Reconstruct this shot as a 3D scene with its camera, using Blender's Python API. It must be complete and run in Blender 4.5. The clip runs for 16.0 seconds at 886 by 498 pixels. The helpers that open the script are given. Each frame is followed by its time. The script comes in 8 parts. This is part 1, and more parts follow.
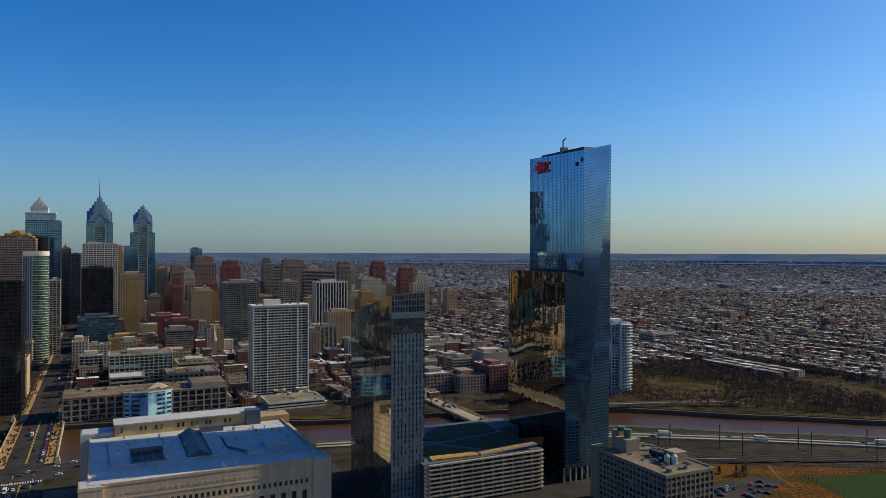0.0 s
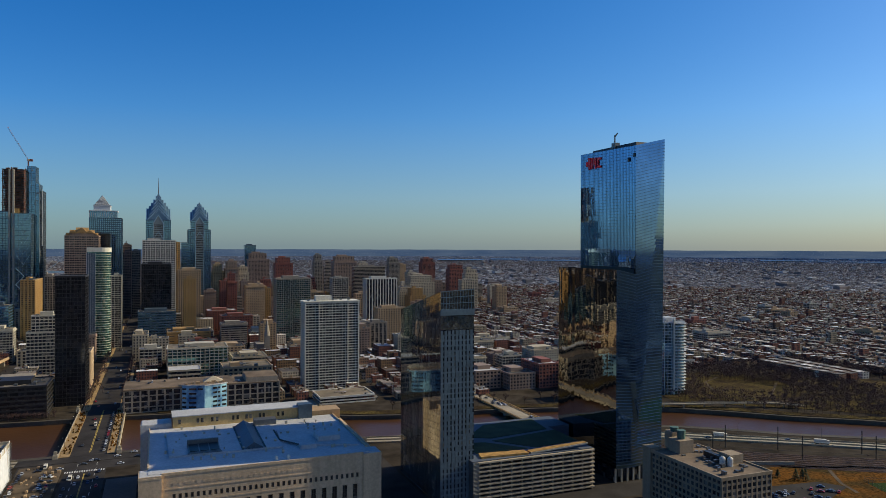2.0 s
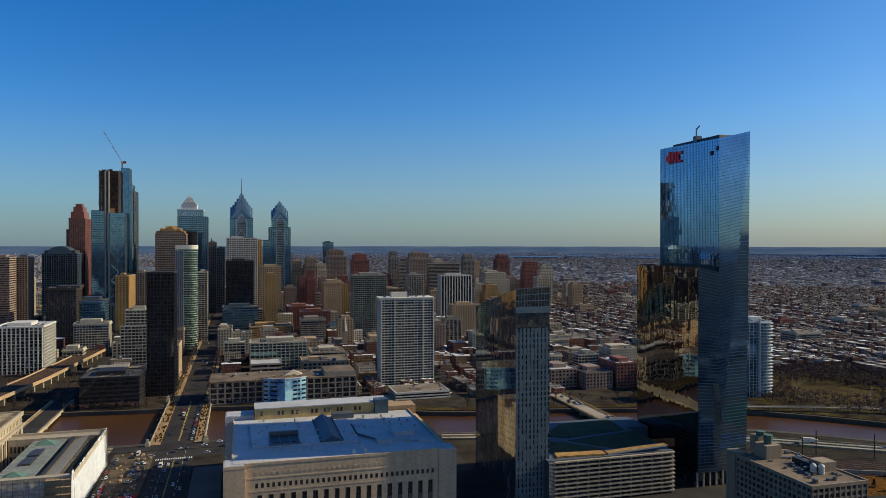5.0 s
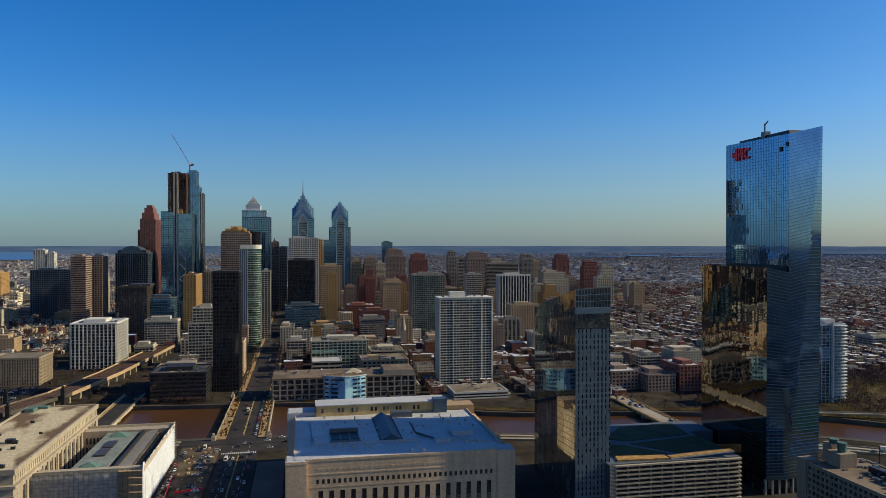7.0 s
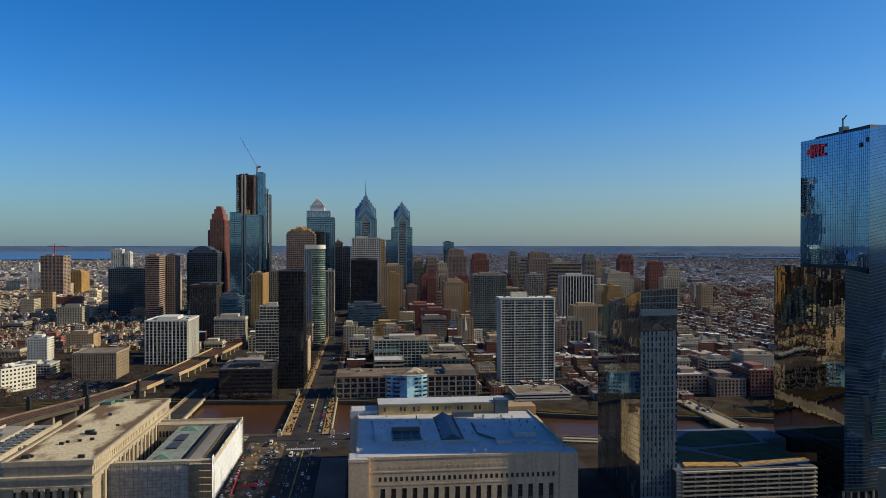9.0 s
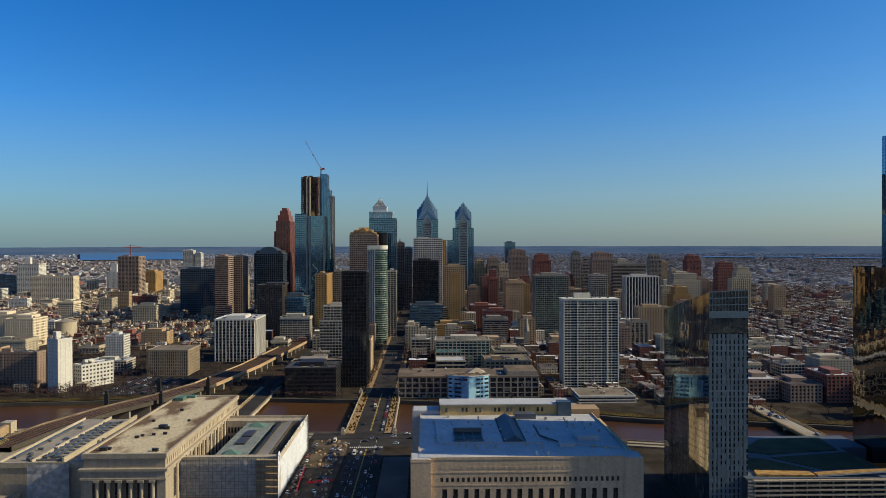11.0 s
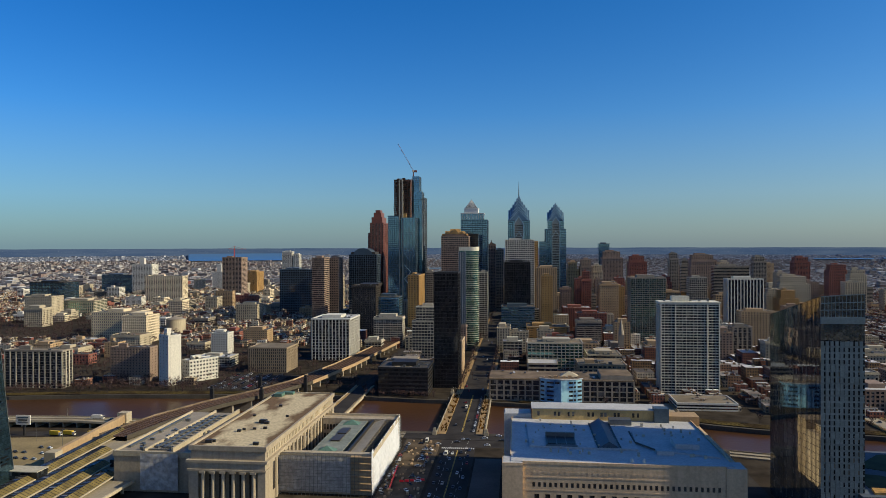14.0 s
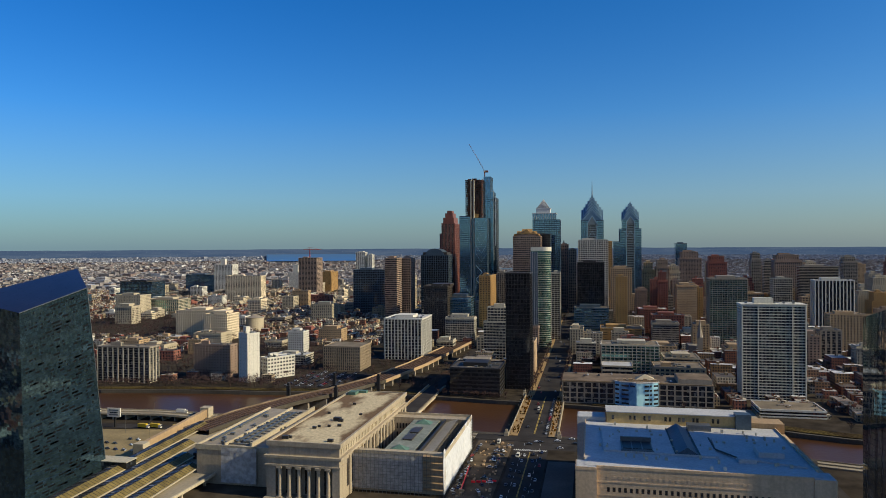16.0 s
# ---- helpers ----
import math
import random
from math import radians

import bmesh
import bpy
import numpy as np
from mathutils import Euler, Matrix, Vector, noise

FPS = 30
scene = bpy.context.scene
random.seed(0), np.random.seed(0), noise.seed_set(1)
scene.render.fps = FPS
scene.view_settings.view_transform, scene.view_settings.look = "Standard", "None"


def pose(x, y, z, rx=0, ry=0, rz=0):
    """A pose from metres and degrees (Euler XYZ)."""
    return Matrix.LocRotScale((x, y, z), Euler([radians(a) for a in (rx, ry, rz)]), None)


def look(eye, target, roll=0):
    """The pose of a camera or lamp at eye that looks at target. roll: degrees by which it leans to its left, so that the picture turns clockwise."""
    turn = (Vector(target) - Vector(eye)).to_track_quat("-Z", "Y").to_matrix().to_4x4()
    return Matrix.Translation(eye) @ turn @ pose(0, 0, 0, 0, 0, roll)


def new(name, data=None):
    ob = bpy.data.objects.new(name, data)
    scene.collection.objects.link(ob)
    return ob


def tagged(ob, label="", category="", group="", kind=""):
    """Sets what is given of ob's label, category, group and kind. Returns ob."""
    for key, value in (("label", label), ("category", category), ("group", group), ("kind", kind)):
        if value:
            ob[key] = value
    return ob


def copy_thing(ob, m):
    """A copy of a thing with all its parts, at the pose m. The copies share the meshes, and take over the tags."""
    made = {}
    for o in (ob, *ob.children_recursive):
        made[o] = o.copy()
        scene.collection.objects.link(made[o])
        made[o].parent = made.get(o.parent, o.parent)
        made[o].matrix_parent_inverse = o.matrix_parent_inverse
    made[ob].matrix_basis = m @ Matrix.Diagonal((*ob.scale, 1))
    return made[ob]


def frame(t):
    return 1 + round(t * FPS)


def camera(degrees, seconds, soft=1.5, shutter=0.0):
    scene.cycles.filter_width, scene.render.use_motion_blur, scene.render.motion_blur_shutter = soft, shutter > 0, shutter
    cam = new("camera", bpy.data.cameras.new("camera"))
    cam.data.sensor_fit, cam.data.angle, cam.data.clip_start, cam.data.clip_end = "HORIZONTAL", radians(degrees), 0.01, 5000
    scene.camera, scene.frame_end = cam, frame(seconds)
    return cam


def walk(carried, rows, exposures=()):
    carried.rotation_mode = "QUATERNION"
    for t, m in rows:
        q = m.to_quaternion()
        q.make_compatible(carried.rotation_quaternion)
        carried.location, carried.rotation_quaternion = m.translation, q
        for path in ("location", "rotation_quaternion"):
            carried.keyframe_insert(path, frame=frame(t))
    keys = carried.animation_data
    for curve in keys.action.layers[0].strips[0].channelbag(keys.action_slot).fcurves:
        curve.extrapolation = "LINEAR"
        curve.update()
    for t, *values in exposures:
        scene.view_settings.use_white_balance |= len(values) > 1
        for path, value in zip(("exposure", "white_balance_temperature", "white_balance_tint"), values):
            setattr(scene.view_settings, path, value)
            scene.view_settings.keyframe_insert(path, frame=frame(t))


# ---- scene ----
cam = camera(63.98, 16.0, soft=0.6)
PATH = [
    (0.0, pose(-0.08, -2.30, 149.53, 90.140, -0.124, -25.878)),
    (0.5, pose(-0.07, -2.22, 149.58, 90.040, -0.129, -24.796)),
    (1.0, pose(-0.05, -2.13, 149.62, 89.979, -0.178, -23.805)),
    (1.5, pose(-0.03, -2.03, 149.66, 89.924, -0.159, -22.824)),
    (2.0, pose(-0.02, -1.93, 149.70, 89.861, -0.167, -21.903)),
    (2.5, pose(-0.01, -1.83, 149.74, 89.825, -0.137, -21.036)),
    (3.0, pose(0.00, -1.71, 149.78, 89.745, -0.152, -20.088)),
    (3.5, pose(0.02, -1.59, 149.81, 89.717, -0.156, -19.135)),
    (4.0, pose(0.02, -1.47, 149.84, 89.668, -0.112, -18.132)),
    (6.5, pose(0.05, -0.74, 149.99, 89.558, -0.042, -12.352)),
    (7.0, pose(0.05, -0.58, 150.01, 89.554, -0.015, -11.201)),
    (7.5, pose(0.05, -0.41, 150.04, 89.555, -0.016, -10.003)),
    (8.0, pose(0.05, -0.24, 150.06, 89.545, -0.051, -8.786)),
    (8.5, pose(0.05, -0.05, 150.08, 89.545, -0.046, -7.549)),
    (9.0, pose(0.04, 0.13, 150.10, 89.551, -0.030, -6.249)),
    (11.5, pose(0.00, 1.16, 150.17, 89.609, 0.080, -0.084)),
    (12.0, pose(-0.01, 1.39, 150.17, 89.652, 0.054, 1.150)),
    (12.5, pose(-0.02, 1.62, 150.18, 89.675, 0.098, 2.383)),
    (13.0, pose(-0.03, 1.85, 150.19, 89.686, 0.078, 3.623)),
    (13.5, pose(-0.05, 2.10, 150.19, 89.704, 0.159, 4.865)),
    (14.0, pose(-0.07, 2.35, 150.20, 89.712, 0.147, 6.069)),
    (14.5, pose(-0.09, 2.60, 150.20, 89.718, 0.193, 7.401)),
    (15.0, pose(-0.10, 2.86, 150.20, 89.737, 0.209, 8.825)),
    (15.5, pose(-0.13, 3.13, 150.20, 89.754, 0.229, 10.244)),
    (16.0, pose(-0.15, 3.40, 150.20, 89.761, 0.284, 11.841)),
]
walk(cam, PATH)

# ---- world, sun, exposure ----
SUN_EL, SUN_AZ = 29.7, -5.6          # degrees above the horizon; degrees from +x (south) towards +y (east)
to_sun = Vector((math.cos(radians(SUN_EL)) * math.cos(radians(SUN_AZ)), math.cos(radians(SUN_EL)) * math.sin(radians(SUN_AZ)), math.sin(radians(SUN_EL))))
world = bpy.data.worlds.new("world")
scene.world = world
world.use_nodes = True
wn = world.node_tree.nodes
wl = world.node_tree.links
sky = wn.new("ShaderNodeTexSky")
sky.sky_type = "NISHITA"
sky.sun_disc = False
sky.sun_elevation = radians(SUN_EL)
sky.sun_rotation = radians(90 - SUN_AZ)
sky.altitude = 150
sky.air_density, sky.dust_density, sky.ozone_density = 1.0, 0.8, 2.5
tone = wn.new("ShaderNodeHueSaturation")
tone.inputs["Saturation"].default_value = 1.45
wl.new(sky.outputs[0], tone.inputs["Color"])
cool = wn.new("ShaderNodeMixRGB")
cool.blend_type = "MULTIPLY"
cool.inputs[0].default_value = 1.0
# deeper blue away from the sun, paler towards it
geo = wn.new("ShaderNodeTexCoord")
sep = wn.new("ShaderNodeSeparateXYZ")
wl.new(geo.outputs["Generated"], sep.inputs[0])
side = wn.new("ShaderNodeMapRange")
side.inputs["From Min"].default_value, side.inputs["From Max"].default_value = -0.7, 0.7
wl.new(sep.outputs["X"], side.inputs["Value"])
hue = wn.new("ShaderNodeMixRGB")
hue.inputs[1].default_value, hue.inputs[2].default_value = (0.55, 0.93, 1.32, 1), (0.86, 1.0, 1.19, 1)
wl.new(side.outputs[0], hue.inputs[0])
wl.new(hue.outputs[0], cool.inputs[2])
wl.new(tone.outputs[0], cool.inputs[1])
# thin pale haze all round the horizon
low = wn.new("ShaderNodeMapRange")
low.inputs["From Min"].default_value, low.inputs["From Max"].default_value = 0.0, 0.18
low.inputs["To Min"].default_value, low.inputs["To Max"].default_value = 0.56, 0.0
wl.new(sep.outputs["Z"], low.inputs["Value"])
haze = wn.new("ShaderNodeMixRGB")
tint = wn.new("ShaderNodeMixRGB")      # cool in the east; unseen western horizon warmed as fill light
tint.inputs[1].default_value, tint.inputs[2].default_value = (3.7, 3.2, 2.5, 1), (1.68, 2.42, 3.08, 1)
east = wn.new("ShaderNodeMapRange")
east.inputs["From Min"].default_value, east.inputs["From Max"].default_value = -0.5, 0.25
wl.new(sep.outputs["Y"], east.inputs["Value"])
wl.new(east.outputs[0], tint.inputs[0])
wl.new(tint.outputs[0], haze.inputs[2])
wl.new(low.outputs[0], haze.inputs[0])
wl.new(cool.outputs[0], haze.inputs[1])
# warm wash added over the unseen western sky to fill west-facing walls
west = wn.new("ShaderNodeMapRange")
west.inputs["From Min"].default_value, west.inputs["From Max"].default_value = 0.0, -1.0
west.inputs["To Min"].default_value, west.inputs["To Max"].default_value = 0.0, 0.19
wl.new(sep.outputs["Y"], west.inputs["Value"])
west_fill = wn.new("ShaderNodeMixRGB")
west_fill.inputs[2].default_value = (3.9, 3.2, 2.3, 1)
wl.new(west.outputs[0], west_fill.inputs[0])
wl.new(haze.outputs[0], west_fill.inputs[1])
wl.new(west_fill.outputs[0], wn["Background"].inputs[0])
wn["Background"].inputs[1].default_value = 0.102
sun = new("sun", bpy.data.lights.new("sun", "SUN"))
sun.data.energy, sun.data.angle, sun.data.color = 5.0, radians(0.55), (1.0, 0.895, 0.64)
sun.matrix_world = look((0, 0, 900), Vector((0, 0, 900)) - to_sun)
scene.view_settings.exposure = 0.0


# ---- materials ----
def base_mat(name, rough=0.7, metal=0.0):
    m = bpy.data.materials.new(name)
    m.use_nodes = True
    nt = m.node_tree
    p = nt.nodes["Principled BSDF"]
    p.inputs["Roughness"].default_value = rough
    p.inputs["Metallic"].default_value = metal
    return m, nt, p


def ramp_of(nt, c0, c1, a=0.3, b=0.7):
    r = nt.nodes.new("ShaderNodeValToRGB")
    r.color_ramp.elements[0].position, r.color_ramp.elements[1].position = a, b
    r.color_ramp.elements[0].color, r.color_ramp.elements[1].color = (*c0, 1), (*c1, 1)
    return r


def noise_of(nt, scale, detail=3.0, stretch=(1, 1, 1)):
    co = nt.nodes.new("ShaderNodeTexCoord")
    mp = nt.nodes.new("ShaderNodeMapping")
    mp.inputs["Scale"].default_value = stretch
    n = nt.nodes.new("ShaderNodeTexNoise")
    n.inputs["Scale"].default_value, n.inputs["Detail"].default_value = scale, detail
    nt.links.new(co.outputs["Object"], mp.inputs[0])
    nt.links.new(mp.outputs[0], n.inputs["Vector"])
    return n


def mix_of(nt, a, b, fac, kind="MIX"):
    m = nt.nodes.new("ShaderNodeMixRGB")
    m.blend_type = kind
    for sock, v in ((m.inputs[0], fac), (m.inputs[1], a), (m.inputs[2], b)):
        if hasattr(v, "is_output"):
            nt.links.new(v, sock)
        elif isinstance(v, tuple):
            sock.default_value = (*v, 1)
        else:
            sock.default_value = v
    return m.outputs[0]


def surface(name, color, rough=0.75, metal=0.0, vary=0.18, big=0.03, fine=0.7, bump=0.15, streak=0.0, island=0.0, spec=0.3):
    """A weathered surface: large blotches, fine grain, optional streaks down the wall and a tint for each island."""
    m, nt, p = base_mat(name, rough, metal)
    p.inputs["Specular IOR Level"].default_value = spec
    dark, light = tuple(c * (1 - vary) for c in color), tuple(min(1, c * (1 + vary)) for c in color)
    n1, n2 = noise_of(nt, big, 4), noise_of(nt, fine, 4)
    r = ramp_of(nt, dark, light)
    nt.links.new(n1.outputs[0], r.inputs[0])
    g = ramp_of(nt, (0.8, 0.8, 0.8), (1.12, 1.12, 1.12), 0.35, 0.65)
    nt.links.new(n2.outputs[0], g.inputs[0])
    out = mix_of(nt, r.outputs[0], g.outputs[0], 0.6, "MULTIPLY")
    if streak:
        n3 = noise_of(nt, 0.4, 3, (1, 1, 0.06))
        s = ramp_of(nt, (0.62, 0.6, 0.57), (1, 1, 1), 0.36, 0.6)
        nt.links.new(n3.outputs[0], s.inputs[0])
        out = mix_of(nt, out, s.outputs[0], streak, "MULTIPLY")
    if island:
        gi = nt.nodes.new("ShaderNodeNewGeometry")
        ri = ramp_of(nt, (1 - island,) * 3, (1 + island * 0.5,) * 3, 0, 1)
        nt.links.new(gi.outputs["Random Per Island"], ri.inputs[0])
        out = mix_of(nt, out, ri.outputs[0], 1.0, "MULTIPLY")
    nt.links.new(out, p.inputs["Base Color"])
    if bump:
        b = nt.nodes.new("ShaderNodeBump")
        b.inputs["Strength"].default_value, b.inputs["Distance"].default_value = bump, 0.1
        nt.links.new(n2.outputs[0], b.inputs["Height"])
        nt.links.new(b.outputs[0], p.inputs["Normal"])
    return m


def pane_noise(nt, size=(2.1, 2.1, 3.5)):
    """A random value for each window-sized cell."""
    co = nt.nodes.new("ShaderNodeTexCoord")
    mp = nt.nodes.new("ShaderNodeMapping")
    mp.inputs["Location"].default_value = (0.37, 0.41, 0.13)
    mp.inputs["Scale"].default_value = tuple(1 / q for q in size)
    fl = nt.nodes.new("ShaderNodeVectorMath")
    fl.operation = "FLOOR"
    wn_ = nt.nodes.new("ShaderNodeTexWhiteNoise")
    nt.links.new(co.outputs["Object"], mp.inputs[0])
    nt.links.new(mp.outputs[0], fl.inputs[0])
    nt.links.new(fl.outputs[0], wn_.inputs["Vector"])
    return wn_


def glazing(name, color, metal=0.75, rough=0.06, vary=0.35, tint2=None, cells=True, blind=(0.20, 0.18, 0.15), calm=False):
    """Coated window glass: mirrors the sky and the town, each pane a little different, some with pale blinds behind."""
    m, nt, p = base_mat(name, rough, metal)
    gi = nt.nodes.new("ShaderNodeNewGeometry")
    c2 = tint2 or tuple(c * (1 - vary) for c in color)
    r = ramp_of(nt, c2, color, 0.1, 0.9)
    nt.links.new(gi.outputs["Random Per Island"], r.inputs[0])
    n = noise_of(nt, 0.05, 2)
    g = ramp_of(nt, (0.8, 0.8, 0.8), (1.1, 1.1, 1.1))
    nt.links.new(n.outputs[0], g.inputs[0])
    out = mix_of(nt, r.outputs[0], g.outputs[0], 1.0, "MULTIPLY")
    if cells:
        w = pane_noise(nt)
        k = ramp_of(nt, *(((0.8,) * 3, (1.12,) * 3) if calm else ((0.45,) * 3, (1.35,) * 3)), 0.0, 1.0)
        nt.links.new(w.outputs["Value"], k.inputs[0])
        out = mix_of(nt, out, k.outputs[0], 1.0, "MULTIPLY")
        w2 = pane_noise(nt, (2.1, 2.1, 3.4))
        lit = ramp_of(nt, (0, 0, 0), (1, 1, 1), *((0.95, 0.99) if calm else (0.86, 0.9)))
        nt.links.new(w2.outputs["Value"], lit.inputs[0])
        out = mix_of(nt, out, blind, lit.outputs[0])
        inv = nt.nodes.new("ShaderNodeMath")
        inv.operation, inv.inputs[0].default_value = "MULTIPLY_ADD", 0.0
        nt.links.new(lit.outputs[0], inv.inputs[0])
        inv.inputs[1].default_value, inv.inputs[2].default_value = -metal * 0.7, metal
        nt.links.new(inv.outputs[0], p.inputs["Metallic"])
    nt.links.new(out, p.inputs["Base Color"])
    return m


def window_mask(nt, wide=2.7, tall=3.1):
    """Rows of small far-off windows on axis-aligned walls."""
    co = nt.nodes.new("ShaderNodeTexCoord")
    sp = nt.nodes.new("ShaderNodeSeparateXYZ")
    nt.links.new(co.outputs["Object"], sp.inputs[0])
    ge = nt.nodes.new("ShaderNodeNewGeometry")
    sn = nt.nodes.new("ShaderNodeSeparateXYZ")
    nt.links.new(ge.outputs["Normal"], sn.inputs[0])

    def calc(op, a, b=0.0, c=0.0):
        m = nt.nodes.new("ShaderNodeMath")
        m.operation = op
        for sock, v in zip(m.inputs, (a, b, c)):
            if hasattr(v, "is_output"):
                nt.links.new(v, sock)
            else:
                sock.default_value = v
        return m.outputs[0]

    ax, ay = calc("ABSOLUTE", sn.outputs["X"]), calc("ABSOLUTE", sn.outputs["Y"])
    along = calc("ADD", calc("MULTIPLY", sp.outputs["X"], ay), calc("MULTIPLY", sp.outputs["Y"], ax))
    u = calc("ABSOLUTE", calc("SUBTRACT", calc("FRACT", calc("DIVIDE", along, wide)), 0.5))
    w = calc("ABSOLUTE", calc("SUBTRACT", calc("FRACT", calc("DIVIDE", sp.outputs["Z"], tall)), 0.5))
    return calc("MULTIPLY", calc("LESS_THAN", u, 0.24), calc("LESS_THAN", w, 0.27))


def palette(name, colors, rough=0.85, fine=0.25, windows=False):
    """Many small buildings in one mesh: each island takes one of several colours."""
    m, nt, p = base_mat(name, rough)
    p.inputs["Specular IOR Level"].default_value = 0.2
    gi = nt.nodes.new("ShaderNodeNewGeometry")
    r = nt.nodes.new("ShaderNodeValToRGB")
    r.color_ramp.interpolation = "CONSTANT"
    while len(r.color_ramp.elements) < len(colors):
        r.color_ramp.elements.new(0.5)
    for i, (e, c) in enumerate(zip(r.color_ramp.elements, colors)):
        e.position, e.color = i / len(colors), (*c, 1)
    nt.links.new(gi.outputs["Random Per Island"], r.inputs[0])
    n = noise_of(nt, fine, 4)
    g = ramp_of(nt, (0.6, 0.6, 0.6), (1.25, 1.25, 1.25), 0.3, 0.7)
    nt.links.new(n.outputs[0], g.inputs[0])
    out = mix_of(nt, r.outputs[0], g.outputs[0], 1.0, "MULTIPLY")
    if windows:
        out = mix_of(nt, out, (0.022, 0.026, 0.032), window_mask(nt))
    nt.links.new(out, p.inputs["Base Color"])
    return m


def turf_mix(name, c0, c1):
    """Patchy winter turf: broad patches, tufts and bare spots."""
    m, nt, p = base_mat(name, 0.97)
    p.inputs["Specular IOR Level"].default_value = 0.02
    n1, n2 = noise_of(nt, 0.045, 6), noise_of(nt, 0.5, 5)
    r1, r2 = ramp_of(nt, c0, c1, 0.38, 0.6), ramp_of(nt, (0.45, 0.45, 0.45), (1.35, 1.35, 1.35), 0.35, 0.62)
    nt.links.new(n1.outputs[0], r1.inputs[0])
    nt.links.new(n2.outputs[0], r2.inputs[0])
    nt.links.new(mix_of(nt, r1.outputs[0], r2.outputs[0], 1.0, "MULTIPLY"), p.inputs["Base Color"])
    return m


M = {
    "limestone": surface("limestone", (0.57, 0.41, 0.25), streak=0.3, vary=0.1),
    "tan": surface("tan_masonry", (0.42, 0.285, 0.155), streak=0.2),
    "cream": surface("cream_masonry", (0.45, 0.375, 0.255), streak=0.2),
    "gold": surface("gold_brick", (0.36, 0.21, 0.075), streak=0.15),
    "brown": surface("brown_brick", (0.28, 0.195, 0.14), streak=0.2),
    "red": surface("red_brick", (0.25, 0.09, 0.062), streak=0.2),
    "redgranite": surface("red_granite", (0.22, 0.08, 0.055), rough=0.4, streak=0.1),
    "grey": surface("grey_concrete", (0.29, 0.245, 0.185), streak=0.3),
    "white": surface("white_concrete", (0.46, 0.41, 0.31), streak=0.25, vary=0.08),
    "paint": surface("white_paint", (0.6, 0.56, 0.47), streak=0.1, vary=0.05),
    "pale": surface("pale_grey_stone", (0.50, 0.51, 0.50), vary=0.06),
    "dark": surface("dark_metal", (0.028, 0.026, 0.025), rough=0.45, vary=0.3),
    "bronze": surface("bronze_metal", (0.055, 0.045, 0.036), rough=0.4, vary=0.3),
    "steel": surface("grey_metal", (0.17, 0.175, 0.17), rough=0.4, metal=0.6),
    "bluemetal": surface("blue_grey_metal", (0.085, 0.12, 0.15), rough=0.45, metal=0.4),
    "roof": surface("gravel_roof", (0.19, 0.15, 0.1), rough=0.95, vary=0.35, big=0.06),
    "whiteroof": surface("white_membrane", (0.45, 0.44, 0.42), vary=0.1, big=0.08),
    "darkroof": surface("tar_roof", (0.075, 0.066, 0.057), vary=0.45, big=0.06),
    "asphalt": surface("asphalt", (0.042, 0.037, 0.033), rough=0.92, vary=0.35, big=0.05, spec=0.08),
    "stationstone": surface("pale_limestone", (0.40, 0.325, 0.225), streak=0.35, vary=0.1),
    "rustroof": surface("rusty_brown_roof", (0.16, 0.115, 0.075), rough=0.95, vary=0.45, big=0.06, fine=0.4),
    "bankstone": surface("dark_bank_stone", (0.085, 0.072, 0.054), streak=0.3, vary=0.25, spec=0.1),
    "copper": surface("dull_green_copper", (0.09, 0.16, 0.12), rough=0.6, vary=0.25),
    "flagstone": surface("dark_flagstone", (0.10, 0.09, 0.08), rough=0.9, vary=0.25, spec=0.1),
    "lightcream": surface("light_cream_concrete", (0.70, 0.57, 0.38), streak=0.2, vary=0.08),
    "concrete": surface("pale_concrete", (0.3, 0.25, 0.175), rough=0.9, vary=0.2),
    "glassdark": glazing("dark_glass", (0.105, 0.115, 0.13), metal=0.6, vary=0.7),
    "glassblue": glazing("blue_glass", (0.19, 0.39, 0.56), metal=0.88, blind=(0.22, 0.27, 0.30), calm=True),
    "glassgreen": glazing("green_glass", (0.20, 0.42, 0.38), metal=0.85, calm=True),
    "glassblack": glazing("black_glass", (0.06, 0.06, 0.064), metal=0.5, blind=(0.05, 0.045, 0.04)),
    "whitewall": surface("white_balcony_concrete", (0.64, 0.60, 0.48), streak=0.2, vary=0.06),
    "oldtan": surface("sooty_tan_brick", (0.31, 0.235, 0.15), streak=0.35, vary=0.15),
    "glasslow": glazing("bronze_mirror_glass", (0.27, 0.26, 0.235), metal=0.97, rough=0.02, vary=0.12, cells=False),
    "glassfmc": glazing("mirror_glass", (0.21, 0.37, 0.57), metal=0.97, rough=0.02, vary=0.07, cells=False),
    "glasswest": glazing("blue_grey_mirror_glass", (0.15, 0.31, 0.54), metal=0.95, rough=0.07, vary=0.1, cells=False),
    "glassevo": glazing("teal_glass", (0.36, 0.40, 0.38), metal=0.9, rough=0.03, vary=0.25, cells=False),
    "glasscira": glazing("slate_glass", (0.11, 0.195, 0.24), metal=0.85, rough=0.05, vary=0.45, cells=False),
}


# ---- mesh helpers ----
def mesh_from(name, verts, faces, mats, slots=None):
    me = bpy.data.meshes.new(name)
    me.from_pydata(verts, [], faces)
    for m in mats:
        me.materials.append(m)
    if slots is not None:
        me.polygons.foreach_set("material_index", np.asarray(slots, dtype=np.int32))
    me.update()
    return me


QUADS = ((0, 3, 2, 1), (4, 5, 6, 7), (0, 1, 5, 4), (1, 2, 6, 5), (2, 3, 7, 6), (3, 0, 4, 7))


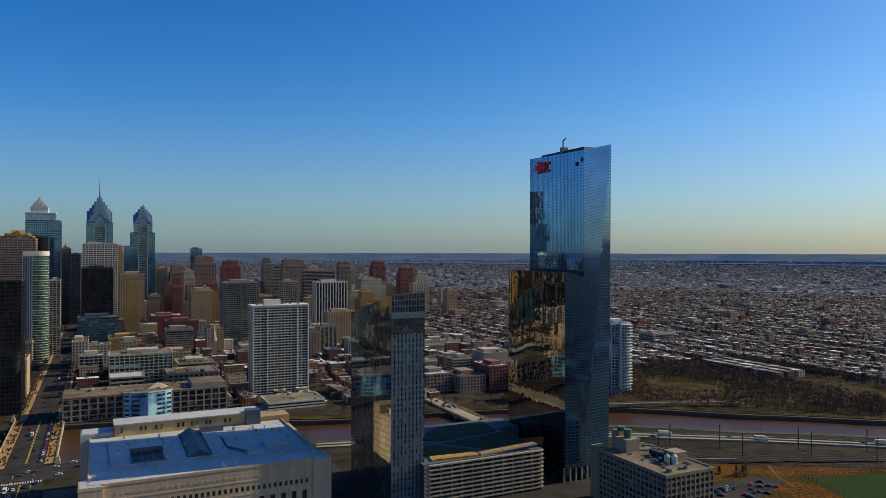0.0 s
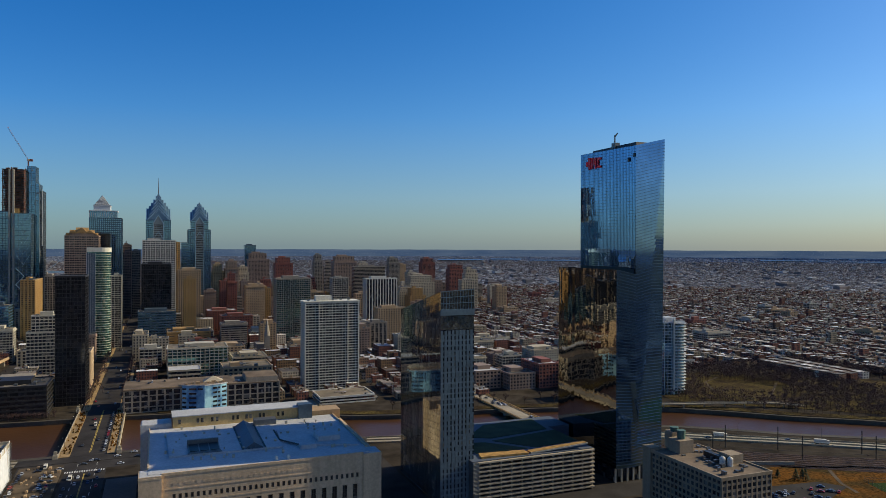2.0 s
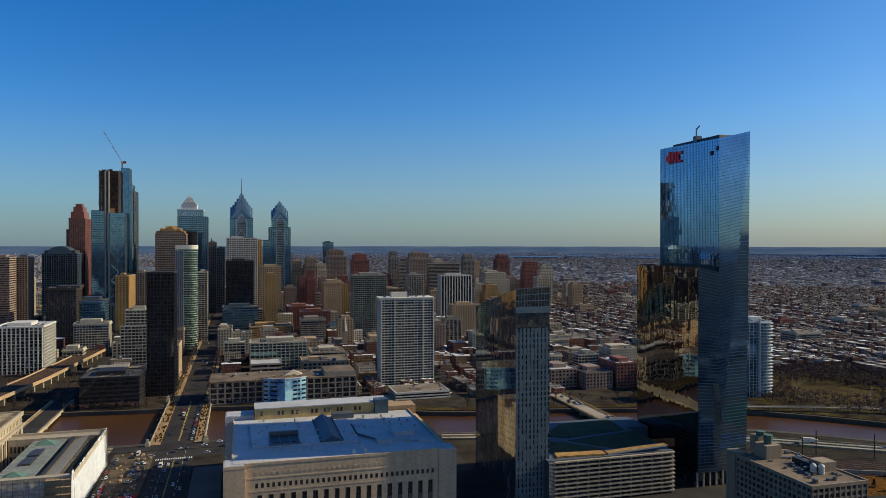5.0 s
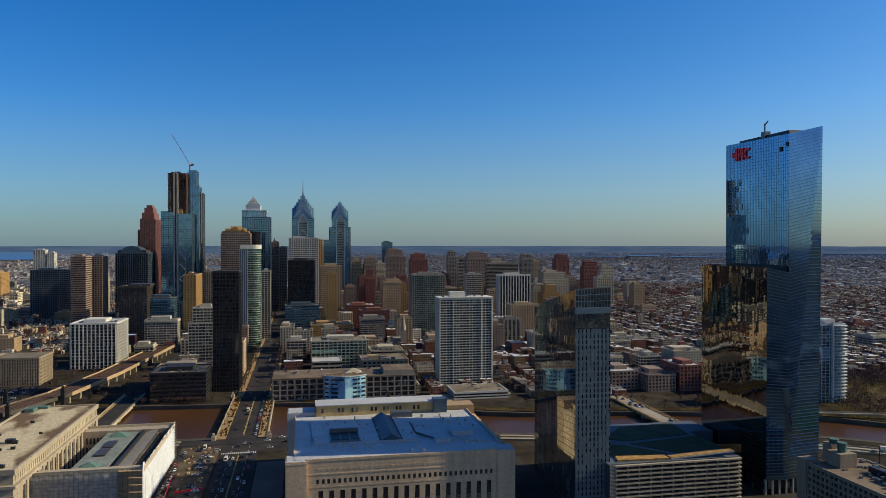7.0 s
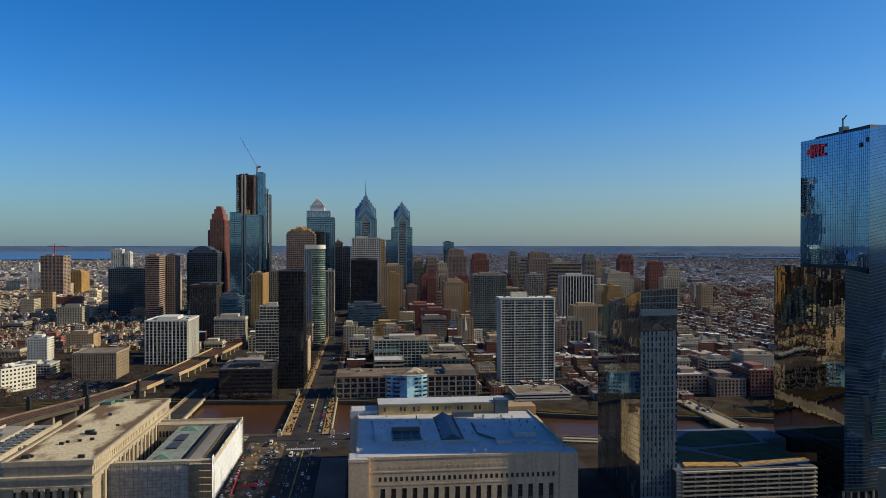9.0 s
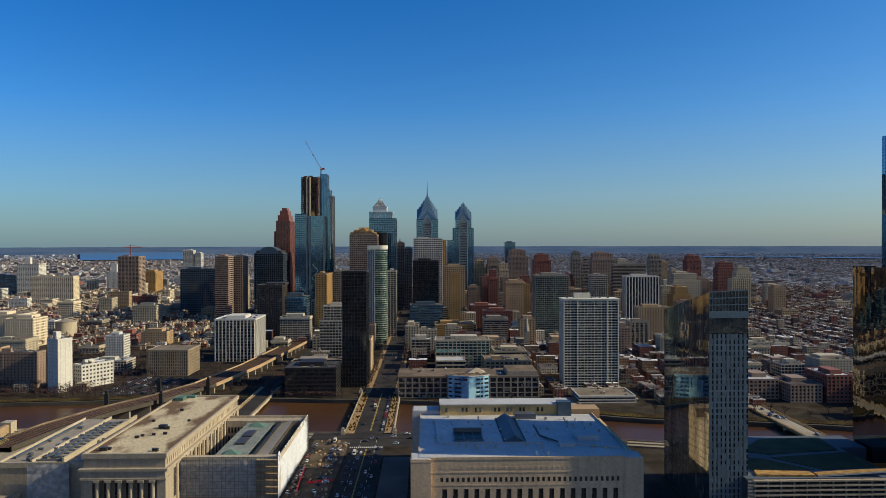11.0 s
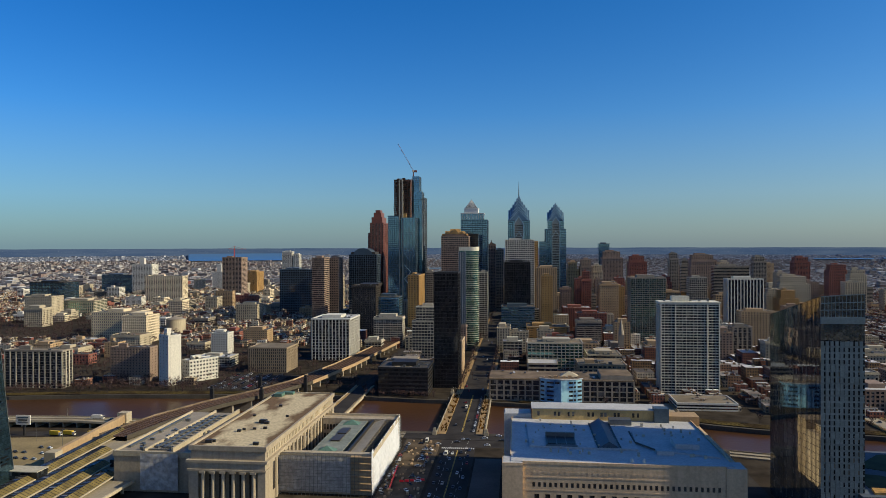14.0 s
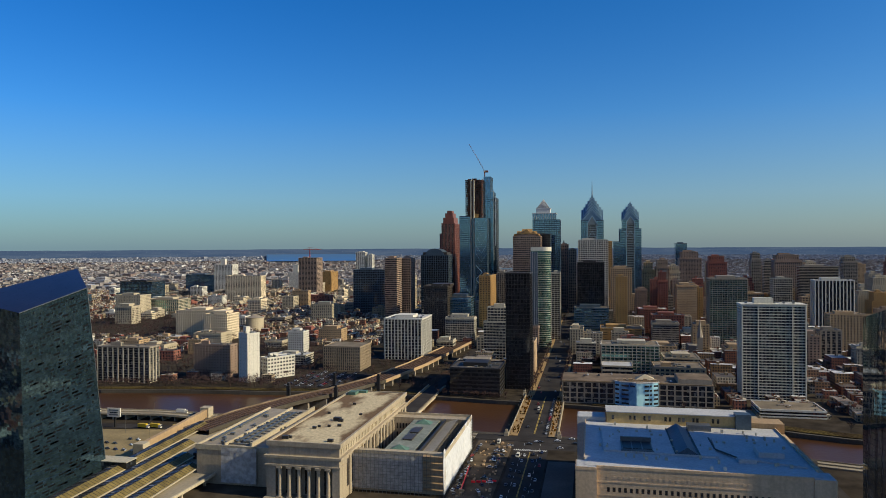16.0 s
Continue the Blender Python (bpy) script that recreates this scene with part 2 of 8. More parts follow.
class Solid:
    """Gathers boxes and polygons for one mesh."""

    def __init__(self):
        self.v, self.f = [], []

    def box(self, x0, x1, y0, y1, z0, z1):
        n = len(self.v)
        self.v += [(x0, y0, z0), (x1, y0, z0), (x1, y1, z0), (x0, y1, z0), (x0, y0, z1), (x1, y0, z1), (x1, y1, z1), (x0, y1, z1)]
        self.f += [tuple(n + i for i in q) for q in QUADS]
        return self

    def frustum(self, a, z0, b, z1):
        """A solid between two outlines with the same number of corners (counter-clockwise from above)."""
        n, k = len(self.v), len(a)
        self.v += [(x, y, z0) for x, y in a] + [(x, y, z1) for x, y in b]
        self.f += [tuple(n + i for i in reversed(range(k))), tuple(n + k + i for i in range(k))]
        self.f += [(n + i, n + (i + 1) % k, n + k + (i + 1) % k, n + k + i) for i in range(k)]
        return self

    def prism(self, pts, z0, z1):
        return self.frustum(pts, z0, pts, z1)

    def beam(self, a, b, w, h=None):
        """A straight bar from a to b."""
        a, b = Vector(a), Vector(b)
        d = (b - a).normalized()
        s = d.cross(Vector((0, 0, 1)))
        s = s.normalized() if s.length > 1e-4 else Vector((1, 0, 0))
        u = s.cross(d) * ((h or w) / 2)
        s = s * (w / 2)
        n = len(self.v)
        self.v += [tuple(p) for p in (a - s - u, a + s - u, b + s - u, b - s - u, a - s + u, a + s + u, b + s + u, b - s + u)]
        self.f += [tuple(n + i for i in q) for q in QUADS]
        return self

    def quad(self, *pts):
        n = len(self.v)
        self.v += [tuple(p) for p in pts]
        self.f.append(tuple(range(n, n + len(pts))))
        return self

    def tube(self, c, r, z0, z1, n=16, r1=None):
        ring = lambda q: [(c[0] + q * math.cos(2 * math.pi * i / n), c[1] + q * math.sin(2 * math.pi * i / n)) for i in range(n)]
        return self.frustum(ring(r), z0, ring(r if r1 is None else r1), z1)


def thing(name, label, category, at=(0, 0, 0), group="", kind=""):
    e = new(name)
    e.location = at
    e.empty_display_size = 0.5
    return tagged(e, label, category, group, kind)


def part(name, solid, material, parent=None, label="", kind="", smooth=False):
    """One mesh object, given in the world's metres, under a thing or a part."""
    me = mesh_from(name, solid.v, solid.f, material if isinstance(material, (list, tuple)) else [material])
    ob = new(name, me)
    if smooth:
        me.polygons.foreach_set("use_smooth", [True] * len(me.polygons))
    if parent is not None:
        off = Vector((0, 0, 0))
        q = parent
        while q is not None:
            off += q.location
            q = q.parent
        ob.parent = parent
        me.transform(Matrix.Translation(-off))
    return tagged(ob, label, "", "", kind)


def facade(x0, x1, y0, y1, z0, z1, floor, bay, band, pier, out):
    """Bands and piers that stand proud of a glass core; returns two solids."""
    bands, piers = Solid(), Solid()
    nf = max(1, round((z1 - z0) / floor))
    st = (z1 - z0) / nf
    if band > 0:
        for i in range(nf + 1):
            a = z0 + i * st - (band / 2 if 0 < i else 0)
            b = min(a + band, z1)
            a = min(a, b - 0.3)
            bands.box(x0, x1, y0 - out, y0 + 0.02, a, b).box(x0, x1, y1 - 0.02, y1 + out, a, b)
            bands.box(x0 - out, x0 + 0.02, y0 - out, y1 + out, a, b).box(x1 - 0.02, x1 + out, y0 - out, y1 + out, a, b)
    if pier > 0:
        o = out + 0.12
        for a, b, along_x in ((x0, x1, True), (y0, y1, False)):
            n = max(1, round((b - a) / bay))
            for i in range(n + 1):
                c = a + (b - a) * i / n
                p, q = max(c - pier / 2, a - 0.05), min(c + pier / 2, b + 0.05)
                if along_x:
                    piers.box(p, q, y0 - o, y0 + 0.03, z0, z1).box(p, q, y1 - 0.03, y1 + o, z0, z1)
                else:
                    piers.box(x0 - o, x0 + 0.03, p, q, z0, z1).box(x1 - 0.03, x1 + o, p, q, z0, z1)
    return bands, piers


FOOT = []          # plan rectangles that are built on


def tower(name, label, x0, x1, y0, y1, h, wall="tan", glass="glassdark", floor=3.5, bay=4.0, band=1.3, pier=1.1, out=0.25, z0=0.0,
          pent=0.5, roof="roof", category="building", group="city buildings", pent_h=4.0, pier_mat=None, seed=0, steps=0, cornice=0.0):
    """A flat-roofed block: glass core, floor bands, piers, a roof with parapet and a plant room."""
    FOOT.append((x0, x1, y0, y1))
    h -= steps * 3.6 * floor
    if wall in ("tan", "brown", "red", "cream", "gold", "limestone") and 0.9 < pier < 2.4 and band > 1.0:
        band, pier = band * 1.2, min(pier * 1.4, bay * 0.66)
    rnd = random.Random(round(x0 * 7 + y0 * 13 + h) + seed)
    t = thing(name, label, category, ((x0 + x1) / 2, (y0 + y1) / 2, z0), group)
    part("window_wall", Solid().box(x0, x1, y0, y1, z0, z0 + h - 0.3), M[glass], t, kind="stuff")
    bands, piers = facade(x0, x1, y0, y1, z0, z0 + h - 0.2, floor, bay, band, pier, out)
    if bands.v:
        part("banding", bands, M[wall], t, kind="stuff")
    if piers.v:
        part("framing", piers, M[pier_mat or wall], t, kind="stuff")
    e = out + 0.18
    cap = Solid()
    top = z0 + h
    for a in ((x0 - e, x1 + e, y0 - e, y0 + 0.3), (x0 - e, x1 + e, y1 - 0.3, y1 + e), (x0 - e, x0 + 0.3, y0 + 0.3, y1 - 0.3), (x1 - 0.3, x1 + e, y0 + 0.3, y1 - 0.3)):
        cap.box(*a, top - 1.1, top + 0.7)
    part("parapet", cap, M[wall], t)
    part("roof", Solid().box(x0 + 0.31, x1 - 0.31, y0 + 0.31, y1 - 0.31, top - 0.29, top), M[roof], t)
    if cornice:
        part("cornice", Solid().box(x0 - e - cornice, x1 + e + cornice, y0 - e - cornice, y1 + e + cornice, top - 2.6, top - 1.2), M[wall], t)
    for k in range(steps):
        w, d = (x1 - x0) * rnd.uniform(0.1, 0.2), (y1 - y0) * rnd.uniform(0.1, 0.2)
        x0, x1, y0, y1 = x0 + w * rnd.uniform(0.2, 1), x1 - w, y0 + d * rnd.uniform(0.2, 1), y1 - d
        up = rnd.uniform(2, 5) * floor
        part("setback_glass", Solid().box(x0, x1, y0, y1, top, top + up - 0.2), M[glass], t, kind="stuff")
        sb_, sp_ = facade(x0, x1, y0, y1, top, top + up - 0.1, floor, bay, max(band, 0.6), pier, out)
        part("setback_banding", sb_, M[wall], t, kind="stuff")
        if sp_.v:
            part("setback_framing", sp_, M[pier_mat or wall], t, kind="stuff")
        part("setback_roof", Solid().box(x0 - 0.4, x1 + 0.4, y0 - 0.4, y1 + 0.4, top + up - 0.09, top + up + 0.8), M[wall], t)
        top += up + 0.8
    if pent:
        w, d = (x1 - x0), (y1 - y0)
        a, b = x0 + w * rnd.uniform(0.12, 0.3), y0 + d * rnd.uniform(0.15, 0.35)
        part("plant_room", Solid().box(a, a + w * pent, b, b + d * pent, top, top + pent_h), M[wall], t)
        units = Solid()
        for _ in range(rnd.randint(4, 9)):
            u, v = x0 + w * rnd.uniform(0.08, 0.88), y0 + d * rnd.uniform(0.06, 0.88)
            units.box(u, u + rnd.uniform(1.0, 4), v, v + rnd.uniform(1.0, 3), top, top + rnd.uniform(0.6, 2.6))
        for _ in range(rnd.randint(1, 3)):
            u, v = x0 + w * rnd.uniform(0.15, 0.8), y0 + d * rnd.uniform(0.1, 0.8)
            units.beam((u, v, top + 0.5), (u + w * rnd.uniform(0.1, 0.2), v, top + 0.5), 0.8, 0.9)
            units.tube((u, v + 1.5), 0.5, top, top + rnd.uniform(1.5, 3.5), 8)
        part("roof_plant", units, M["steel"], t, kind="stuff")
        patch = Solid()
        for _ in range(rnd.randint(1, 3)):
            u, v = x0 + w * rnd.uniform(0.06, 0.6), y0 + d * rnd.uniform(0.06, 0.6)
            patch.box(u, u + w * rnd.uniform(0.1, 0.3), v, v + d * rnd.uniform(0.1, 0.3), top + 0.01 if steps == 0 else top - 0.05, top + 0.06)
        part("roof_patch", patch, M[rnd.choice(("whiteroof", "darkroof", "rustroof", "concrete"))], t, "patched roof felt", kind="stuff")
    return t


# ---- ground, river, distance ----
EYE_Z = 150.0
FLAT, RIM = 2800.0, 2050.0


def far_scale(d):
    """The land beyond FLAT metres climbs slowly towards a low rim, so that it closes the view within reach."""
    return d if d < FLAT else FLAT + RIM * (1 - math.exp(-(d - FLAT) / RIM))


def lay(x, y, z=0.0):
    d = math.hypot(x, y)
    if d < FLAT:
        return (x, y, z)
    s = far_scale(d) / d
    return (x * s, y * s, EYE_Z + (z - EYE_Z) * s)


WEST_BANK = [(-874, 544), (-437, 568), (-359, 574), (-87, 571), (10, 565), (170, 536), (406, 481), (478, 424), (572, 359), (738, 223)]
EAST_BANK = [(-972, 622), (-505, 660), (-422, 675), (-334, 682), (-97, 685), (29, 670), (156, 610), (199, 596), (448, 529), (524, 463), (620, 390), (806, 243)]


def bank(points):
    az = [math.degrees(math.atan2(x, y)) for x, y in points]
    r = [math.hypot(x, y) for x, y in points]
    return lambda a: float(np.interp(a, az, r))


near_bank, far_bank = bank(WEST_BANK), bank(EAST_BANK)
WATER_Z = -3.5
v, f, slots = [], [], []
AZ = [i * 1.5 for i in range(-120, 121)]
for a in AZ:
    s, c = math.sin(radians(a)), math.cos(radians(a))
    if abs(a) < 75:
        n, m = near_bank(a), far_bank(a)
    else:
        n, m = 500.0, 560.0
    low = WATER_Z - 3 if abs(a) < 75 else 0.0
    ring = [(0, 0), (n - 6, 0), (n, low), (m, low), (m + 8, -1), (m + 14, 0)]
    ring += [(d, 0) for d in (1100, 1700, 2300, 2800, 3300, 3900, 4700, 5700, 7000, 9000, 12000, 17000, 30000)]
    v += [lay(s * d, c * d, z) for d, z in ring]
K = 19
for i in range(len(AZ) - 1):
    for j in range(K - 1):
        f.append((i * K + j, (i + 1) * K + j, (i + 1) * K + j + 1, i * K + j + 1)[::-1])
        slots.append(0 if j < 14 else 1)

m_ground, nt, p = base_mat("town_ground", 0.95)
p.inputs["Specular IOR Level"].default_value = 0.02
n1, n2 = noise_of(nt, 0.006, 5), noise_of(nt, 0.08, 5)
r1 = ramp_of(nt, (0.034, 0.027, 0.02), (0.07, 0.056, 0.04), 0.35, 0.65)
r2 = ramp_of(nt, (0.55, 0.55, 0.55), (1.3, 1.3, 1.3), 0.3, 0.7)
nt.links.new(n1.outputs[0], r1.inputs[0])
nt.links.new(n2.outputs[0], r2.inputs[0])
nt.links.new(mix_of(nt, r1.outputs[0], r2.outputs[0], 1.0, "MULTIPLY"), p.inputs["Base Color"])
# outer ground rings: blue of distance haze put into the base colour
m_farland = surface("hazed_far_land", (0.11, 0.13, 0.165), rough=0.95, vary=0.3, big=0.01, fine=0.05, spec=0.05, bump=0)
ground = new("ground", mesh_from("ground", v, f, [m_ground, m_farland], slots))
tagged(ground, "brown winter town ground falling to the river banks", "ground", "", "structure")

m_water, nt, p = base_mat("river_water", 0.32)
p.inputs["Base Color"].default_value = (0.17, 0.075, 0.035, 1)
p.inputs["Specular IOR Level"].default_value = 0.1
nb = noise_of(nt, 0.25, 4)
bp = nt.nodes.new("ShaderNodeBump")
bp.inputs["Strength"].default_value, bp.inputs["Distance"].default_value = 0.5, 0.25
nt.links.new(nb.outputs[0], bp.inputs["Height"])
nt.links.new(bp.outputs[0], p.inputs["Normal"])
nv = noise_of(nt, 0.012, 3)
rv = ramp_of(nt, (0.05, 0.023, 0.009), (0.08, 0.037, 0.015))
nt.links.new(nv.outputs[0], rv.inputs[0])
nt.links.new(rv.outputs[0], p.inputs["Base Color"])
wat = Solid()
A2 = [i * 2.0 for i in range(-36, 37)]
for a, b in zip(A2, A2[1:]):
    pt = lambda q, fn, o: (math.sin(radians(q)) * (fn(q) + o), math.cos(radians(q)) * (fn(q) + o), WATER_Z)
    wat.quad(pt(a, near_bank, -3), pt(a, far_bank, 3), pt(b, far_bank, 3), pt(b, near_bank, -3))
river = part("river", wat, m_water)
river.data.flip_normals()
tagged(river, "muddy brown river between stone banks", "river", "", "structure")


# ---- towers across the river ----
m_crane = surface("red_crane_paint", (0.42, 0.05, 0.04), rough=0.5, vary=0.1)
tower("office_tower", "dark brown glass office tower standing beside the market street bridge", -88.5, -63.5, 744, 778, 121.5, wall='dark', glass='glassblack', band=0.7, pier=0.35, bay=3, floor=3.9, out=0.12, pent=0, roof='darkroof', group='office towers')
tower("low_office_block", "low black glass office block with a flat dark roof", -140, -90, 702, 747, 27.8, wall='dark', glass='glassblack', band=1.4, pier=0, floor=4.2, roof='darkroof')
apt = tower("apartment_tower", "white concrete grid apartment tower with many balconies", 142, 199, 734, 756, 91.5, wall='whitewall', glass='glassdark', floor=2.75, bay=3.56, band=0.9, pier=0.26, out=0.6, pent=0.3, pent_h=7, group='apartment towers')
for x in (142.2, 156.5, 187.2, 198.8):
    part("upright_fin", Solid().box(x - 0.45, x + 0.45, 732.9, 734.1, 0, 91.4), M["whitewall"], apt)
part("roof_slab", Solid().box(140.8, 200.2, 732.7, 757.2, 92.2, 93.0), M["whitewall"], apt)
for i in range(6):
    part("roof_vent", Solid().box(146 + i * 8.6, 148 + i * 8.6, 741, 743.5, 93.0, 94.6 + (i % 3) * 0.7), M["steel"], apt)
tower("gabled_tower", "brown banded office tower with gabled golden top", -142, -92, 1310, 1350, 167, wall='brown', glass='glassdark', floor=3.9, band=1.8, pier=0.6, bay=3.6, pent=0)
tower("dark_glass_tower", "slim dark glass tower with a plain flat top", -98.5, -79, 1400, 1430, 172, wall='dark', glass='glassblack', floor=4, band=0.5, pier=0, pent=0)
tower("apartment_tower", "dark slim apartment tower with pale floor edges", -63.5, -50, 1150, 1174, 106, wall='white', glass='glassdark', floor=3.2, band=0.8, pier=0.6, pent=0.4, group='apartment towers')
tower("dark_tower", "dark narrow stone office tower", -71, -54.5, 1700, 1730, 153, wall='brown', glass='glassdark', pent=0.4)
tower("dark_tower", "dark stone office tower with a stepped roof", -50.5, -34.5, 1620, 1650, 140, wall='grey', glass='glassdark')
tower("white_grid_tower", "white concrete grid office tower", -26.5, 31.5, 1450, 1490, 161, wall='paint', glass='glassdark', floor=3.9, bay=4.4, band=1.5, pier=1.0, out=0.6, pent=0.4)
tower("yellow_slab", "yellow brick tower slab behind a white tower", 32, 40, 1470, 1510, 158, wall='gold', glass='glassdark', pent=0)
tower("black_tower", "black glass box office tower", -23.5, 19.5, 1190, 1230, 122, wall='dark', glass='glassblack', floor=3.9, band=0.6, pier=0.4, bay=3, out=0.12, pent=0.5, roof='darkroof')
tower("tan_tower", "tan concrete grid office tower", 32.5, 69, 1300, 1330, 109, wall='tan', glass='glassdark', floor=3.6, bay=3.6, band=1.5, pier=1.2, pent=0.6)
tower("gold_tower", "narrow golden brick apartment tower", 38, 55.5, 1180, 1202, 99, wall='gold', glass='glassdark', floor=3.0, bay=4, band=1.9, pier=2.2, out=0.1, pent=0.5)
tower("tan_tower", "brown apartment tower with an orange sunlit side", -180, -162, 1150, 1220, 101, wall='gold', glass='glassdark', floor=3, bay=4, band=1.4, pier=1.4, pent=0.3)
tower("grey_tower", "grey concrete apartment tower", -163, -148.5, 1250, 1276, 102.5, wall='grey', glass='glassdark', band=1.0)
tower("glass_office", "low blue glass office with stepped roof", -228.5, -189.5, 1120, 1160, 68, wall='bluemetal', glass='glassblue', floor=4, band=1.0, pier=0, pent=0.6)
tower("dark_hotel", "dark stone hotel block with pale cornice", -261.5, -223.5, 1100, 1140, 87, wall='bronze', glass='glassdark', band=1.3, bay=3.4, pent=0.8, pent_h=3, cornice=0.9)
tower("banded_tower", "brown office tower with pale bands and golden side", -400, -376, 1350, 1388, 126.5, wall='brown', glass='glassdark', floor=3.8, band=1.9, pier=0, pent=0.5)
tower("dark_tower", "dark stone office tower beside a banded tower", -379.5, -362, 1402, 1442, 125.5, wall='brown', glass='glassblack', pent=0.4)
tower("dark_slab", "large dark brown office slab", -517, -445, 1500, 1550, 98.5, wall='bluemetal', glass='glassblack', floor=3.8, band=1.2, pier=0.8, pent=0.4, roof='darkroof')
tower("yellow_tower", "narrow cream tower far among offices", -416, -403, 1600, 1620, 81, wall='cream', glass='glassdark')
tower("white_tower", "far white apartment tower by the river", -887, -850, 2600, 2630, 128, wall='paint', glass='glassdark', floor=3.2, band=1.4, pier=2, bay=8)
tower("white_tower", "far white apartment tower", -843, -822, 2600, 2630, 118, wall='paint', glass='glassdark', floor=3.2, band=1.4, pier=2, bay=8)
tower("white_office", "white framed office with tall window bays", -270.3, -220.3, 912.0, 968.0, 54, wall='paint', glass='glassdark', floor=3.8, bay=4.5, band=0.12, pier=1.2, out=1.3, pent=0.5, roof='whiteroof')
tower("brick_office", "tan brick office with narrow upright windows", -319.3, -273.2, 816.0, 858.0, 29, wall='oldtan', glass='glassdark', floor=3.6, bay=2.4, band=0.9, pier=1.3, pent=0)
ht_ = tower("hospital_tower", "tall white hospital tower with blank walls", -386, -368, 730.0, 745.0, 53.8, wall='paint', glass='glassdark', floor=3.6, bay=5.5, band=2.7, pier=4.8, out=0.1, pent=0.35, pent_h=7, roof='whiteroof')
hw_ = tower("hospital_wing", "white hospital wing with stepped terraces", -363, -349, 748.0, 784.0, 24, wall='paint', glass='glassdark', floor=3.8, band=2.0, pier=1.6, pent=0.3, roof='whiteroof')
for q in (ht_, hw_):
    q.rotation_euler[2] = radians(-32)
tower("white_block", "small white apartment block with square windows", -412.8, -390.1, 921.0, 941.0, 32.5, wall='paint', glass='glassdark', floor=3.2, bay=3.2, band=1.6, pier=1.7, out=0.1, roof='whiteroof')
tower("apartment_slab", "grey apartment slab with upright pale bays", -545.5, -480.1, 705.0, 722.0, 39.5, wall='grey', pier_mat='white', glass='glassdark', floor=2.9, bay=6.5, band=0.28, pier=1.3, out=0.6, pent=0.2)
tower("brick_slab", "brown brick apartment slab beside a white tower", -454.4, -407.9, 752.0, 768.0, 37, wall='brown', glass='glassdark', floor=3, bay=3.5, band=1.5, pier=1.4, pent=0.2)
tower("courthouse", "large tan masonry block with tall windows", -612.8, -573.2, 1045.0, 1085.0, 42, wall='lightcream', glass='glassdark', floor=4.2, bay=3.4, band=1.8, pier=1.7, pent=0.6)
tower("courthouse", "tan masonry block with a stepped roof", -683.1, -615.8, 1077.0, 1137.0, 44, wall='lightcream', glass='glassdark', floor=4.2, bay=3.4, band=1.8, pier=1.7, pent=0.4)
tower("hotel_tower", "cream concrete hotel slab with many windows", -990.0, -885.1, 1797.0, 1827.0, 70.5, wall='lightcream', glass='glassdark', floor=3, bay=5, band=1.3, pier=2.2, out=0.1, pent=0.3)
tower("white_tower", "white office tower with a plant box on top", -1167.2, -1105.8, 2047.0, 2087.0, 95, wall='paint', glass='glassdark', band=1.8, pier=2.0, bay=5, pent=0.25, pent_h=18)
tower("unfinished_tower", "brown unfinished tower of bare concrete floors", -846.0, -789.5, 1962.0, 2007.0, 117, wall='brown', glass='glassdark', floor=3.6, band=1.3, pier=2.2, bay=9, out=0.4, pent=0.3)
uc = thing("tower_crane", "small red tower crane on a far unfinished tower", "crane", (-818, 1980, 117))
part("mast", Solid().box(-819, -817, 1979, 1981, 117, 141), m_crane, uc)
part("jib", Solid().beam((-836, 1980, 141.5), (-784, 1980, 141.5), 1.4, 1.6), m_crane, uc)
part("tie", Solid().beam((-818, 1980, 149), (-790, 1980, 142), 0.5).beam((-818, 1980, 149), (-834, 1980, 142), 0.5).box(-818.6, -817.4, 1979.4, 1980.6, 141, 149), m_crane, uc)
tower("stepped_tower", "white stepped tower with a pointed top", -1022.7, -988.0, 2290.0, 2324.0, 62, wall='paint', glass='glassdark', band=1.8, pier=2, pent=0.5, pent_h=26)
tower("gold_tower", "golden brick loft block far away", -859.3, -809.8, 2135.0, 2195.0, 69, wall='gold', glass='glassdark', band=1.6, pier=2)
tower("dark_glass_block", "dark blue glass laboratory block", -1277.1, -1179.1, 1740.0, 1800.0, 56, wall='dark', glass='glassblue', floor=4, band=0.8, pier=0.6)
tower("white_block", "white apartment block with many windows", -1030.6, -970.2, 1389.0, 1429.0, 45, wall='cream', glass='glassdark', floor=3.2, band=1.6, pier=1.8, out=0.1)
tower("green_framed_block", "long block with a pale green frame", -985.0, -906.8, 1436.0, 1486.0, 33, wall='cream', glass='glassgreen', floor=3.4, bay=5, band=1.0, pier=1.2)
tower("blue_block", "wide blue grey office block", -1292.0, -1195.9, 2088.0, 2148.0, 61, wall='bluemetal', glass='glassblue', floor=4, band=1.4, pier=0.6)
tower("glass_apartment_tower", "green glass apartment tower with grey floor bands", 167, 218, 1087, 1117, 101, wall='grey', glass='glassgreen', floor=3.1, bay=3.4, band=0.8, pier=0.35, pent=0.5)
tower("tan_tower", "tan brick apartment tower", 145.5, 178.5, 1300, 1326, 80, wall='tan', glass='glassdark', floor=3, bay=3.2, band=1.5, pier=1.6, out=0.1, cornice=0.8)
tower("gold_block", "orange brick block behind a tan tower", 180, 196, 1350, 1376, 72, wall='gold', glass='glassdark', floor=3, band=1.6, pier=1.8, out=0.1)
tower("brick_factory", "red brick loft factory", 91, 137.5, 1138, 1174, 42, wall='red', glass='glassdark', floor=3.8, bay=4, band=1.5, pier=1.4, roof='darkroof')
tower("white_roofed_block", "red block with a bright white roof", 78.5, 125.5, 1264, 1304, 40, wall='red', glass='glassdark', roof='whiteroof')
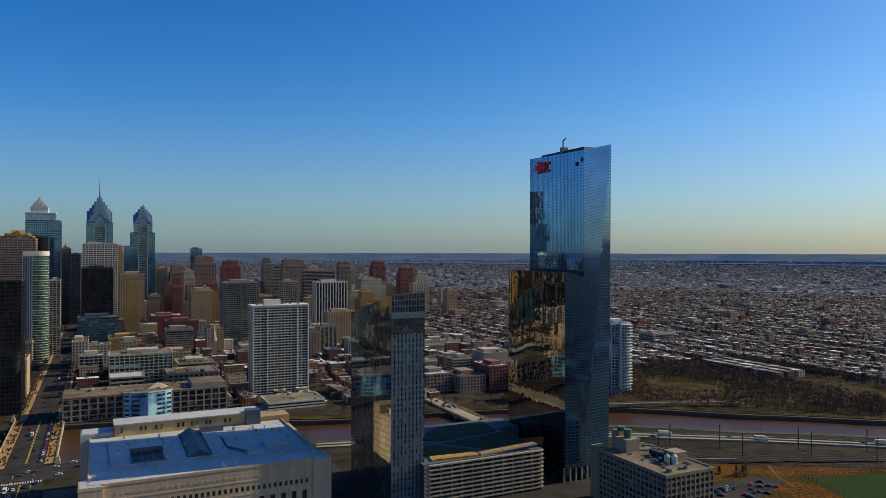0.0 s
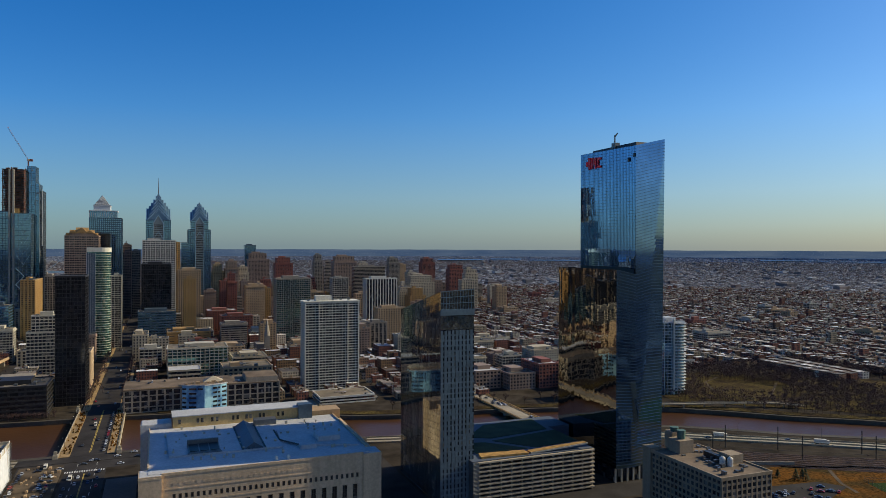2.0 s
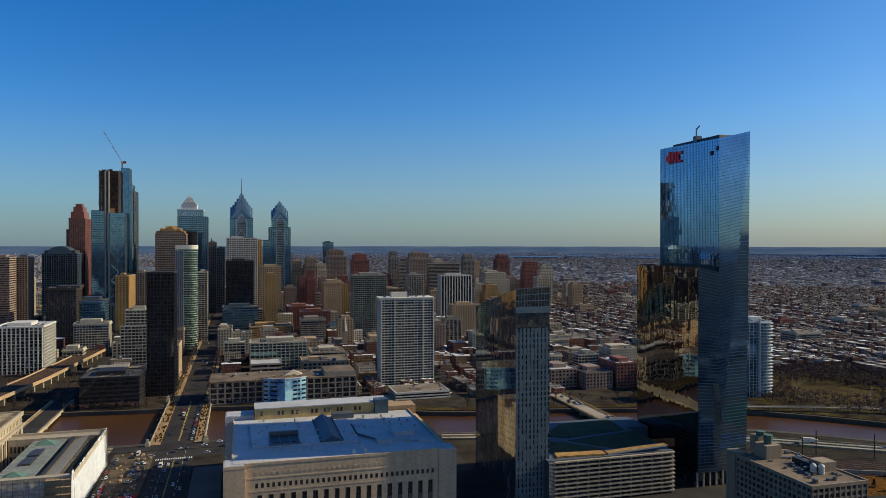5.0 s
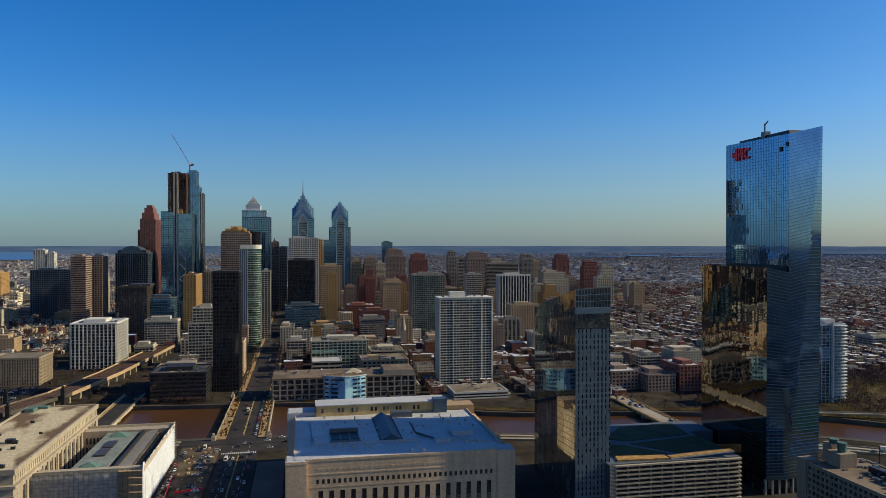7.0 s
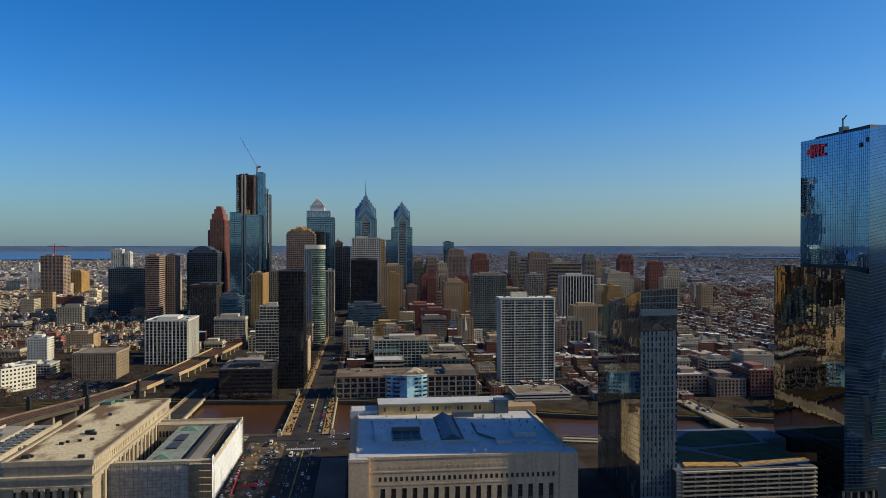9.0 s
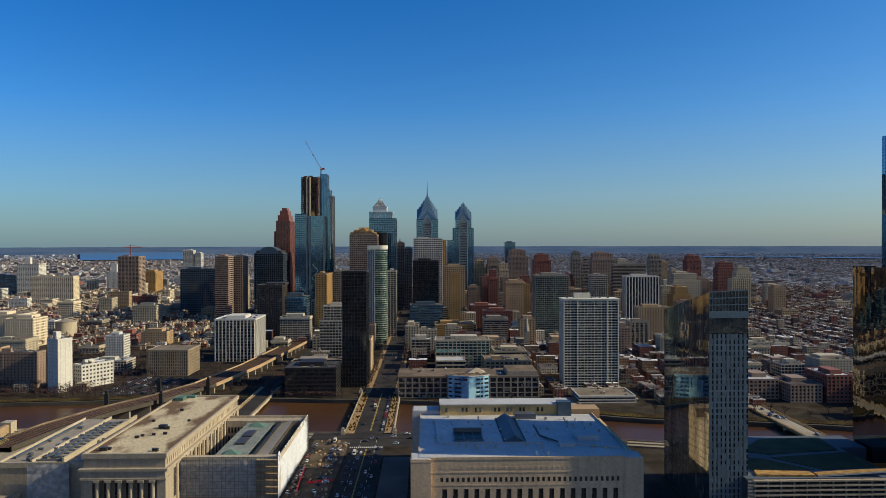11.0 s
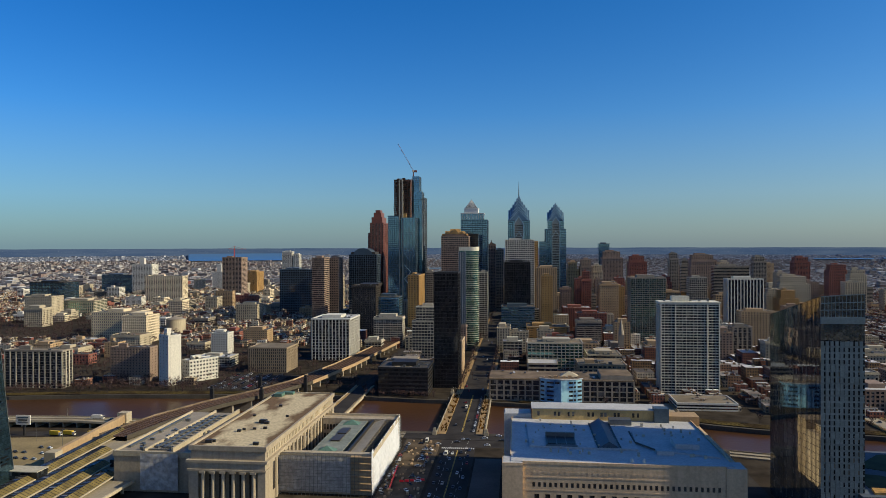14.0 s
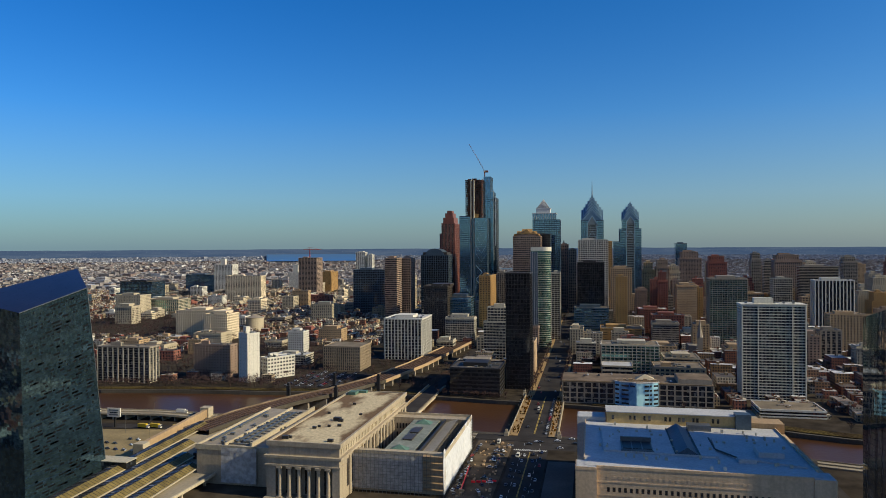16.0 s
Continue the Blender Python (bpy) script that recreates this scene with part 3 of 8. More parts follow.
tower("yellow_store", "low yellow brick store block", 12.5, 72.5, 1095, 1145, 25, wall='gold', glass='glassdark', band=2.8, pier=4, bay=12, out=0.05)
tower("glass_office", "blue grey glass office with a stepped side", -27.5, 25.5, 1150, 1190, 51, wall='bluemetal', glass='glassblue', floor=4, band=1.8, pier=0, pent=0.6)
tower("hotel", "broad brown hotel block with a pale cornice", 118, 146, 1750, 1790, 104, wall='tan', glass='glassdark', band=1.5, pier=1.6, steps=1, cornice=0.9)
tower("hotel", "broad brown hotel block with a pale cornice", 148, 178, 1740, 1780, 111, wall='brown', glass='glassdark', band=1.5, pier=1.6, steps=1, cornice=0.9)
tower("hotel", "broad brown hotel block with a pale cornice", 180, 204, 1760, 1800, 99, wall='cream', glass='glassdark', band=1.5, pier=1.6, steps=1, cornice=0.9)
tower("glass_tower", "far pale glass tower", 243, 275, 2200, 2230, 154, wall='bluemetal', glass='glassblue', band=0.7, pier=0)
tower("stone_tower", "brown stone office tower", 225, 279.5, 1950, 1990, 128, wall='brown', glass='glassdark', band=1.5, pier=1.6, steps=1, cornice=0.6)
tower("brick_tower", "red brick apartment tower with white trim", 274, 316, 1800, 1836, 121, wall='red', glass='glassdark', band=1.6, pier=1.8, steps=1, cornice=0.6)
tower("stone_tower", "slim grey stone tower", 370.5, 391.5, 1800, 1822, 129, wall='grey', glass='glassdark', band=1.5, pier=1.6, steps=1, cornice=0.6)
tower("stone_tower", "large brown apartment tower", 398.5, 455, 1700, 1730, 126, wall='brown', glass='glassdark', band=1.4, pier=1.6, steps=1, cornice=0.6)
tower("banded_tower", "dark apartment slab with pale floor bands", 396.5, 466, 1500, 1520, 106.5, wall='grey', glass='glassblack', floor=3, band=1.1, pier=0)
tower("fin_tower", "apartment tower with white upright fins", 353.5, 411, 1250, 1274, 92, wall='paint', glass='glassdark', floor=3, bay=5.2, band=0, pier=1.5, out=0.8, pent=0.5)
tower("stone_tower", "slim grey tower among apartment blocks", 602, 633, 1900, 1926, 120, wall='grey', glass='glassdark', steps=1, cornice=0.6)
tower("brick_tower", "red stone tower with a narrow top", 776, 818, 2100, 2136, 114, wall='red', glass='glassdark', steps=1, cornice=0.6)
tower("tan_tower", "tan apartment block among towers", 525, 584.5, 1500, 1526, 82.5, wall='cream', glass='glassdark', band=1.4, pier=1.4, steps=1)
tower("brown_block", "plain brown brick apartment block", 315.5, 363, 1050, 1074, 55, wall='tan', glass='glassdark', band=1.4, pier=1.5)
tower("twin_tower", "small grey twin apartment tower", 280.5, 305, 971, 991, 42, wall='grey', glass='glassdark', band=0.6, pier=2.2, bay=6)
tower("gold_tower", "lone tan tower among row houses", 720.5, 745.5, 1459, 1483, 59, wall='tan', glass='glassdark', band=1.6, pier=1.7, pent=0.5, pent_h=5)
rv = tower("riverside_tower", "pale glass apartment tower with curved white balconies", 478.5, 503, 583, 605, 74, wall='pale', glass='glassblue', floor=3.1, bay=4, band=0.25, pier=0.3, out=0.2, pent=0.5)
part("corner_fin", Solid().box(488.6, 490.2, 581.0, 583.2, 0, 77), M["paint"], rv, "white upright corner fin")
part("roof_blade", Solid().beam((478, 582, 78), (478, 606, 74.6), 1.4, 1.2), M["paint"], rv)
for k in range(23):
    z = 4 + k * 3.1
    plan = [(490.5, 583.2), (490.5, 581.4)] + [(491 + 12 * q / 8, 581.2 - 2.2 * math.sin(math.pi * (0.1 + 0.72 * q / 8))) for q in range(9)] + [(504.4, 581.0), (505.2, 584), (505.2, 592), (503.1, 592), (503.1, 583.2)]
    part("balcony", Solid().prism(plan, z, z + 0.6), M["pale"], rv, "curved white balcony edge")
tower("brick_block", "brick loft block by the bridge", 310, 339, 676, 716, 19, wall='brown', glass='glassdark', roof='whiteroof')
tower("brick_block", "red brick loft block with white top floor", 376.5, 400, 659, 699, 25.5, wall='red', glass='glassdark', roof='whiteroof')
tower("white_grid_block", "pale green framed apartment block", 10.5, 74.5, 845, 881, 35, wall='white', glass='glassgreen', floor=3.6, bay=5, band=0.9, pier=0.8, out=0.5)
tower("pale_block", "low pale office with ribbon windows", 10.5, 43, 800, 830, 18, wall='cream', glass='glassdark', floor=4, band=2.0, pier=0, pent=0, roof='whiteroof')
tower("tan_block", "tan office with ribbon windows", 79, 117, 832, 872, 23.5, wall='cream', glass='glassdark', floor=3.8, band=2.0, pier=0, roof='roof')


# ---- skyline with shaped tops ----
def cross_gable(solid, cx, cy, w, eave, rise):
    """Two crossed gabled roofs over a square of half-width w."""
    for turn in (0, 1):
        pts = [(-w, -w, eave), (w, -w, eave), (w, w, eave), (-w, w, eave), (0, -w, eave + rise), (0, w, eave + rise)]
        n = len(solid.v)
        for x, y, z in pts:
            x, y = (x, y) if not turn else (-y, x)
            solid.v.append((cx + x, cy + y, z))
        solid.f += [(n, n + 1, n + 4), (n + 2, n + 3, n + 5), (n + 1, n + 2, n + 5, n + 4), (n + 3, n, n + 4, n + 5), (n, n + 3, n + 2, n + 1)]


m_edging = surface("pale_blue_metal", (0.36, 0.50, 0.56), rough=0.4, metal=0.3, vary=0.1)
m_crown = surface("blue_grey_crown_glass", (0.15, 0.24, 0.30), rough=0.35, metal=0.15, vary=0.12, bump=0, spec=0.4)
m_baystone = surface("grey_green_bay_panels", (0.23, 0.25, 0.235), rough=0.35, metal=0.2, vary=0.12)


def pointed_bay(t, x0, x1, y, z_top, rise):
    """A raised centre bay with floor lines, window uprights and a pointed head."""
    s, c = Solid(), (x0 + x1) / 2
    s.v += [(x, yy, z) for yy in (y - 1.3, y + 0.2) for x, z in ((x0, 20), (x1, 20), (x1, z_top), (c, z_top + rise), (x0, z_top))]
    s.f += [(0, 1, 2, 3, 4), (9, 8, 7, 6, 5)] + [(i, i + 5, (i + 1) % 5 + 5, (i + 1) % 5) for i in range(5)]
    part("centre_bay", s, m_baystone, t, "grey green centre bay with a pointed head")
    trim = Solid()
    for x in (x0, x1):
        trim.beam((x, y - 1.4, z_top), (c, y - 1.4, z_top + rise), 0.5, 1.4)
        trim.beam((x, y - 1.4, z_top - 34), (c, y - 1.4, z_top - 34 + rise), 0.4, 0.8)
        trim.box(x - 0.5, x + 0.5, y - 1.7, y, 20, z_top)
    part("bay_trim", trim, m_edging, t, "pale blue trim", kind="stuff")
    rows = Solid()
    for k in range(int((z_top - 22) / 3.9)):
        rows.box(x0 + 1, x1 - 1, y - 1.42, y - 1.2, 22 + k * 3.9, 24.0 + k * 3.9)
    part("bay_window", rows, M["glassdark"], t, kind="stuff")


def gabled_crown(t, cx, cy, tiers, base_z, spire):
    """A tapering glass crown with nested chevron gables on all four sides."""
    square = lambda w: [(cx - w, cy - w), (cx + w, cy - w), (cx + w, cy + w), (cx - w, cy + w)]
    ends = tiers[1:] + [(0.5, tiers[-1][1] + tiers[-1][2], 0)]
    part("crown_foot", Solid().prism(square(tiers[0][0]), base_z - 4, tiers[0][1]), M["glassblue"], t)
    for (w, eave, rise), (w2, eave2, _) in zip(tiers, ends):
        part("crown_stage", Solid().frustum(square(w - 0.4), eave, square(w2), eave2), m_crown, t)
        g = Solid()
        cross_gable(g, cx, cy, w, eave - 1, w * 1.12)
        part("crown_gable", g, m_crown, t, "blue glass gabled roof")
        edge = Solid()
        for sx, sy in ((0, -1), (0, 1), (-1, 0), (1, 0)):
            for q in (-1, 1):
                a = (cx + (q * w if sy else sx * (w + 0.3)), cy + (sy * (w + 0.3) if sy else q * w), eave - 1)
                b = (cx + (0 if sy else sx * (w + 0.3)), cy + (sy * (w + 0.3) if sy else 0), eave - 1 + w * 1.12)
                edge.beam(a, b, 0.8, 1.3)
                for k in (1, 2):
                    low = Vector((0, 0, -2.6 * k))
                    edge.beam(Vector(a).lerp(Vector(b), 0.06 * k) + low * 0.2, Vector(b) + low, 0.4, 0.45)
        part("crown_edging", edge, m_edging, t, "pale blue metal edging", kind="stuff")
    z = tiers[-1][1] + tiers[-1][2]
    if spire > z:
        part("spire", Solid().tube((cx, cy), 1.3, z - 4, spire, 8, 0.25), M["steel"], t, "thin steel spire")


lib1 = tower("gabled_skyscraper", "blue glass skyscraper with stepped gabled crown and needle spire", -22.9, 25.2, 1600, 1648, 205, wall="bluemetal", glass="glassblue", floor=3.9, band=1.1, pier=0.7, bay=4.8, pent=0, group="gabled skyscrapers")
gabled_crown(lib1, 1.1, 1624, [(23, 205, 40), (18.5, 215.5, 35), (14, 227.5, 27), (9.5, 239.5, 19), (5, 251.5, 13)], 203, 294.5)
pointed_bay(lib1, -9, 11, 1599.6, 199, 16)
lib2 = tower("gabled_skyscraper", "blue glass skyscraper with stepped gabled crown", 63, 110.6, 1680, 1727, 187.5, wall="bluemetal", glass="glassblue", floor=3.9, band=1.1, pier=0.7, bay=4.8, pent=0, group="gabled skyscrapers")
gabled_crown(lib2, 87.2, 1703, [(18.6, 208, 34), (14.5, 218, 28), (9.5, 230, 18), (4.5, 241.5, 9)], 186, 251)
pointed_bay(lib2, 78, 96, 1679.6, 203, 14)
sb_, _ = facade(68.6, 105.8, 1684.4, 1721.6, 188, 208, 3.9, 4.8, 1.1, 0, 0.3)
part("upper_banding", sb_, M["bluemetal"], lib2, kind="stuff")
tower("hotel_block", "blue glass hotel block beside a gabled skyscraper", 47.7, 62.6, 1650, 1690, 158, wall="bluemetal", glass="glassblue", floor=3.6, band=0.9, pier=0, pent=0)

mel = tower("pyramid_tower", "blue grey office tower with a lattice pyramid top", -121.2, -65, 1500, 1548, 203.8, wall="bluemetal", glass="glassblue", floor=3.9, band=1.2, pier=0.8, bay=3.5, pent=0)
part("upper_stage", Solid().box(-120.5, -73, 1501, 1547, 203.8, 217.7), M["glassblue"], mel)
col = Solid()
for i in range(14):
    x = -121 + i * 48.2 / 13
    col.box(x - 0.6, x + 0.6, 1499.6, 1501.2, 205, 217)
col.box(-121.8, -72, 1499, 1548, 216.8, 218.4)
part("colonnade", col, M["pale"], mel, "pale stone colonnade", kind="stuff")
part("lantern", Solid().box(-114.4, -85.2, 1508, 1540, 218.4, 227.5).box(-115.2, -84.4, 1507, 1541, 227.5, 229.3), M["pale"], mel)
pyr = Solid().frustum([(-113, 1510), (-87, 1510), (-87, 1538), (-113, 1538)], 229.3, [(-100.3, 1523.7), (-99.7, 1523.7), (-99.7, 1524.3), (-100.3, 1524.3)], 248)
part("pyramid", pyr, M["steel"], mel, "grey steel pyramid")
lat = Solid()
apex = Vector((-100, 1524, 248.4))
for i in range(9):
    u = i / 8
    for a, b in (((-113, 1510), (-87, 1510)), ((-113, 1510), (-113, 1538)), ((-87, 1510), (-87, 1538))):
        foot = Vector((a[0] + (b[0] - a[0]) * u, a[1] + (b[1] - a[1]) * u, 229.3))
        lat.beam(foot, apex, 0.5)
for k in range(1, 7):
    q = k / 7
    c = [Vector((x, y, 229.3)).lerp(apex, q) for x, y in ((-113, 1510), (-87, 1510), (-87, 1538), (-113, 1538))]
    for i in range(4):
        lat.beam(c[i], c[(i + 1) % 4], 0.5)
part("lattice", lat, M["pale"], mel, "white pyramid lattice", kind="stuff")

# unfinished skyscraper with its crane
ctc = tower("unfinished_skyscraper", "unfinished glass skyscraper with bare upper floors and a crane", -258, -236.5, 1396, 1440, 209, wall="bluemetal", glass="glassblue", floor=4.2, band=0.8, pier=0.4, bay=4.2, pent=0)
for nm, x0, x1, y0, y1, z1, mat in (("front_shaft", -226.5, -202, 1390, 1436, 205.5, "glassblue"), ("glass_shaft", -213, -199.5, 1424, 1456, 290, "glassblue"), ("middle_shaft", -199.4, -193.6, 1420, 1456, 259, "glassblue"), ("east_shaft", -193.5, -188, 1426, 1458, 247, "glassdark")):
    part(nm, Solid().box(x0, x1, y0, y1, 0, z1), M[mat], ctc)
    b1, p1 = facade(x0, x1, y0, y1, 0, z1, 4.2, 6.2, 0.5, 0.3, 0.2)
    part("shaft_banding", b1, M["bluemetal"], ctc, kind="stuff")
    part("shaft_framing", p1, M["steel"], ctc, kind="stuff")
part("edge_blade", Solid().box(-190.2, -189.2, 1424.6, 1426, 150, 250).box(-193.8, -193.0, 1424.6, 1426, 120, 262), M["pale"], ctc, "pale edge fins")
part("core_wall", Solid().box(-236.4, -226.6, 1398, 1436, 0, 206), M["glassblue"], ctc)
part("hoist", Solid().box(-235.6, -233.2, 1391.5, 1394, 0, 281).box(-229.8, -227.2, 1391.5, 1394, 0, 281), M["white"], ctc, "pale builders' hoist masts")
ties = Solid()
for k in range(66):
    ties.box(-235.6, -227.2, 1392, 1393.2, 3 + k * 4.2, 3.5 + k * 4.2)
part("hoist_tie", ties, M["steel"], ctc, kind="stuff")
brace = Solid()
for k, (z0, z1) in enumerate(((112, 98), (98, 84), (84, 70))):
    brace.beam((-224.5 if k % 2 == 0 else -212, 1389.4, z0), (-212 if k % 2 == 0 else -224.5, 1389.4, z1), 0.4, 0.8)
for k in range(5):
    brace.beam((-224.5, 1389.5, 203 - k * 17), (-213.5, 1389.5, 186 - k * 17), 0.2, 0.25).beam((-213.5, 1389.5, 186 - k * 17), (-203, 1389.5, 203 - k * 17), 0.2, 0.25)
part("zigzag_brace", brace, m_edging, ctc, "pale zigzag bracing", kind="stuff")
part("bare_core", Solid().box(-241, -219, 1410, 1434, 205, 279), M["bronze"], ctc)
m_rust = surface("primed_rust_steel", (0.27, 0.115, 0.07), rough=0.7, vary=0.25, island=0.4)
urnd = random.Random(31)
slabs, posts, gear = Solid(), Solid(), Solid()
for k in range(19):
    z = 207 + k * 4.1
    slabs.box(-246.4 - urnd.uniform(0, 1.6), -213.4, 1401 - urnd.uniform(0, 1.2), 1436, z, z + 1.0)
    for _ in range(5):
        x = urnd.uniform(-246, -217)
        gear.box(x, x + urnd.uniform(2, 7), 1401.6, 1402.2, z + 1.0, z + urnd.uniform(2.2, 4.0))
for x in (-246, -239.5, -233, -226.5, -220, -214):
    for y in (1402, 1414, 1427, 1435.5):
        posts.box(x - 0.7, x + 0.7, y - 0.6, y + 0.6, 206, 283 + urnd.uniform(-3, 2.5))
part("floor_slab", slabs, M["bronze"], ctc, "bare dark floors", kind="stuff")
part("steel_post", posts, m_rust, ctc, "rust red steel columns", kind="stuff")
part("deck_gear", gear, m_rust, ctc, "netting and stacked gear on bare floors", kind="stuff")
part("works_platform", Solid().box(-231, -221, 1396, 1402, 206, 214), M["gold"], ctc, "yellow sheeted works platform")
crane = thing("tower_crane", "white and red luffing tower crane on a skyscraper", "crane", (-212, 1430, 290))
part("mast", Solid().box(-213, -211, 1429, 1431, 290, 300), M["redgranite"], crane)
part("cab", Solid().box(-214, -210.5, 1428, 1432, 300, 303), M["paint"], crane)
jib = Solid()
for o in ((-0.8, 0), (0.8, 0), (0, 1.4)):
    jib.beam((-212 + o[0], 1429, 302 + o[1]), (-240 + o[0], 1410, 354 + o[1]), 0.28)
for k in range(14):
    q = Vector((-212, 1429, 302)).lerp(Vector((-240, 1410, 354)), k / 14)
    r = Vector((-212, 1429, 302)).lerp(Vector((-240, 1410, 354)), (k + 1) / 14)
    jib.beam(q + Vector((-0.8, 0, 0)), r + Vector((0, 0, 1.4)), 0.16).beam(q + Vector((0.8, 0, 0)), r + Vector((0, 0, 1.4)), 0.16)
part("jib", jib, M["redgranite"], crane, "red lattice jib")
part("counterweight", Solid().box(-211, -205, 1429, 1432, 299, 303), M["redgranite"], crane)

# red granite tower with stepped top
red = tower("red_tower", "red granite office tower with setbacks near its top", -325, -296, 1540, 1596, 200, wall="redgranite", glass="glassdark", floor=3.9, bay=3.4, band=0.5, pier=1.5, out=0.4, pent=0)
part("wing", Solid().box(-331, -325.6, 1546, 1590, 0, 178), M["redgranite"], red)
for (a, b, c, d, z0, z1) in ((-322.5, -298.5, 1544, 1592, 200, 213), (-319, -302, 1550, 1586, 213, 223), (-316, -305, 1556, 1580, 223, 229)):
    part("setback", Solid().box(a, b, c, d, z0, z1), M["redgranite"], red)

# dark tower with a rounded top
rt = tower("round_topped_tower", "dark office tower with a rounded vaulted top", -358, -298.6, 1480, 1525, 131, wall="bluemetal", glass="glassblack", floor=3.9, band=0.7, pier=0.8, bay=4, pent=0)
vault = Solid()
arc = [(-328.3 + 20 * math.cos(math.pi * k / 12), 131 + 14 * math.sin(math.pi * k / 12)) for k in range(13)]
n = len(vault.v)
vault.v += [(x, 1479.5, z) for x, z in arc] + [(x, 1525, z) for x, z in arc]
vault.f += [tuple(range(13)), tuple(range(25, 12, -1))] + [(i, i + 13, i + 14, i + 1) for i in range(12)]
part("vault", vault, M["bluemetal"], rt)
part("shoulder", Solid().box(-354, -302, 1481, 1524, 131, 137), M["bronze"], rt)

# slender round-cornered flats
mu = thing("round_cornered_tower", "slender glass apartment tower with a rounded white-banded corner", "tower", (-74, 1075, 0), "apartment towers")
def rounded(o):
    pts = [(-88 - o, 1060 - o), (-70, 1060 - o)]
    pts += [(-70 + (10.4 + o) * math.sin(math.pi * k / 10), 1070.4 - (10.4 + o) * math.cos(math.pi * k / 10)) for k in range(1, 10)]
    return pts + [(-70, 1081 + o), (-88 - o, 1081 + o)]
part("window_wall", Solid().prism(rounded(0), 0, 143), M["glassgreen"], mu)
for k in range(5):
    part("flank_fin", Solid().box(-88.9 + k * 2.6, -88.5 + k * 2.6, 1058.3, 1059.0, 0, 141), M["pale"], mu)
s = Solid()
for k in range(44):
    s.prism(rounded(0.45), 2 + k * 3.25, 2.5 + k * 3.25)
part("banding", s, M["white"], mu, kind="stuff")
part("west_panel", Solid().box(-88.6, -78, 1058.9, 1060.3, 0, 140), M["bluemetal"], mu, "blue grey glass flank")
part("crown_ring", Solid().prism(rounded(0.7), 142.0, 148), M["whitewall"], mu)

# gables on the brown banded tower
gt = thing("roof_gable", "golden gabled crown of a brown banded tower", "roof", (-117, 1325, 167))
part("crown_block", Solid().box(-136, -97, 1312, 1346, 167, 171), M["brown"], gt)
for x, w, z in ((-117, 9.5, 171), (-129.5, 6.0, 170.6), (-104.5, 6.0, 170.6), (-137, 4.2, 167.6), (-97, 4.2, 167.6)):
    g = Solid()
    cross_gable(g, x, 1312 + w, w, z, w * 1.05)
    part("gable", g, M["gold"], gt)
    part("gable_void", Solid().tube((x, 1312 - 0.2), w * 0.38, z + 0.6, z + 1.0, 12), M["dark"], gt)

# the old city hall tower
ch = thing("city_hall", "grey stone city hall with a clock tower and domed top", "building", (-74.5, 1965, 0))
part("block", Solid().box(-150, 0, 1970, 2090, 0, 32), M["grey"], ch)
part("tower", Solid().box(-84, -65, 1956, 1975, 0, 95).box(-82, -67, 1958, 1973, 95, 112), M["grey"], ch)
part("clock_stage", Solid().tube((-74.5, 1965.5), 8.5, 112, 128, 8), M["grey"], ch)
part("dome", Solid().tube((-74.5, 1965.5), 8.5, 128, 142, 12, 5.5).tube((-74.5, 1965.5), 5, 142, 152, 12, 2.2), M["steel"], ch)
part("finial", Solid().tube((-74.5, 1965.5), 1.9, 152, 164, 8, 1.0), M["dark"], ch)
FOOT += [(-332, -296, 1540, 1596), (-88, -60, 1060, 1081), (-222, -190, 1420, 1460), (-150, 0, 1956, 2090)]


# ---- glass walls made of single panes ----
def glass_wall(p00, p10, p11, p01, cols, rows, tilt, rnd, fold=False, inset=0.0, column=0.0, warp=0.0):
    """Panes over a four-cornered wall (bottom left, bottom right, top right, top left); each is set a hair out of true.
    fold: the wall is creased from bottom left to top right."""
    p00, p10, p11, p01 = (Vector(p) for p in (p00, p10, p11, p01))

    def at(u, v):
        if fold:
            return p00 + (p10 - p00) * u + (p11 - p10) * v if u >= v else p00 + (p01 - p00) * v + (p11 - p01) * u
        return p00.lerp(p10, u).lerp(p01.lerp(p11, u), v)

    n = (p10 - p00).cross(p01 - p00).normalized()
    s = Solid()
    for i in range(cols):
        lean = rnd.gauss(0, column)
        for j in range(rows):
            tx, tz = rnd.gauss(0, tilt), rnd.gauss(0, tilt)
            if warp:
                q = Vector((i / cols * 2.6, j / rows * 4.0, cols))
                tx += warp * noise.noise(q)
                tz += warp * noise.noise(q + Vector((7.1, 3.3, 0)))
            s.quad(*[at(u, v) + n * ((tx + lean) * a + tz * b + inset) for u, v, a, b in
                     ((i / cols, j / rows, -1, -1), ((i + 1) / cols, j / rows, 1, -1), ((i + 1) / cols, (j + 1) / rows, 1, 1), (i / cols, (j + 1) / rows, -1, 1))])
    return s


def wall_lines(p00, p10, p11, p01, rows, size, out=0.12, cols=0):
    """Thin bars along the floors (and uprights) of a glass wall."""
    p00, p10, p11, p01 = (Vector(p) for p in (p00, p10, p11, p01))
    n = (p10 - p00).cross(p01 - p00).normalized() * out
    s = Solid()
    for j in range(rows + 1):
        s.beam(p00.lerp(p01, j / rows) + n, p10.lerp(p11, j / rows) + n, 0.25, size)
    for i in range(cols + 1 if cols else 0):
        s.beam(p00.lerp(p10, i / cols) + n, p01.lerp(p11, i / cols) + n, size * 0.5, 0.2)
    return s


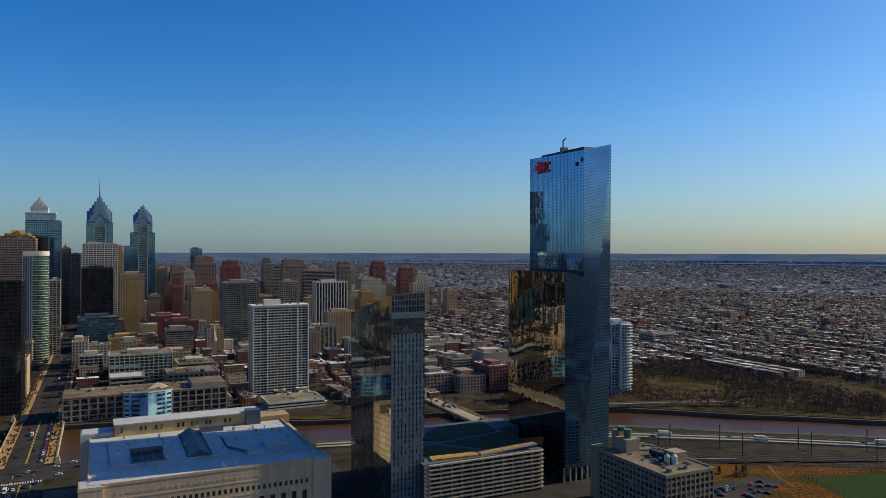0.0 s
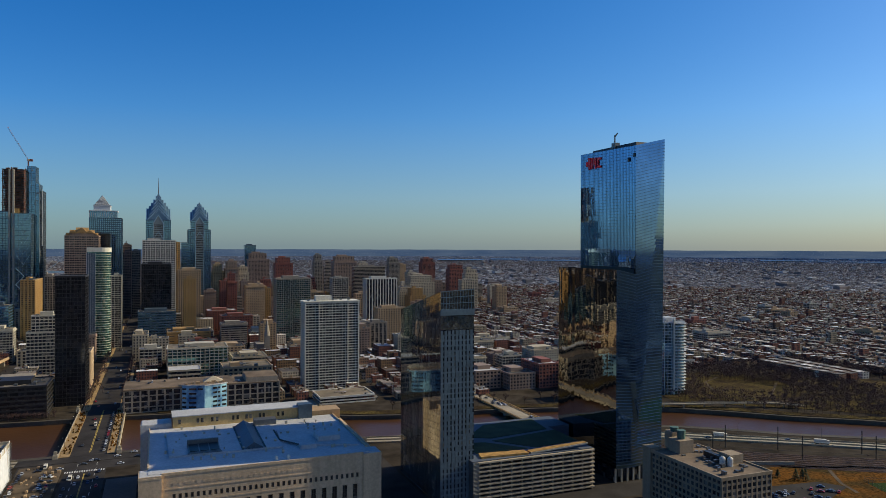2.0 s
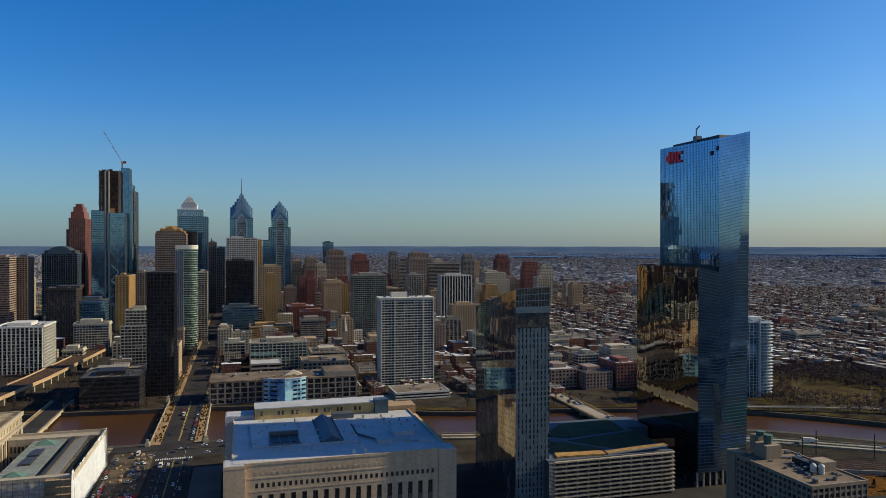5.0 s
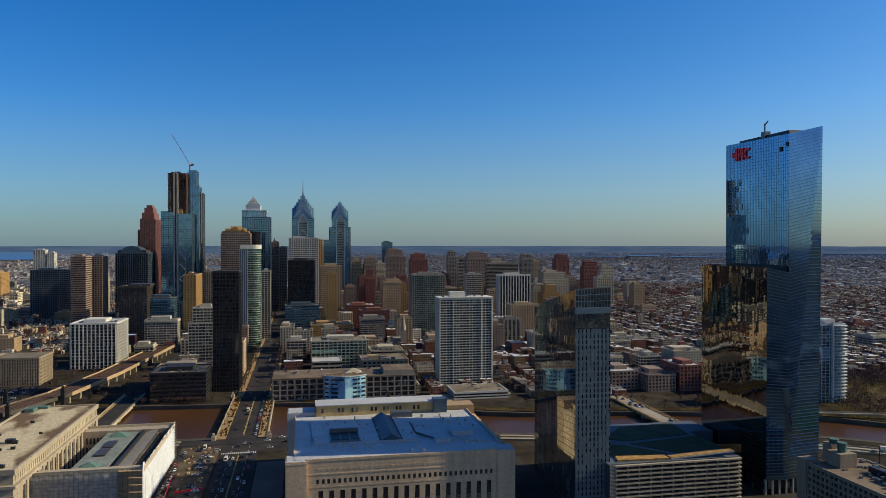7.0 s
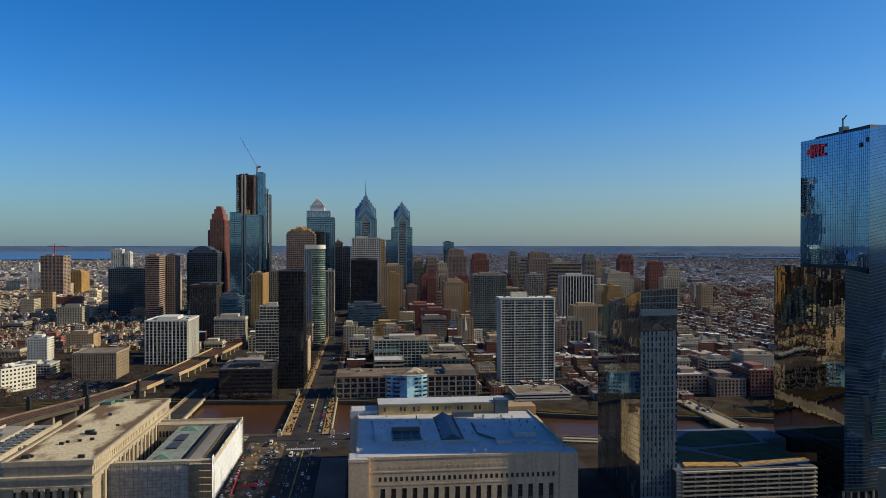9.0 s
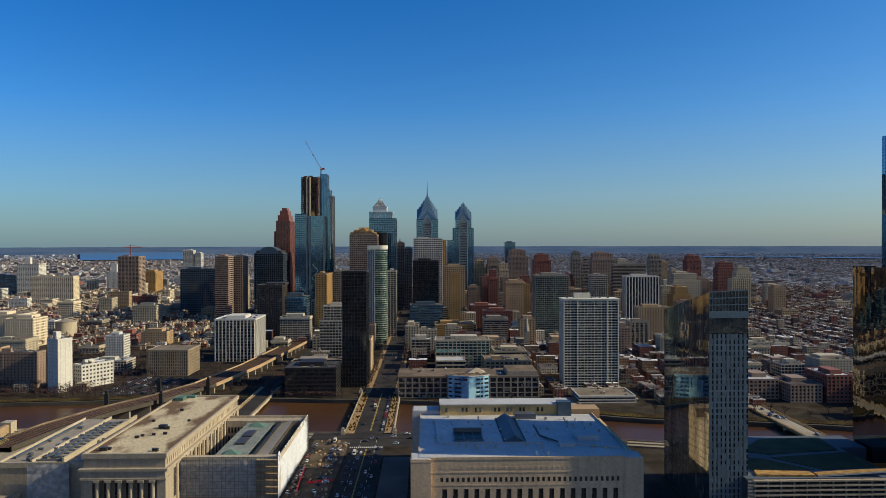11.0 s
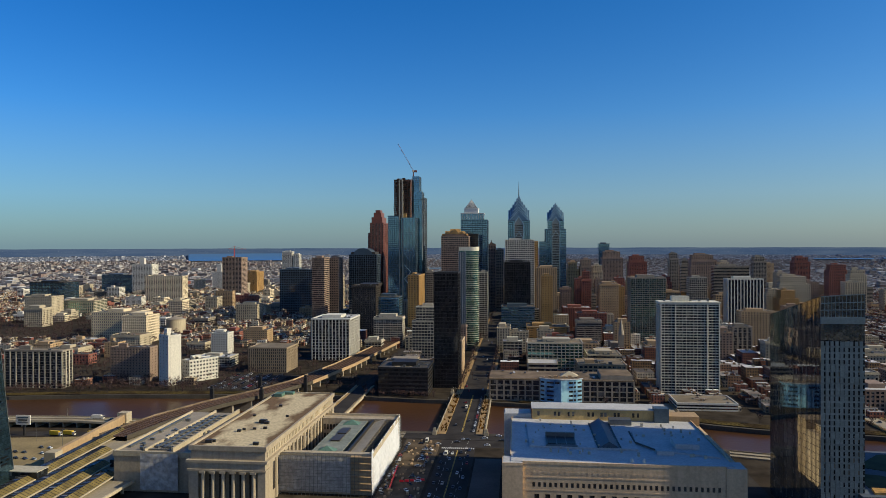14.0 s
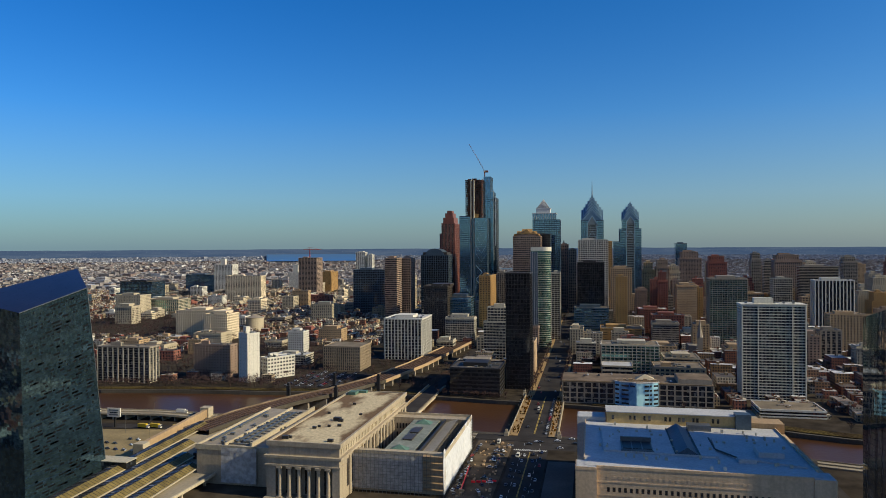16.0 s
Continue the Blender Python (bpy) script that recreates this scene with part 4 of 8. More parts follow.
# ---- the mirror-glass tower by the river ----
rnd = random.Random(5)
m_lines = surface("blue_grey_spandrel", (0.11, 0.17, 0.24), rough=0.25, metal=0.7, vary=0.1, bump=0)
fmc = thing("glass_skyscraper", "tall blue mirror glass skyscraper with folded sides and a sloping top", "skyscraper", (285, 405, 0))
NW0, NE0, SW0, SE0 = (285, 374.9, 9), (288.1, 443.6, 9), (308.6, 378.5, 9), (308.6, 439, 9)
NW1, NE1, SW1, SE1 = (285, 375, 215.7), (288.1, 443.6, 217.6), (307.8, 375, 221), (307.8, 439, 219)
part("core", Solid().box(290, 306.8, 379.5, 438, 0, 206), M["glassblack"], fmc)
upN0, upN1 = (288.1, 443.6, 136), (285, 375.2, 136)
part("north_glass", glass_wall(upN0, upN1, NW1, NE1, 40, 20, 0.0015, rnd, column=0.0012), M["glassfmc"], fmc, kind="stuff")
part("west_glass", glass_wall(NW0, SW0, SW1, NW1, 14, 52, 0.0006, rnd, True), M["glasswest"], fmc, kind="stuff")
part("south_glass", glass_wall(SW0, SE0, SE1, SW1, 24, 52, 0.004, rnd), M["glassfmc"], fmc, kind="stuff")
part("east_glass", glass_wall(SE0, NE0, NE1, SE1, 12, 52, 0.004, rnd), M["glassfmc"], fmc, kind="stuff")
part("north_mullion", wall_lines(upN0, upN1, NW1, NE1, 40, 0.16, 0.03, 40), m_lines, fmc, kind="stuff")
wl_ = Solid()
for j in range(1, 104):
    v = j / 104
    a = Vector(NW0).lerp(Vector(NW1), v)
    c = Vector(NW0) + (Vector(SW0) - Vector(NW0)) * v + (Vector(SW1) - Vector(SW0)) * v
    e = Vector(SW0).lerp(Vector(SW1), v)
    o = Vector((0, -0.12, 0))
    wl_.beam(a + o, c + o, 0.2, 0.2).beam(c + o, e + o, 0.2, 0.2)
part("west_spandrel", wl_, m_lines, fmc, "blue grey spandrel lines", kind="stuff")
LN0, LN1, LNt0, LNt1 = (270.5, 445, 9), (270.5, 375, 9), (270.5, 445, 135.6), (270.5, 375, 135.8)
part("lower_north_glass", glass_wall(LN0, LN1, LNt1, LNt0, 46, 64, 0.0012, rnd, column=0.004, warp=0.016), M["glasslow"], fmc, kind="stuff")
LW0, LW1, LWt1, LWt0 = (270.5, 375, 9), (284.98, 374.6, 9), (284.98, 374.9, 132.5), (270.5, 375, 135.8)
part("lower_west_glass", glass_wall(LW0, LW1, LWt1, LWt0, 9, 32, 0.0008, rnd), M["glasswest"], fmc, kind="stuff")
part("lower_spandrel", wall_lines(LW0, LW1, LWt1, LWt0, 64, 0.25), m_lines, fmc, "pale grey spandrel lines", kind="stuff")
part("lower_east_glass", glass_wall((285, 445, 9), LN0, LNt0, (285, 445, 135.6), 9, 32, 0.006, rnd), M["glassfmc"], fmc, kind="stuff")
part("prow_facet", Solid().quad((280.8, 374.7, 64), (285.6, 371.8, 38), (285.2, 374.6, 64)).quad((280.8, 374.7, 64), (283.6, 374.55, 38), (285.6, 371.8, 38)).quad((285.2, 374.6, 64), (285.6, 371.8, 38), (287.0, 374.8, 38)), M["glassfmc"], fmc, "tilted pale glass facet")
part("lower_core", Solid().box(271.4, 285.4, 378, 444, 0, 130), M["glassblack"], fmc)
part("terrace", Solid().box(270.7, 289, 376.2, 444.8, 130, 132), M["dark"], fmc)
part("recess", Solid().box(285.3, 286, 377, 438.5, 130, 137), M["dark"], fmc, "dark recessed plant floor")
part("roof", Solid().frustum([(290, 380), (306, 380), (306, 437), (290, 437)], 206, [(292, 384), (303, 384), (303, 434), (292, 434)], 219.5), M["bronze"], fmc)
part("lobby", Solid().box(271, 308, 377.5, 440, 0, 9), M["glassdark"], fmc)
lob = Solid()
for i in range(9):
    x = 271 + i * 4.6
    lob.box(x - 0.4, x + 0.4, 375.6, 376.6, 0, 9)
part("lobby_column", lob, M["white"], fmc, kind="stuff")
rig = Solid().box(291, 295, 406, 410, 218, 222).beam((293, 409, 221), (293, 409, 227.5), 0.7).beam((293, 409, 226.5), (291, 403, 228), 0.6)
part("window_rig", rig, M["steel"], fmc, "grey window cleaning crane")
for y, z in ((382.4, 207.3), (366.9 + 9.5, 209.6)):
    part("vent", Solid().box(284.6, 285.2, y - 0.9, y + 0.9, z - 1.3, z + 1.3), M["dark"], fmc, "small dark opening")
# red emblem: plain shapes
m_red = surface("red_sign", (0.95, 0.03, 0.04), rough=0.4, vary=0.05)
for y0, y1, z0, z1 in ((435.6, 432.6, 208.0, 211.5), (432.2, 429.4, 205.6, 214.0), (428.2, 426.6, 205.6, 213.8), (425.8, 424.6, 208.2, 212.8), (423.8, 422.2, 205.6, 213.4), (420.6, 419.2, 205.6, 213.0), (419.0, 415.8, 211.2, 212.8), (419.0, 415.8, 205.6, 207.2)):
    part("emblem", Solid().box(284.3 + 0.0452 * (y1 - 375), 284.95 + 0.0452 * (y1 - 375), y1, y0, z0, z1), m_red, fmc, "red block of a roof sign")

# ---- the slab of student flats ----
evo = thing("glass_apartment_slab", "teal glass apartment slab with a sloping roof line", "tower", (162, 415, 0))
EX0, EX1, EY0, EY1 = 151.4, 172.4, 377.8, 449.4
part("core", Solid().box(EX0 + 0.9, EX1 - 0.9, EY0 + 0.9, EY1 - 0.9, 0, 105).box(EX0 + 0.9, EX1 - 0.9, EY0 + 0.9, EY0 + 22, 105, 118), M["glassblack"], evo)
part("north_glass", glass_wall((EX0, EY1, 0), (EX0, EY0, 0), (EX0, EY0, 124), (EX0, EY1, 108), 44, 34, 0.0015, rnd, column=0.002), M["glassevo"], evo, kind="stuff")
part("north_mullion", wall_lines((EX0, EY1, 0), (EX0, EY0, 0), (EX0, EY0, 124), (EX0, EY1, 108), 34, 0.16, 0.04, 44), M["glassdark"], evo, kind="stuff")
part("south_glass", glass_wall((EX1, EY0, 0), (EX1, EY1, 0), (EX1, EY1, 108), (EX1, EY0, 125.2), 44, 34, 0.006, rnd), M["glassevo"], evo, kind="stuff")
part("east_glass", glass_wall((EX1, EY1, 0), (EX0, EY1, 0), (EX0, EY1, 108), (EX1, EY1, 108), 10, 34, 0.006, rnd), M["glassevo"], evo, kind="stuff")
part("roof", Solid().quad((EX0, EY0, 123.9), (EX1, EY0, 125.1), (EX1, EY1, 107.9), (EX0, EY1, 107.9)), M["steel"], evo)
m_evo_pan = surface("blue_grey_panel", (0.145, 0.195, 0.22), rough=0.35, metal=0.3, vary=0.08, island=0.18)
panels = Solid()
fz = 101.8 / 33
for j in range(33):
    panels.box(EX0, EX1, EY0 - 0.14, EY0 + 0.1, j * fz - 0.42, j * fz + 0.42)
nb = 9
pitch = (EX1 - EX0) / nb
for i in range(nb):
    x0 = EX0 + i * pitch
    for j in range(33):
        w = 0.85 if rnd.random() < 0.8 else 0.25
        panels.box(x0, x0 + pitch - w, EY0 - 0.16, EY0 + 0.1, j * fz + 0.42, (j + 1) * fz - 0.42)
part("west_panel", panels, m_evo_pan, evo, "blue grey metal panels", kind="stuff")
part("west_glass", glass_wall((EX0, EY0 + 0.3, 0), (EX1, EY0 + 0.3, 0), (EX1, EY0 + 0.3, 124.6), (EX0, EY0 + 0.3, 123.8), 18, 38, 0.002, rnd), M["glassdark"], evo, kind="stuff")
part("sky_lobby", glass_wall((EX0, EY0 - 0.02, 102), (EX1, EY0 - 0.02, 102), (EX1, EY0 - 0.02, 110), (EX0, EY0 - 0.02, 110), 14, 2, 0.003, rnd), M["glassevo"], evo, "dark glass sky lobby", kind="stuff")
part("parapet_band", Solid().box(EX0 - 0.1, EX1 + 0.1, EY0 - 0.5, EY0 + 0.2, 110.2, 113.6), m_evo_pan, evo)
part("crown_glass", glass_wall((EX0, EY0 - 0.05, 113.6), (EX1, EY0 - 0.05, 113.6), (EX1, EY0 - 0.05, 125.2), (EX0, EY0 - 0.05, 124), 12, 3, 0.003, rnd), M["glassevo"], evo, kind="stuff")
part("crown_mullion", wall_lines((EX0, EY0 - 0.05, 113.6), (EX1, EY0 - 0.05, 113.6), (EX1, EY0 - 0.05, 125.2), (EX0, EY0 - 0.05, 124), 3, 0.4, 0.06, 12), m_evo_pan, evo, kind="stuff")

# ---- the leaning glass tower ----
m_screen = glazing("navy_screen", (0.035, 0.036, 0.06), metal=0.6, rough=0.3, vary=0.25, cells=False)
cira = thing("leaning_glass_tower", "dark slate glass office tower with slanting faceted faces", "tower", (-335, 370, 0))
C_SW0, C_SE0, C_NW0, C_NE0 = (-310, 342.5, 0), (-310, 410.5, 0), (-352, 345, 0), (-352, 430, 0)
C_SW1, C_SE1, C_NW1, C_NE1 = (-310, 338.8, 114.3), (-310, 392.7, 125.1), (-349, 338.8, 122.0), (-345, 427.5, 135.9)
part("core", Solid().frustum([(-311.2, 344), (-311.2, 408), (-350.5, 427), (-350.5, 347)][::-1], 0, [(-311.2, 341), (-311.2, 390), (-343, 420), (-347, 341)][::-1], 112), M["glassblack"], cira)
part("south_glass", glass_wall(C_SW0, C_SE0, C_SE1, C_SW1, 40, 58, 0.004, rnd), M["glasscira"], cira, kind="stuff")
part("west_glass", glass_wall(C_NW0, C_SW0, C_SW1, C_NW1, 26, 58, 0.006, rnd), M["glasscira"], cira, kind="stuff")
part("east_glass", glass_wall(C_SE0, C_NE0, C_NE1, C_SE1, 26, 58, 0.006, rnd), M["glasscira"], cira, kind="stuff")
part("north_glass", glass_wall(C_NE0, C_NW0, C_NW1, C_NE1, 40, 58, 0.006, rnd), M["glasscira"], cira, kind="stuff")
part("roof_screen", glass_wall(C_SW1, C_SE1, C_NE1, C_NW1, 12, 26, 0.003, rnd), m_screen, cira, "sloping navy roof screen", kind="stuff")
part("floor_line", wall_lines(C_SW0, C_SE0, C_SE1, C_SW1, 58, 0.18, 0.05), M["glasscira"], cira, kind="stuff")
m_slot = surface("dark_window_slot", (0.006, 0.007, 0.008), rough=0.5, spec=0.15, bump=0)
win = Solid()
for j in range(1, 57):
    v0, v1 = (j + 0.25) / 58, (j + 0.78) / 58
    for _ in range(rnd.choice((3, 4, 5, 7, 8, 9))):
        u = rnd.uniform(0.05, 0.93)
        L = rnd.choice((0.02, 0.03, 0.05, 0.08))
        a, b, c, d = (Vector(q) for q in (C_SW0, C_SE0, C_SE1, C_SW1))
        at = lambda uu, vv: a.lerp(b, uu).lerp(d.lerp(c, uu), vv) + Vector((0.06, 0, 0))
        win.quad(at(u, v0), at(min(u + L, 0.98), v0), at(min(u + L, 0.98), v1), at(u, v1))
part("window_strip", win, m_slot, cira, "dark clear window strips", kind="stuff")
part("edge_trim", Solid().beam(C_SW1, C_SE1, 0.5).beam(C_SE0, C_SE1, 0.4), M["steel"], cira)
part("footbridge", Solid().box(-318, -292, 405, 415, 8, 12.5), M["glassdark"], cira, "glass footbridge to the station")
part("footbridge_roof", Solid().box(-318.5, -291.5, 404.4, 415.6, 12.5, 13), M["white"], cira)
part("footbridge_leg", Solid().box(-316, -315, 409, 410, 0, 8).box(-296, -295, 409, 410, 0, 8), M["steel"], cira)

# ---- the post office ----
m_pane = glazing("window_pane", (0.10, 0.085, 0.07), metal=0.2, rough=0.15, vary=0.6)
po = thing("post_office", "long limestone post office with many windows and a white flat roof", "building", (55, 430, 0))
part("main_block", Solid().box(-4.4, 112, 396.2, 482, 0, 33.6), M["limestone"], po)
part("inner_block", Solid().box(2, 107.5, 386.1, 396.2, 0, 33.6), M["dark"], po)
wall = Solid().box(2, 107.5, 385, 386.1, 0, 3).box(2, 107.5, 385, 386.1, 16.9, 20.6).box(2, 107.5, 385, 386.1, 23.2, 34.2)
wall.box(2, 107.5, 384.88, 385.05, 18.6, 19.3).box(2, 107.5, 384.85, 385.05, 25.6, 26.3).box(2, 107.5, 384.8, 385.05, 32.9, 34.3)
tall = [9.4 + i * 5.84 for i in range(17)]
small = [7.9 + i * 2.918 for i in range(34)]
edge = 2.0
for x in tall:
    wall.box(edge, x - 1.35, 385, 386.1, 3, 16.9)
    edge = x + 1.35
wall.box(edge, 107.5, 385, 386.1, 3, 16.9)
edge = 2.0
for x in small:
    wall.box(edge, x - 0.75, 385, 386.1, 20.6, 23.2)
    edge = x + 0.75
wall.box(edge, 107.5, 385, 386.1, 20.6, 23.2)
part("west_front", wall, M["limestone"], po)
proto = {}
for x, z0, z1, hw, key in [(x, 3, 16.9, 1.35, "tall") for x in tall] + [(x, 20.6, 23.2, 0.75, "small") for x in small]:
    if key not in proto:
        proto[key] = mesh_from("window", *(lambda s: (s.v, s.f))(Solid().box(-hw, hw, 0.62, 0.8, z0 - 0.05, z1 + 0.05)), [m_pane])
        bars = Solid()
        for k in range(1, 5 if key == "tall" else 2):
            z = z0 + (z1 - z0) * k / (5 if key == "tall" else 2)
            bars.box(-hw, hw, 0.5, 0.64, z - 0.1, z + 0.1)
        bars.box(-0.08, 0.08, 0.5, 0.64, z0, z1)
        proto[key + "_bar"] = mesh_from("glazing_bar", bars.v, bars.f, [M["bronze"]])
    w = new("window", proto[key])
    w.parent, w.location = po, (x - 55, 385 - 430, 0)
    g = new("glazing_bar", proto[key + "_bar"])
    g.parent = w
orn = Solid()
for i in range(34):
    x = 8 + i * 2.9
    orn.box(x - 0.7, x + 0.7, 384.9, 385.05, 27.6, 29.0)
part("frieze", orn, M["limestone"], po, "carved frieze blocks", kind="stuff")
roof = Solid().box(-4.4, 112, 386.2, 482, 33.6, 34.0)
part("roof", roof, M["whiteroof"], po)
rim = Solid().box(-4.9, -4.3, 396, 482, 33, 34.9).box(111.8, 112.4, 396, 482, 33, 34.9)
part("parapet", rim, M["limestone"], po)
for x0, x1, y0, y1, z in ((-9, 2, 383.4, 396, 33.6), (107.5, 118, 384.4, 397, 33.4)):
    part("corner_pavilion", Solid().box(x0, x1, y0, y1, 0, z).box(x0 - 0.12, x1 + 0.12, y0 - 0.12, y1 + 0.12, z - 1.6, z - 0.8), M["limestone"], po)
    part("pavilion_roof", Solid().box(x0 + 0.5, x1 - 0.5, y0 + 0.5, y1 - 0.5, z, z + 0.15), M["whiteroof"], po)
part("south_range", Solid().box(112.4, 118, 397, 482, 0, 31), M["limestone"], po)
part("raised_roof", Solid().prism([(6, 413), (67, 410.5), (67, 463), (5, 463)], 34, 35.0), M["whiteroof"], po)
part("raised_roof", Solid().prism([(76.5, 411.5), (109, 400), (110, 446), (69, 450), (68, 427)], 34, 34.8), M["whiteroof"], po)
part("drain_line", Solid().beam((67.4, 450, 34.9), (67.2, 426.5, 34.9), 1.0, 0.4).beam((67.2, 426.5, 34.9), (76.3, 411.6, 34.9), 1.0, 0.4), M["darkroof"], po)
sk = part("skylight", Solid().box(15.8, 33, 414, 432, 35, 35.7).box(15.4, 33.4, 412.6, 413.9, 34.9, 35.5).box(15.8, 33, 431, 432.5, 35, 38.2), M["steel"], po)
for i in range(3):
    part("pane", Solid().box(16.6 + i * 5.5, 21.4 + i * 5.5, 415, 430, 35.7, 36.0), M["dark"], sk, "dark skylight pane")
mon = Solid()
n = 0
mon.v += [(45.2, 412, 34.9), (57, 412, 34.9), (57, 467, 34.9), (45.2, 467, 34.9), (51, 412, 38.6), (51, 467, 38.6)]
mon.f += [(0, 1, 4), (2, 3, 5), (1, 2, 5, 4), (3, 0, 4, 5)]
part("roof_monitor", mon, M["bluemetal"], po, "long ridged roof monitor")
part("monitor_gutter", Solid().beam((57.4, 412, 35.1), (57.4, 467, 35.1), 0.9, 0.4).beam((44.8, 412, 35.1), (44.8, 467, 35.1), 0.9, 0.4), M["dark"], po)
part("plant_box", Solid().box(88, 101, 414, 428, 34.8, 37.6), M["whiteroof"], po)
part("plant_box", Solid().box(76, 85, 404, 410, 34, 36.2), M["whiteroof"], po)
part("plant_box", Solid().box(58, 72, 468, 476, 34, 37.5), M["steel"], po)
vents = Solid()
for i in range(60):
    x, y = rnd.uniform(2, 108), rnd.uniform(398, 474)
    s = rnd.uniform(0.5, 1.6)
    vents.box(x, x + s, y, y + s * rnd.uniform(0.6, 1.5), 34.0, 35.2 + rnd.uniform(0.3, 1.1))
part("roof_vent", vents, M["white"], po, kind="stuff")
for x in (60, 66.5):
    part("vent_dome", Solid().tube((x, 389.5), 1.0, 34, 35.3, 10).tube((x, 389.5), 1.0, 35.3, 36.1, 10, 0.4), M["paint"], po)
wallp = Solid().box(9, 97, 480, 497, 33, 41)
part("penthouse", wallp, surface("yellow_tan_brick", (0.52, 0.36, 0.15), streak=0.25), po, "yellow tan penthouse wall")
part("penthouse_roof", Solid().box(8.4, 97.6, 479.3, 497.6, 41, 41.6), M["whiteroof"], po)
for x in (13, 24, 26.8, 33, 36, 46, 48.8, 54.5, 57, 63, 65.5, 75, 78):
    part("window", Solid().box(x - 0.75, x + 0.75, 479.75, 480.05, 36.4, 39.2), m_pane, po)
part("stair_tower", Solid().box(88, 97.2, 476.5, 484, 34, 43.4), M["bluemetal"], po, "grey metal stair tower")
part("corner_block", Solid().box(-10, 8.4, 483, 498, 0, 36.4).box(-9.4, 7.8, 483.6, 497.4, 36.4, 36.7), M["whiteroof"], po)
part("corner_block", Solid().box(98, 118, 483, 497, 0, 37), M["tan"], po)
FOOT.append((-10, 118, 377, 498))

# ---- the railway station ----
st = thing("railway_station", "limestone railway station with columned portico, wrapped wings and stained roof", "station", (-150, 460, 0))
L = M["stationstone"]
part("main_block", Solid().box(-193, -147, 402, 548, 0, 26).box(-192.4, -147.6, 397, 547, 26.0, 32.2), L, st)
part("cornice", Solid().box(-194.4, -145.6, 394.4, 549, 25.0, 26.4).box(-193.4, -146.6, 396.2, 548, 31.6, 33.4), L, st)
m_stained, nt, p = base_mat("stained_gravel_roof", 0.95)
n1, n2 = noise_of(nt, 0.055, 8, (1, 0.4, 1)), noise_of(nt, 0.6, 4)
r1 = ramp_of(nt, (0.15, 0.085, 0.034), (0.55, 0.44, 0.26), 0.37, 0.48)
r2 = ramp_of(nt, (0.7, 0.7, 0.7), (1.15, 1.15, 1.15), 0.3, 0.7)
sx_ = nt.nodes.new("ShaderNodeSeparateXYZ")
tc_ = nt.nodes.new("ShaderNodeTexCoord")
nt.links.new(tc_.outputs["Object"], sx_.inputs[0])
steps_ = [("ADD", 20.0), ("DIVIDE", 21.5), ("ABSOLUTE", 0.0), ("POWER", 3.0), ("MULTIPLY", -0.17)]
last_ = sx_.outputs["X"]
for op, val in steps_:
    mm = nt.nodes.new("ShaderNodeMath")
    mm.operation = op
    nt.links.new(last_, mm.inputs[0])
    mm.inputs[1].default_value = val
    last_ = mm.outputs[0]
mm = nt.nodes.new("ShaderNodeMath")
mm.operation = "ADD"
nt.links.new(last_, mm.inputs[0])
nt.links.new(n1.outputs[0], mm.inputs[1])
nt.links.new(mm.outputs[0], r1.inputs[0])
nt.links.new(n2.outputs[0], r2.inputs[0])
nt.links.new(mix_of(nt, r1.outputs[0], r2.outputs[0], 1.0, "MULTIPLY"), p.inputs["Base Color"])
part("roof", Solid().box(-191.4, -148.6, 398, 546, 33.4, 33.7), m_stained, st, "tan stained gravel roof")
rail = Solid()
for a in ((-193.4, -146.6, 396.2, 397.6), (-193.4, -146.6, 546.6, 548), (-193.4, -192.0, 397.6, 546.6), (-148, -146.6, 397.6, 546.6)):
    rail.box(*a, 33.4, 34.4)
part("parapet", rail, L, st)
part("portico_pier", Solid().box(-193, -187.2, 395.5, 402, 0, 20.2), L, st)
part("portico_pier", Solid().box(-151.6, -147, 395.5, 402, 0, 20.2), L, st)
part("entablature", Solid().box(-193, -147, 395, 402, 20.2, 25).box(-193.6, -146.4, 394.5, 402, 20.2, 21.2), L, st)
part("portico_steps", Solid().box(-195, -145, 388, 402, 0, 0.8).box(-194, -146, 390, 402, 0.8, 1.5), M["concrete"], st)
cx = [-184.6, -178.5, -172.4, -166.2, -160.2, -154.1]
cmesh = Solid().tube((0, 0), 1.35, 1.5, 18.9, 16, 1.12).box(-1.7, 1.7, -1.7, 1.7, 18.9, 20.2).box(-1.7, 1.7, -1.7, 1.7, 1.5, 2.2)
cme = mesh_from("column", cmesh.v, cmesh.f, [L])
for x in cx:
    c = new("column", cme)
    c.parent, c.location = st, (x + 150, 395.9 - 460, 0)
for i in range(5):
    x0 = cx[i] + 1.2
    part("portico_window", Solid().box(x0, x0 + 3.7, 401.8, 402.1, 2, 18.5), m_pane, st)
# tall recessed windows on the long side, above the wing
for i in range(17):
    y = 408 + i * 8
    part("side_window", Solid().box(-147.05, -146.9, y, y + 3.6, 6, 22.5), m_pane, st)
    part("pilaster", Solid().box(-147.02, -146.3, y + 4.2, y + 6.8, 0, 24.9), L, st)
attic = Solid()
for i in range(48):
    attic.box(-147.7, -147.25, 400 + i * 3.05, 401.5 + i * 3.05, 27.5, 30.6)
part("attic_panel", attic, M["cream"], st, kind="stuff")
units = Solid()
for x, y, s in ((-172, 452, 3), (-168, 450, 2), (-178, 430, 1.5), (-176, 434, 1.2), (-170, 436, 1.2), (-164, 438, 1.4), (-187, 404, 2.5), (-184, 406, 1.5), (-157, 402, 2.0), (-175, 500, 1.4), (-160, 470, 1.2), (-183, 470, 1.2)):
    units.box(x, x + s * 1.6, y, y + s, 33.7, 34.4 + s * 0.5)
